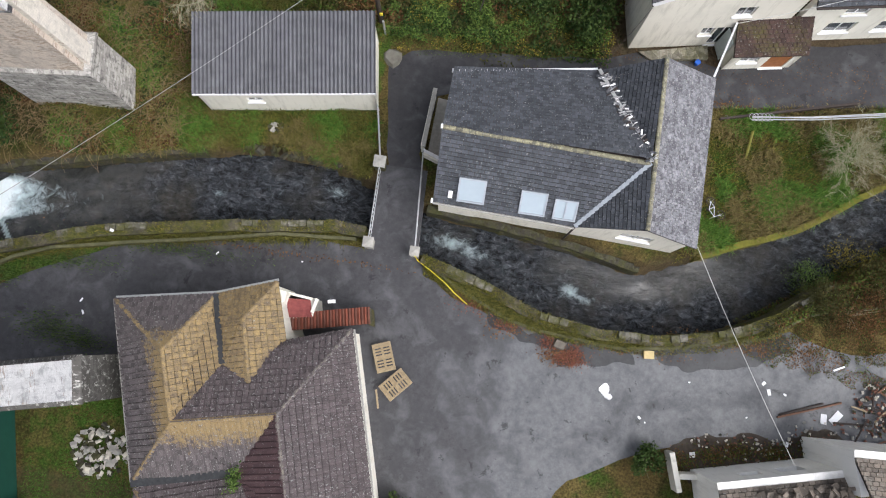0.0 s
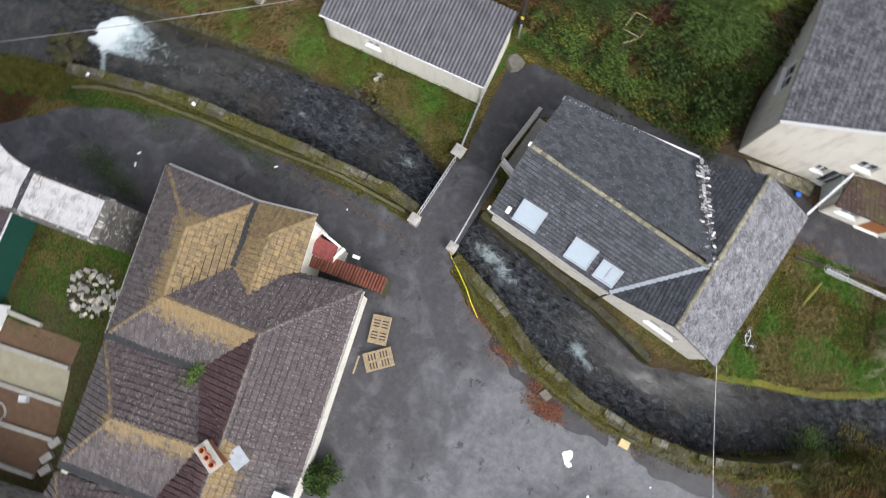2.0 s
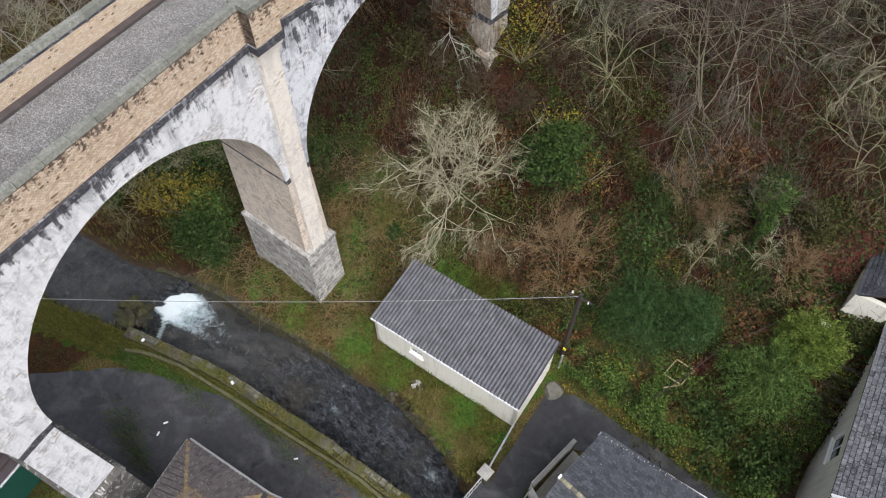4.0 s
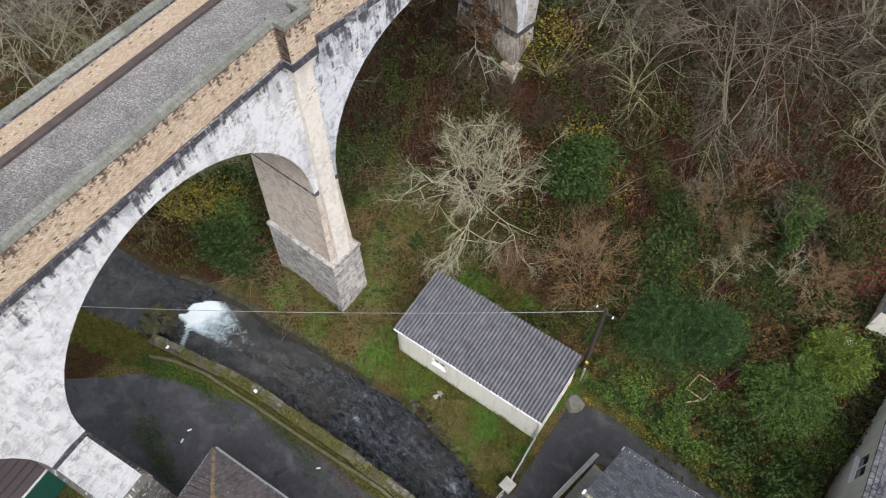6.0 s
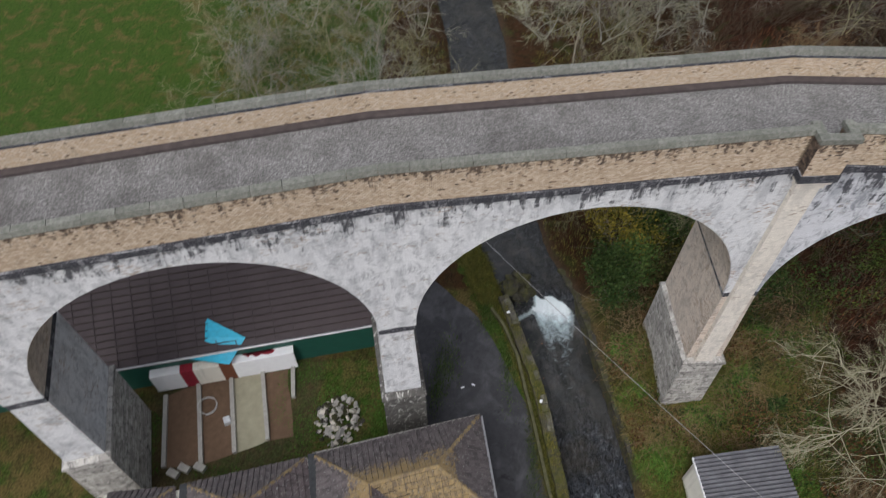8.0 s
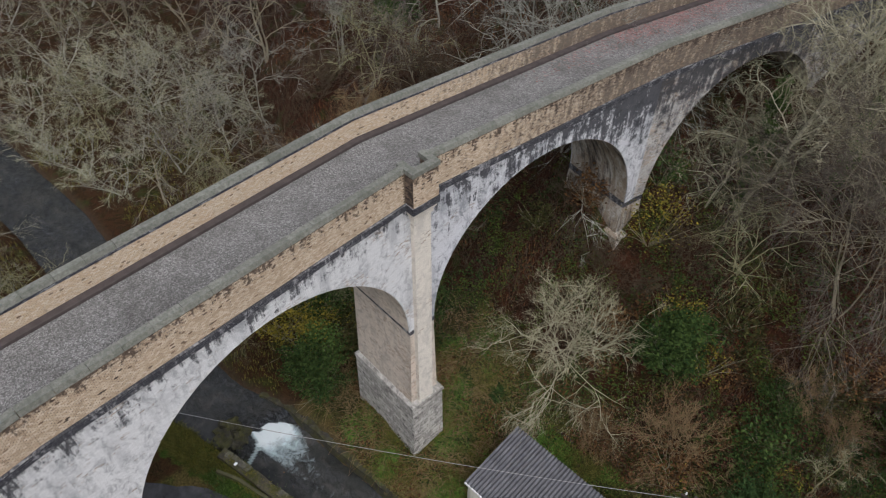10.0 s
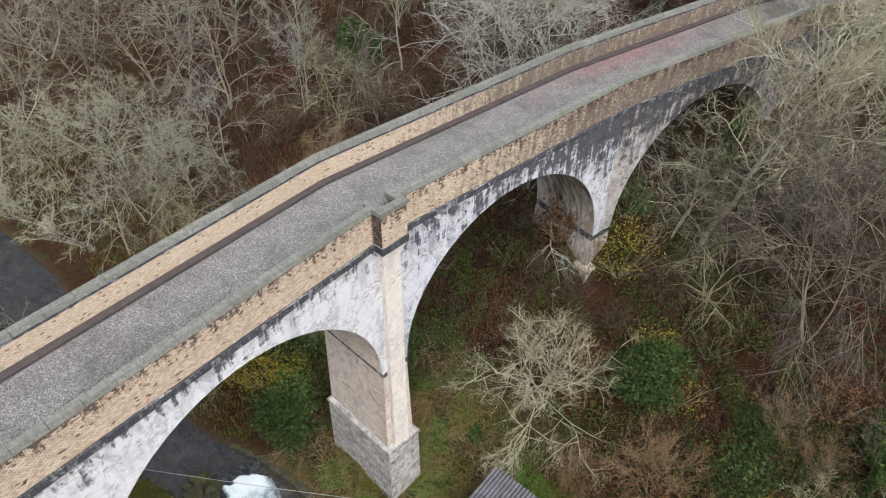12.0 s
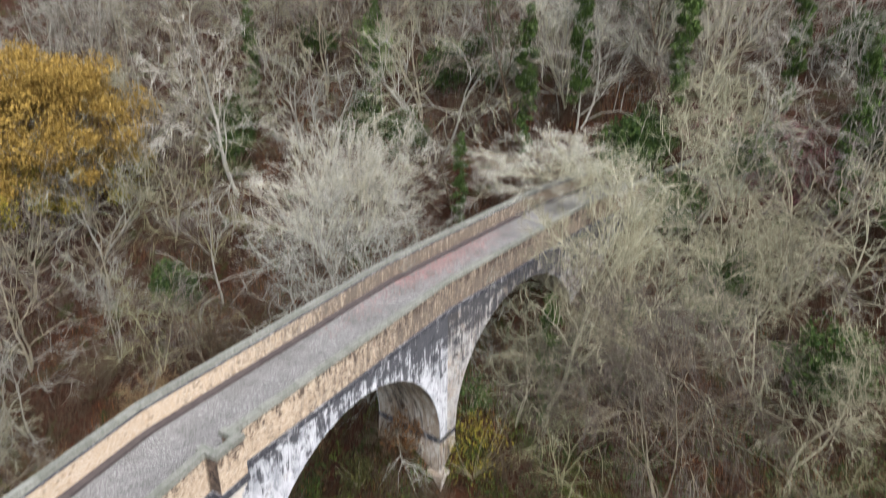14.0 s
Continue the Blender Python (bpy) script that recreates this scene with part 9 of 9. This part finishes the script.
sheet("road_soil", [(11.8, -3.0), (13.4, -2.4), (15.4, -2.2), (17.4, -1.9), (19.0, -1.4), (20.6, -1.5), (20.6, -2.6), (18.8, -3.1), (16.0, -3.8), (13.0, -4.5), (12.0, -4.3)], 0.0125, plain("dark_rubble_soil", (0.06, 0.05, 0.04), 0.95, 0.1, 0, 0.7, 5, 0.6), "dark soil and crushed rubble before the ruined house", "soil", 0.25, 0.2, 1.2)
pile("rubble_strip", 16.4, -2.7, 3.6, 0.65, 0.08, 150, (PST2, BRK, PST, DARKST), (0.025, 0.09), "crushed brick and plaster along the ruined house", "debris", 14, "fragment")
for nm, mt, cnt, sd in (("ruin_weeds", FLECK, 1500, 331), ("ruin_dead_weeds", BROWNL, 2200, 332)):
    tagged(new(nm, leaves(nm, [(rg.gauss(x, 0.5), rg.gauss(y, 0.25), 0.02 + 0.2 * rg.random()) for x, y in [rg.choice(((14.0, -3.3), (15.2, -2.9), (17.0, -2.7), (18.9, -2.2), (12.4, -3.8))) for _ in range(cnt)]], mt, (0.02, 0.06), 0.6, sd)), "low weeds in the rubble by the ruined house", "undergrowth", kind="stuff")

# ---- barn, garden plots and hoardings behind the tiled house ----
e0 = q0 = a0 - bd * 10
ROOFB = plain("dark_brown_roof_sheet", (0.055, 0.043, 0.045), 0.7, 0.3, 0, 0.35, 0.7, 0.2)
for side5 in (0, 1):
    for k in range(24):
        u0, u1 = k / 24, (k + 1) / 24
        lnb = (a1 - e0).length + 0.3
        b6 = Buf()
        eave = (lambda s5: e0 + bd * (s5 * lnb) - bn * 0.15) if not side5 else (lambda s5: e0 + bd * (s5 * lnb) + bn * 9.15)
        rid = lambda s5: e0 + bd * (s5 * lnb) + bn * 4.5
        q = [(*eave(u0), 2.7), (*eave(u1), 2.7), (*rid(u1), 5.2), (*rid(u0), 5.2)]
        if side5:
            q = [q[1], q[0], q[3], q[2]]
        b6.hexa([Vector(p) - UP * 0.06 for p in q], q)
        put(b6.ob("roof_sheet", ROOFB), barn)
        A6, B6 = Vector(q[1]), Vector(q[2])
        put(Buf().beam(A6 + UP * 0.02, B6 + UP * 0.02, 0.05, 0.07).ob("sheet_seam", ROOFB), barn)
    for h in range(1, 14):
        u = h / 14
        p0 = Vector((*eave(0.0), 2.7)).lerp(Vector((*rid(0.0), 5.2)), u)
        p1 = Vector((*eave(1.0), 2.7)).lerp(Vector((*rid(1.0), 5.2)), u)
        put(Buf().beam(p0 + UP * 0.03, p1 + UP * 0.03, 0.05, 0.05).ob("course_lap", DARKW), barn)
put(Buf().tube([(*(e0 - bn * 0.22), 2.62), (*(a1 - bn * 0.22), 2.62)], 0.07, 6).ob("gutter", GALV), barn)
hoard = empty("hoarding", (-18.3, -14, 0), "painted hoarding of white boards with a red painted scrawl", "hoarding")
h0, h1v = Vector((-17.15, -17.9)), Vector((-19.15, -10.4))
hd = (h1v - h0).normalized()
hn = Vector((-hd.y, hd.x))
REDP = plain("dark_red_paint", (0.25, 0.02, 0.035), 0.6)
for u0, u1, mt in ((0.0, 1.6, PAPER), (1.6, 2.3, REDP), (2.3, 3.7, CREAM), (3.7, 4.4, plain("brown_door_board", (0.16, 0.06, 0.03), 0.7)), (4.4, 7.75, PAPER)):
    p, q = h0 + hd * u0, h0 + hd * u1
    put(Buf().beam((*p, 0.85), (*q, 0.85), 0.06, 1.65).ob("board", mt), hoard)
    put(Buf().beam((*(p + hn * 0.45), 1.66), (*(q + hn * 0.45), 1.66), 0.9, 0.05).ob("top_board", mt), hoard)
for k in range(7):
    p = h0 + hd * (5.2 + 0.22 * k) + hn * (0.42 + 0.06 * math.sin(k * 2.1))
    put(Buf().box((p.x, p.y, 1.69), (0.45, 0.26 + 0.1 * (k % 2), 0.012), 1.2 + 0.5 * math.sin(k * 1.7)).ob("painted_stroke", REDP), hoard)
b6 = Buf()
TARP = plain("bright_blue_tarpaulin", (0.02, 0.38, 0.55), 0.45, 0.4, 0, 0.3, 5)
tp = [(-18.1, -16.0, 2.3), (-19.9, -14.9, 3.6), (-19.2, -12.8, 3.0), (-18.0, -13.6, 2.1), (-19.0, -14.7, 3.15)]
b6.add([Vector(p) for p in tp] + [Vector(p) - UP * 0.03 for p in tp], [(0, 3, 4), (3, 2, 4), (2, 1, 4), (1, 0, 4), (5, 9, 8), (8, 9, 7), (7, 9, 6), (6, 9, 5), (0, 5, 8, 3), (3, 8, 7, 2), (2, 7, 6, 1), (1, 6, 5, 0)])
tagged(b6.ob("tarpaulin", TARP), "crumpled bright blue tarpaulin over the barn eave", "tarpaulin")
SOIL = plain("bare_brown_soil", (0.13, 0.085, 0.055), 0.95, 0.1, 0, 0.4, 3, 0.5)
SAND = plain("pale_sandy_concrete", (0.3, 0.28, 0.2), 0.95, 0.1, 0, 0.3, 2, 0.3)
lines = [((-16.9, -17.4), (-12.9, -16.3)), ((-17.8, -15.8), (-13.2, -14.4)), ((-18.4, -14.1), (-13.9, -12.8)), ((-18.8, -12.4), (-14.7, -11.2)), ((-19.1, -10.7), (-17.2, -10.3))]
for k, (p, q) in enumerate(lines):
    tagged(Buf().beam((*p, 0.1), (*q, 0.1), 0.22, 0.24).ob("plot_edging", CONC), "pale concrete edging of a garden plot", "edging", "plot edgings")
for k, mt in enumerate((SOIL, SOIL, SAND, SOIL)):
    (p0, p1), (p2, p3) = lines[k], lines[k + 1]
    if k == 3:
        p2, p3 = (-18.9, -11.0), (-15.0, -9.9)
    sheet("garden_plot_%d" % (k + 1), [p0, p1, p3, p2], 0.02, mt, "bare soil garden plot" if mt is SOIL else "pale concrete garden plot", "plot", 0.1)
tagged(Buf().box((-15.6, -13.6, 0.2), (0.4, 0.35, 0.3), 0.5).ob("bucket_box", plain("pale_grey_box", (0.5, 0.52, 0.54), 0.6)), "pale grey box in the garden plot", "box")
for k, (x, y) in enumerate(((-12.9, -15.2), (-13.0, -14.4), (-12.6, -15.7))):
    tagged(Buf().box((x, y, 0.14), (0.6, 0.35, 0.28), 1.2).ob("block_step", CONC), "pale concrete block step in the garden", "step", "block steps")
b5 = Buf().tube([(-16.4 + 0.5 * math.cos(a * 0.5), -14.9 + 0.5 * math.sin(a * 0.5), 0.08 + 0.01 * a) for a in range(26)], 0.02, 4)
tagged(b5.ob("hose", WIREW), "coiled pale hose on the soil", "hose")
blades("plot_grass", scatter(9000, -19.5, -12.5, -18.5, -4.8, lambda x, y: noise.noise((x * 0.5, y * 0.5, 50)) > -0.05 and not (-18.5 < x < -13.2 and -17 < y < -11.4) and (x + 14) ** 2 / 3 + 1 > 0, (0, 0.02)), m_leaf("lush_grass_blades", (0.03, 0.08, 0.012), (0.1, 0.2, 0.03)), "lush green grass in the back garden", (0.05, 0.15))
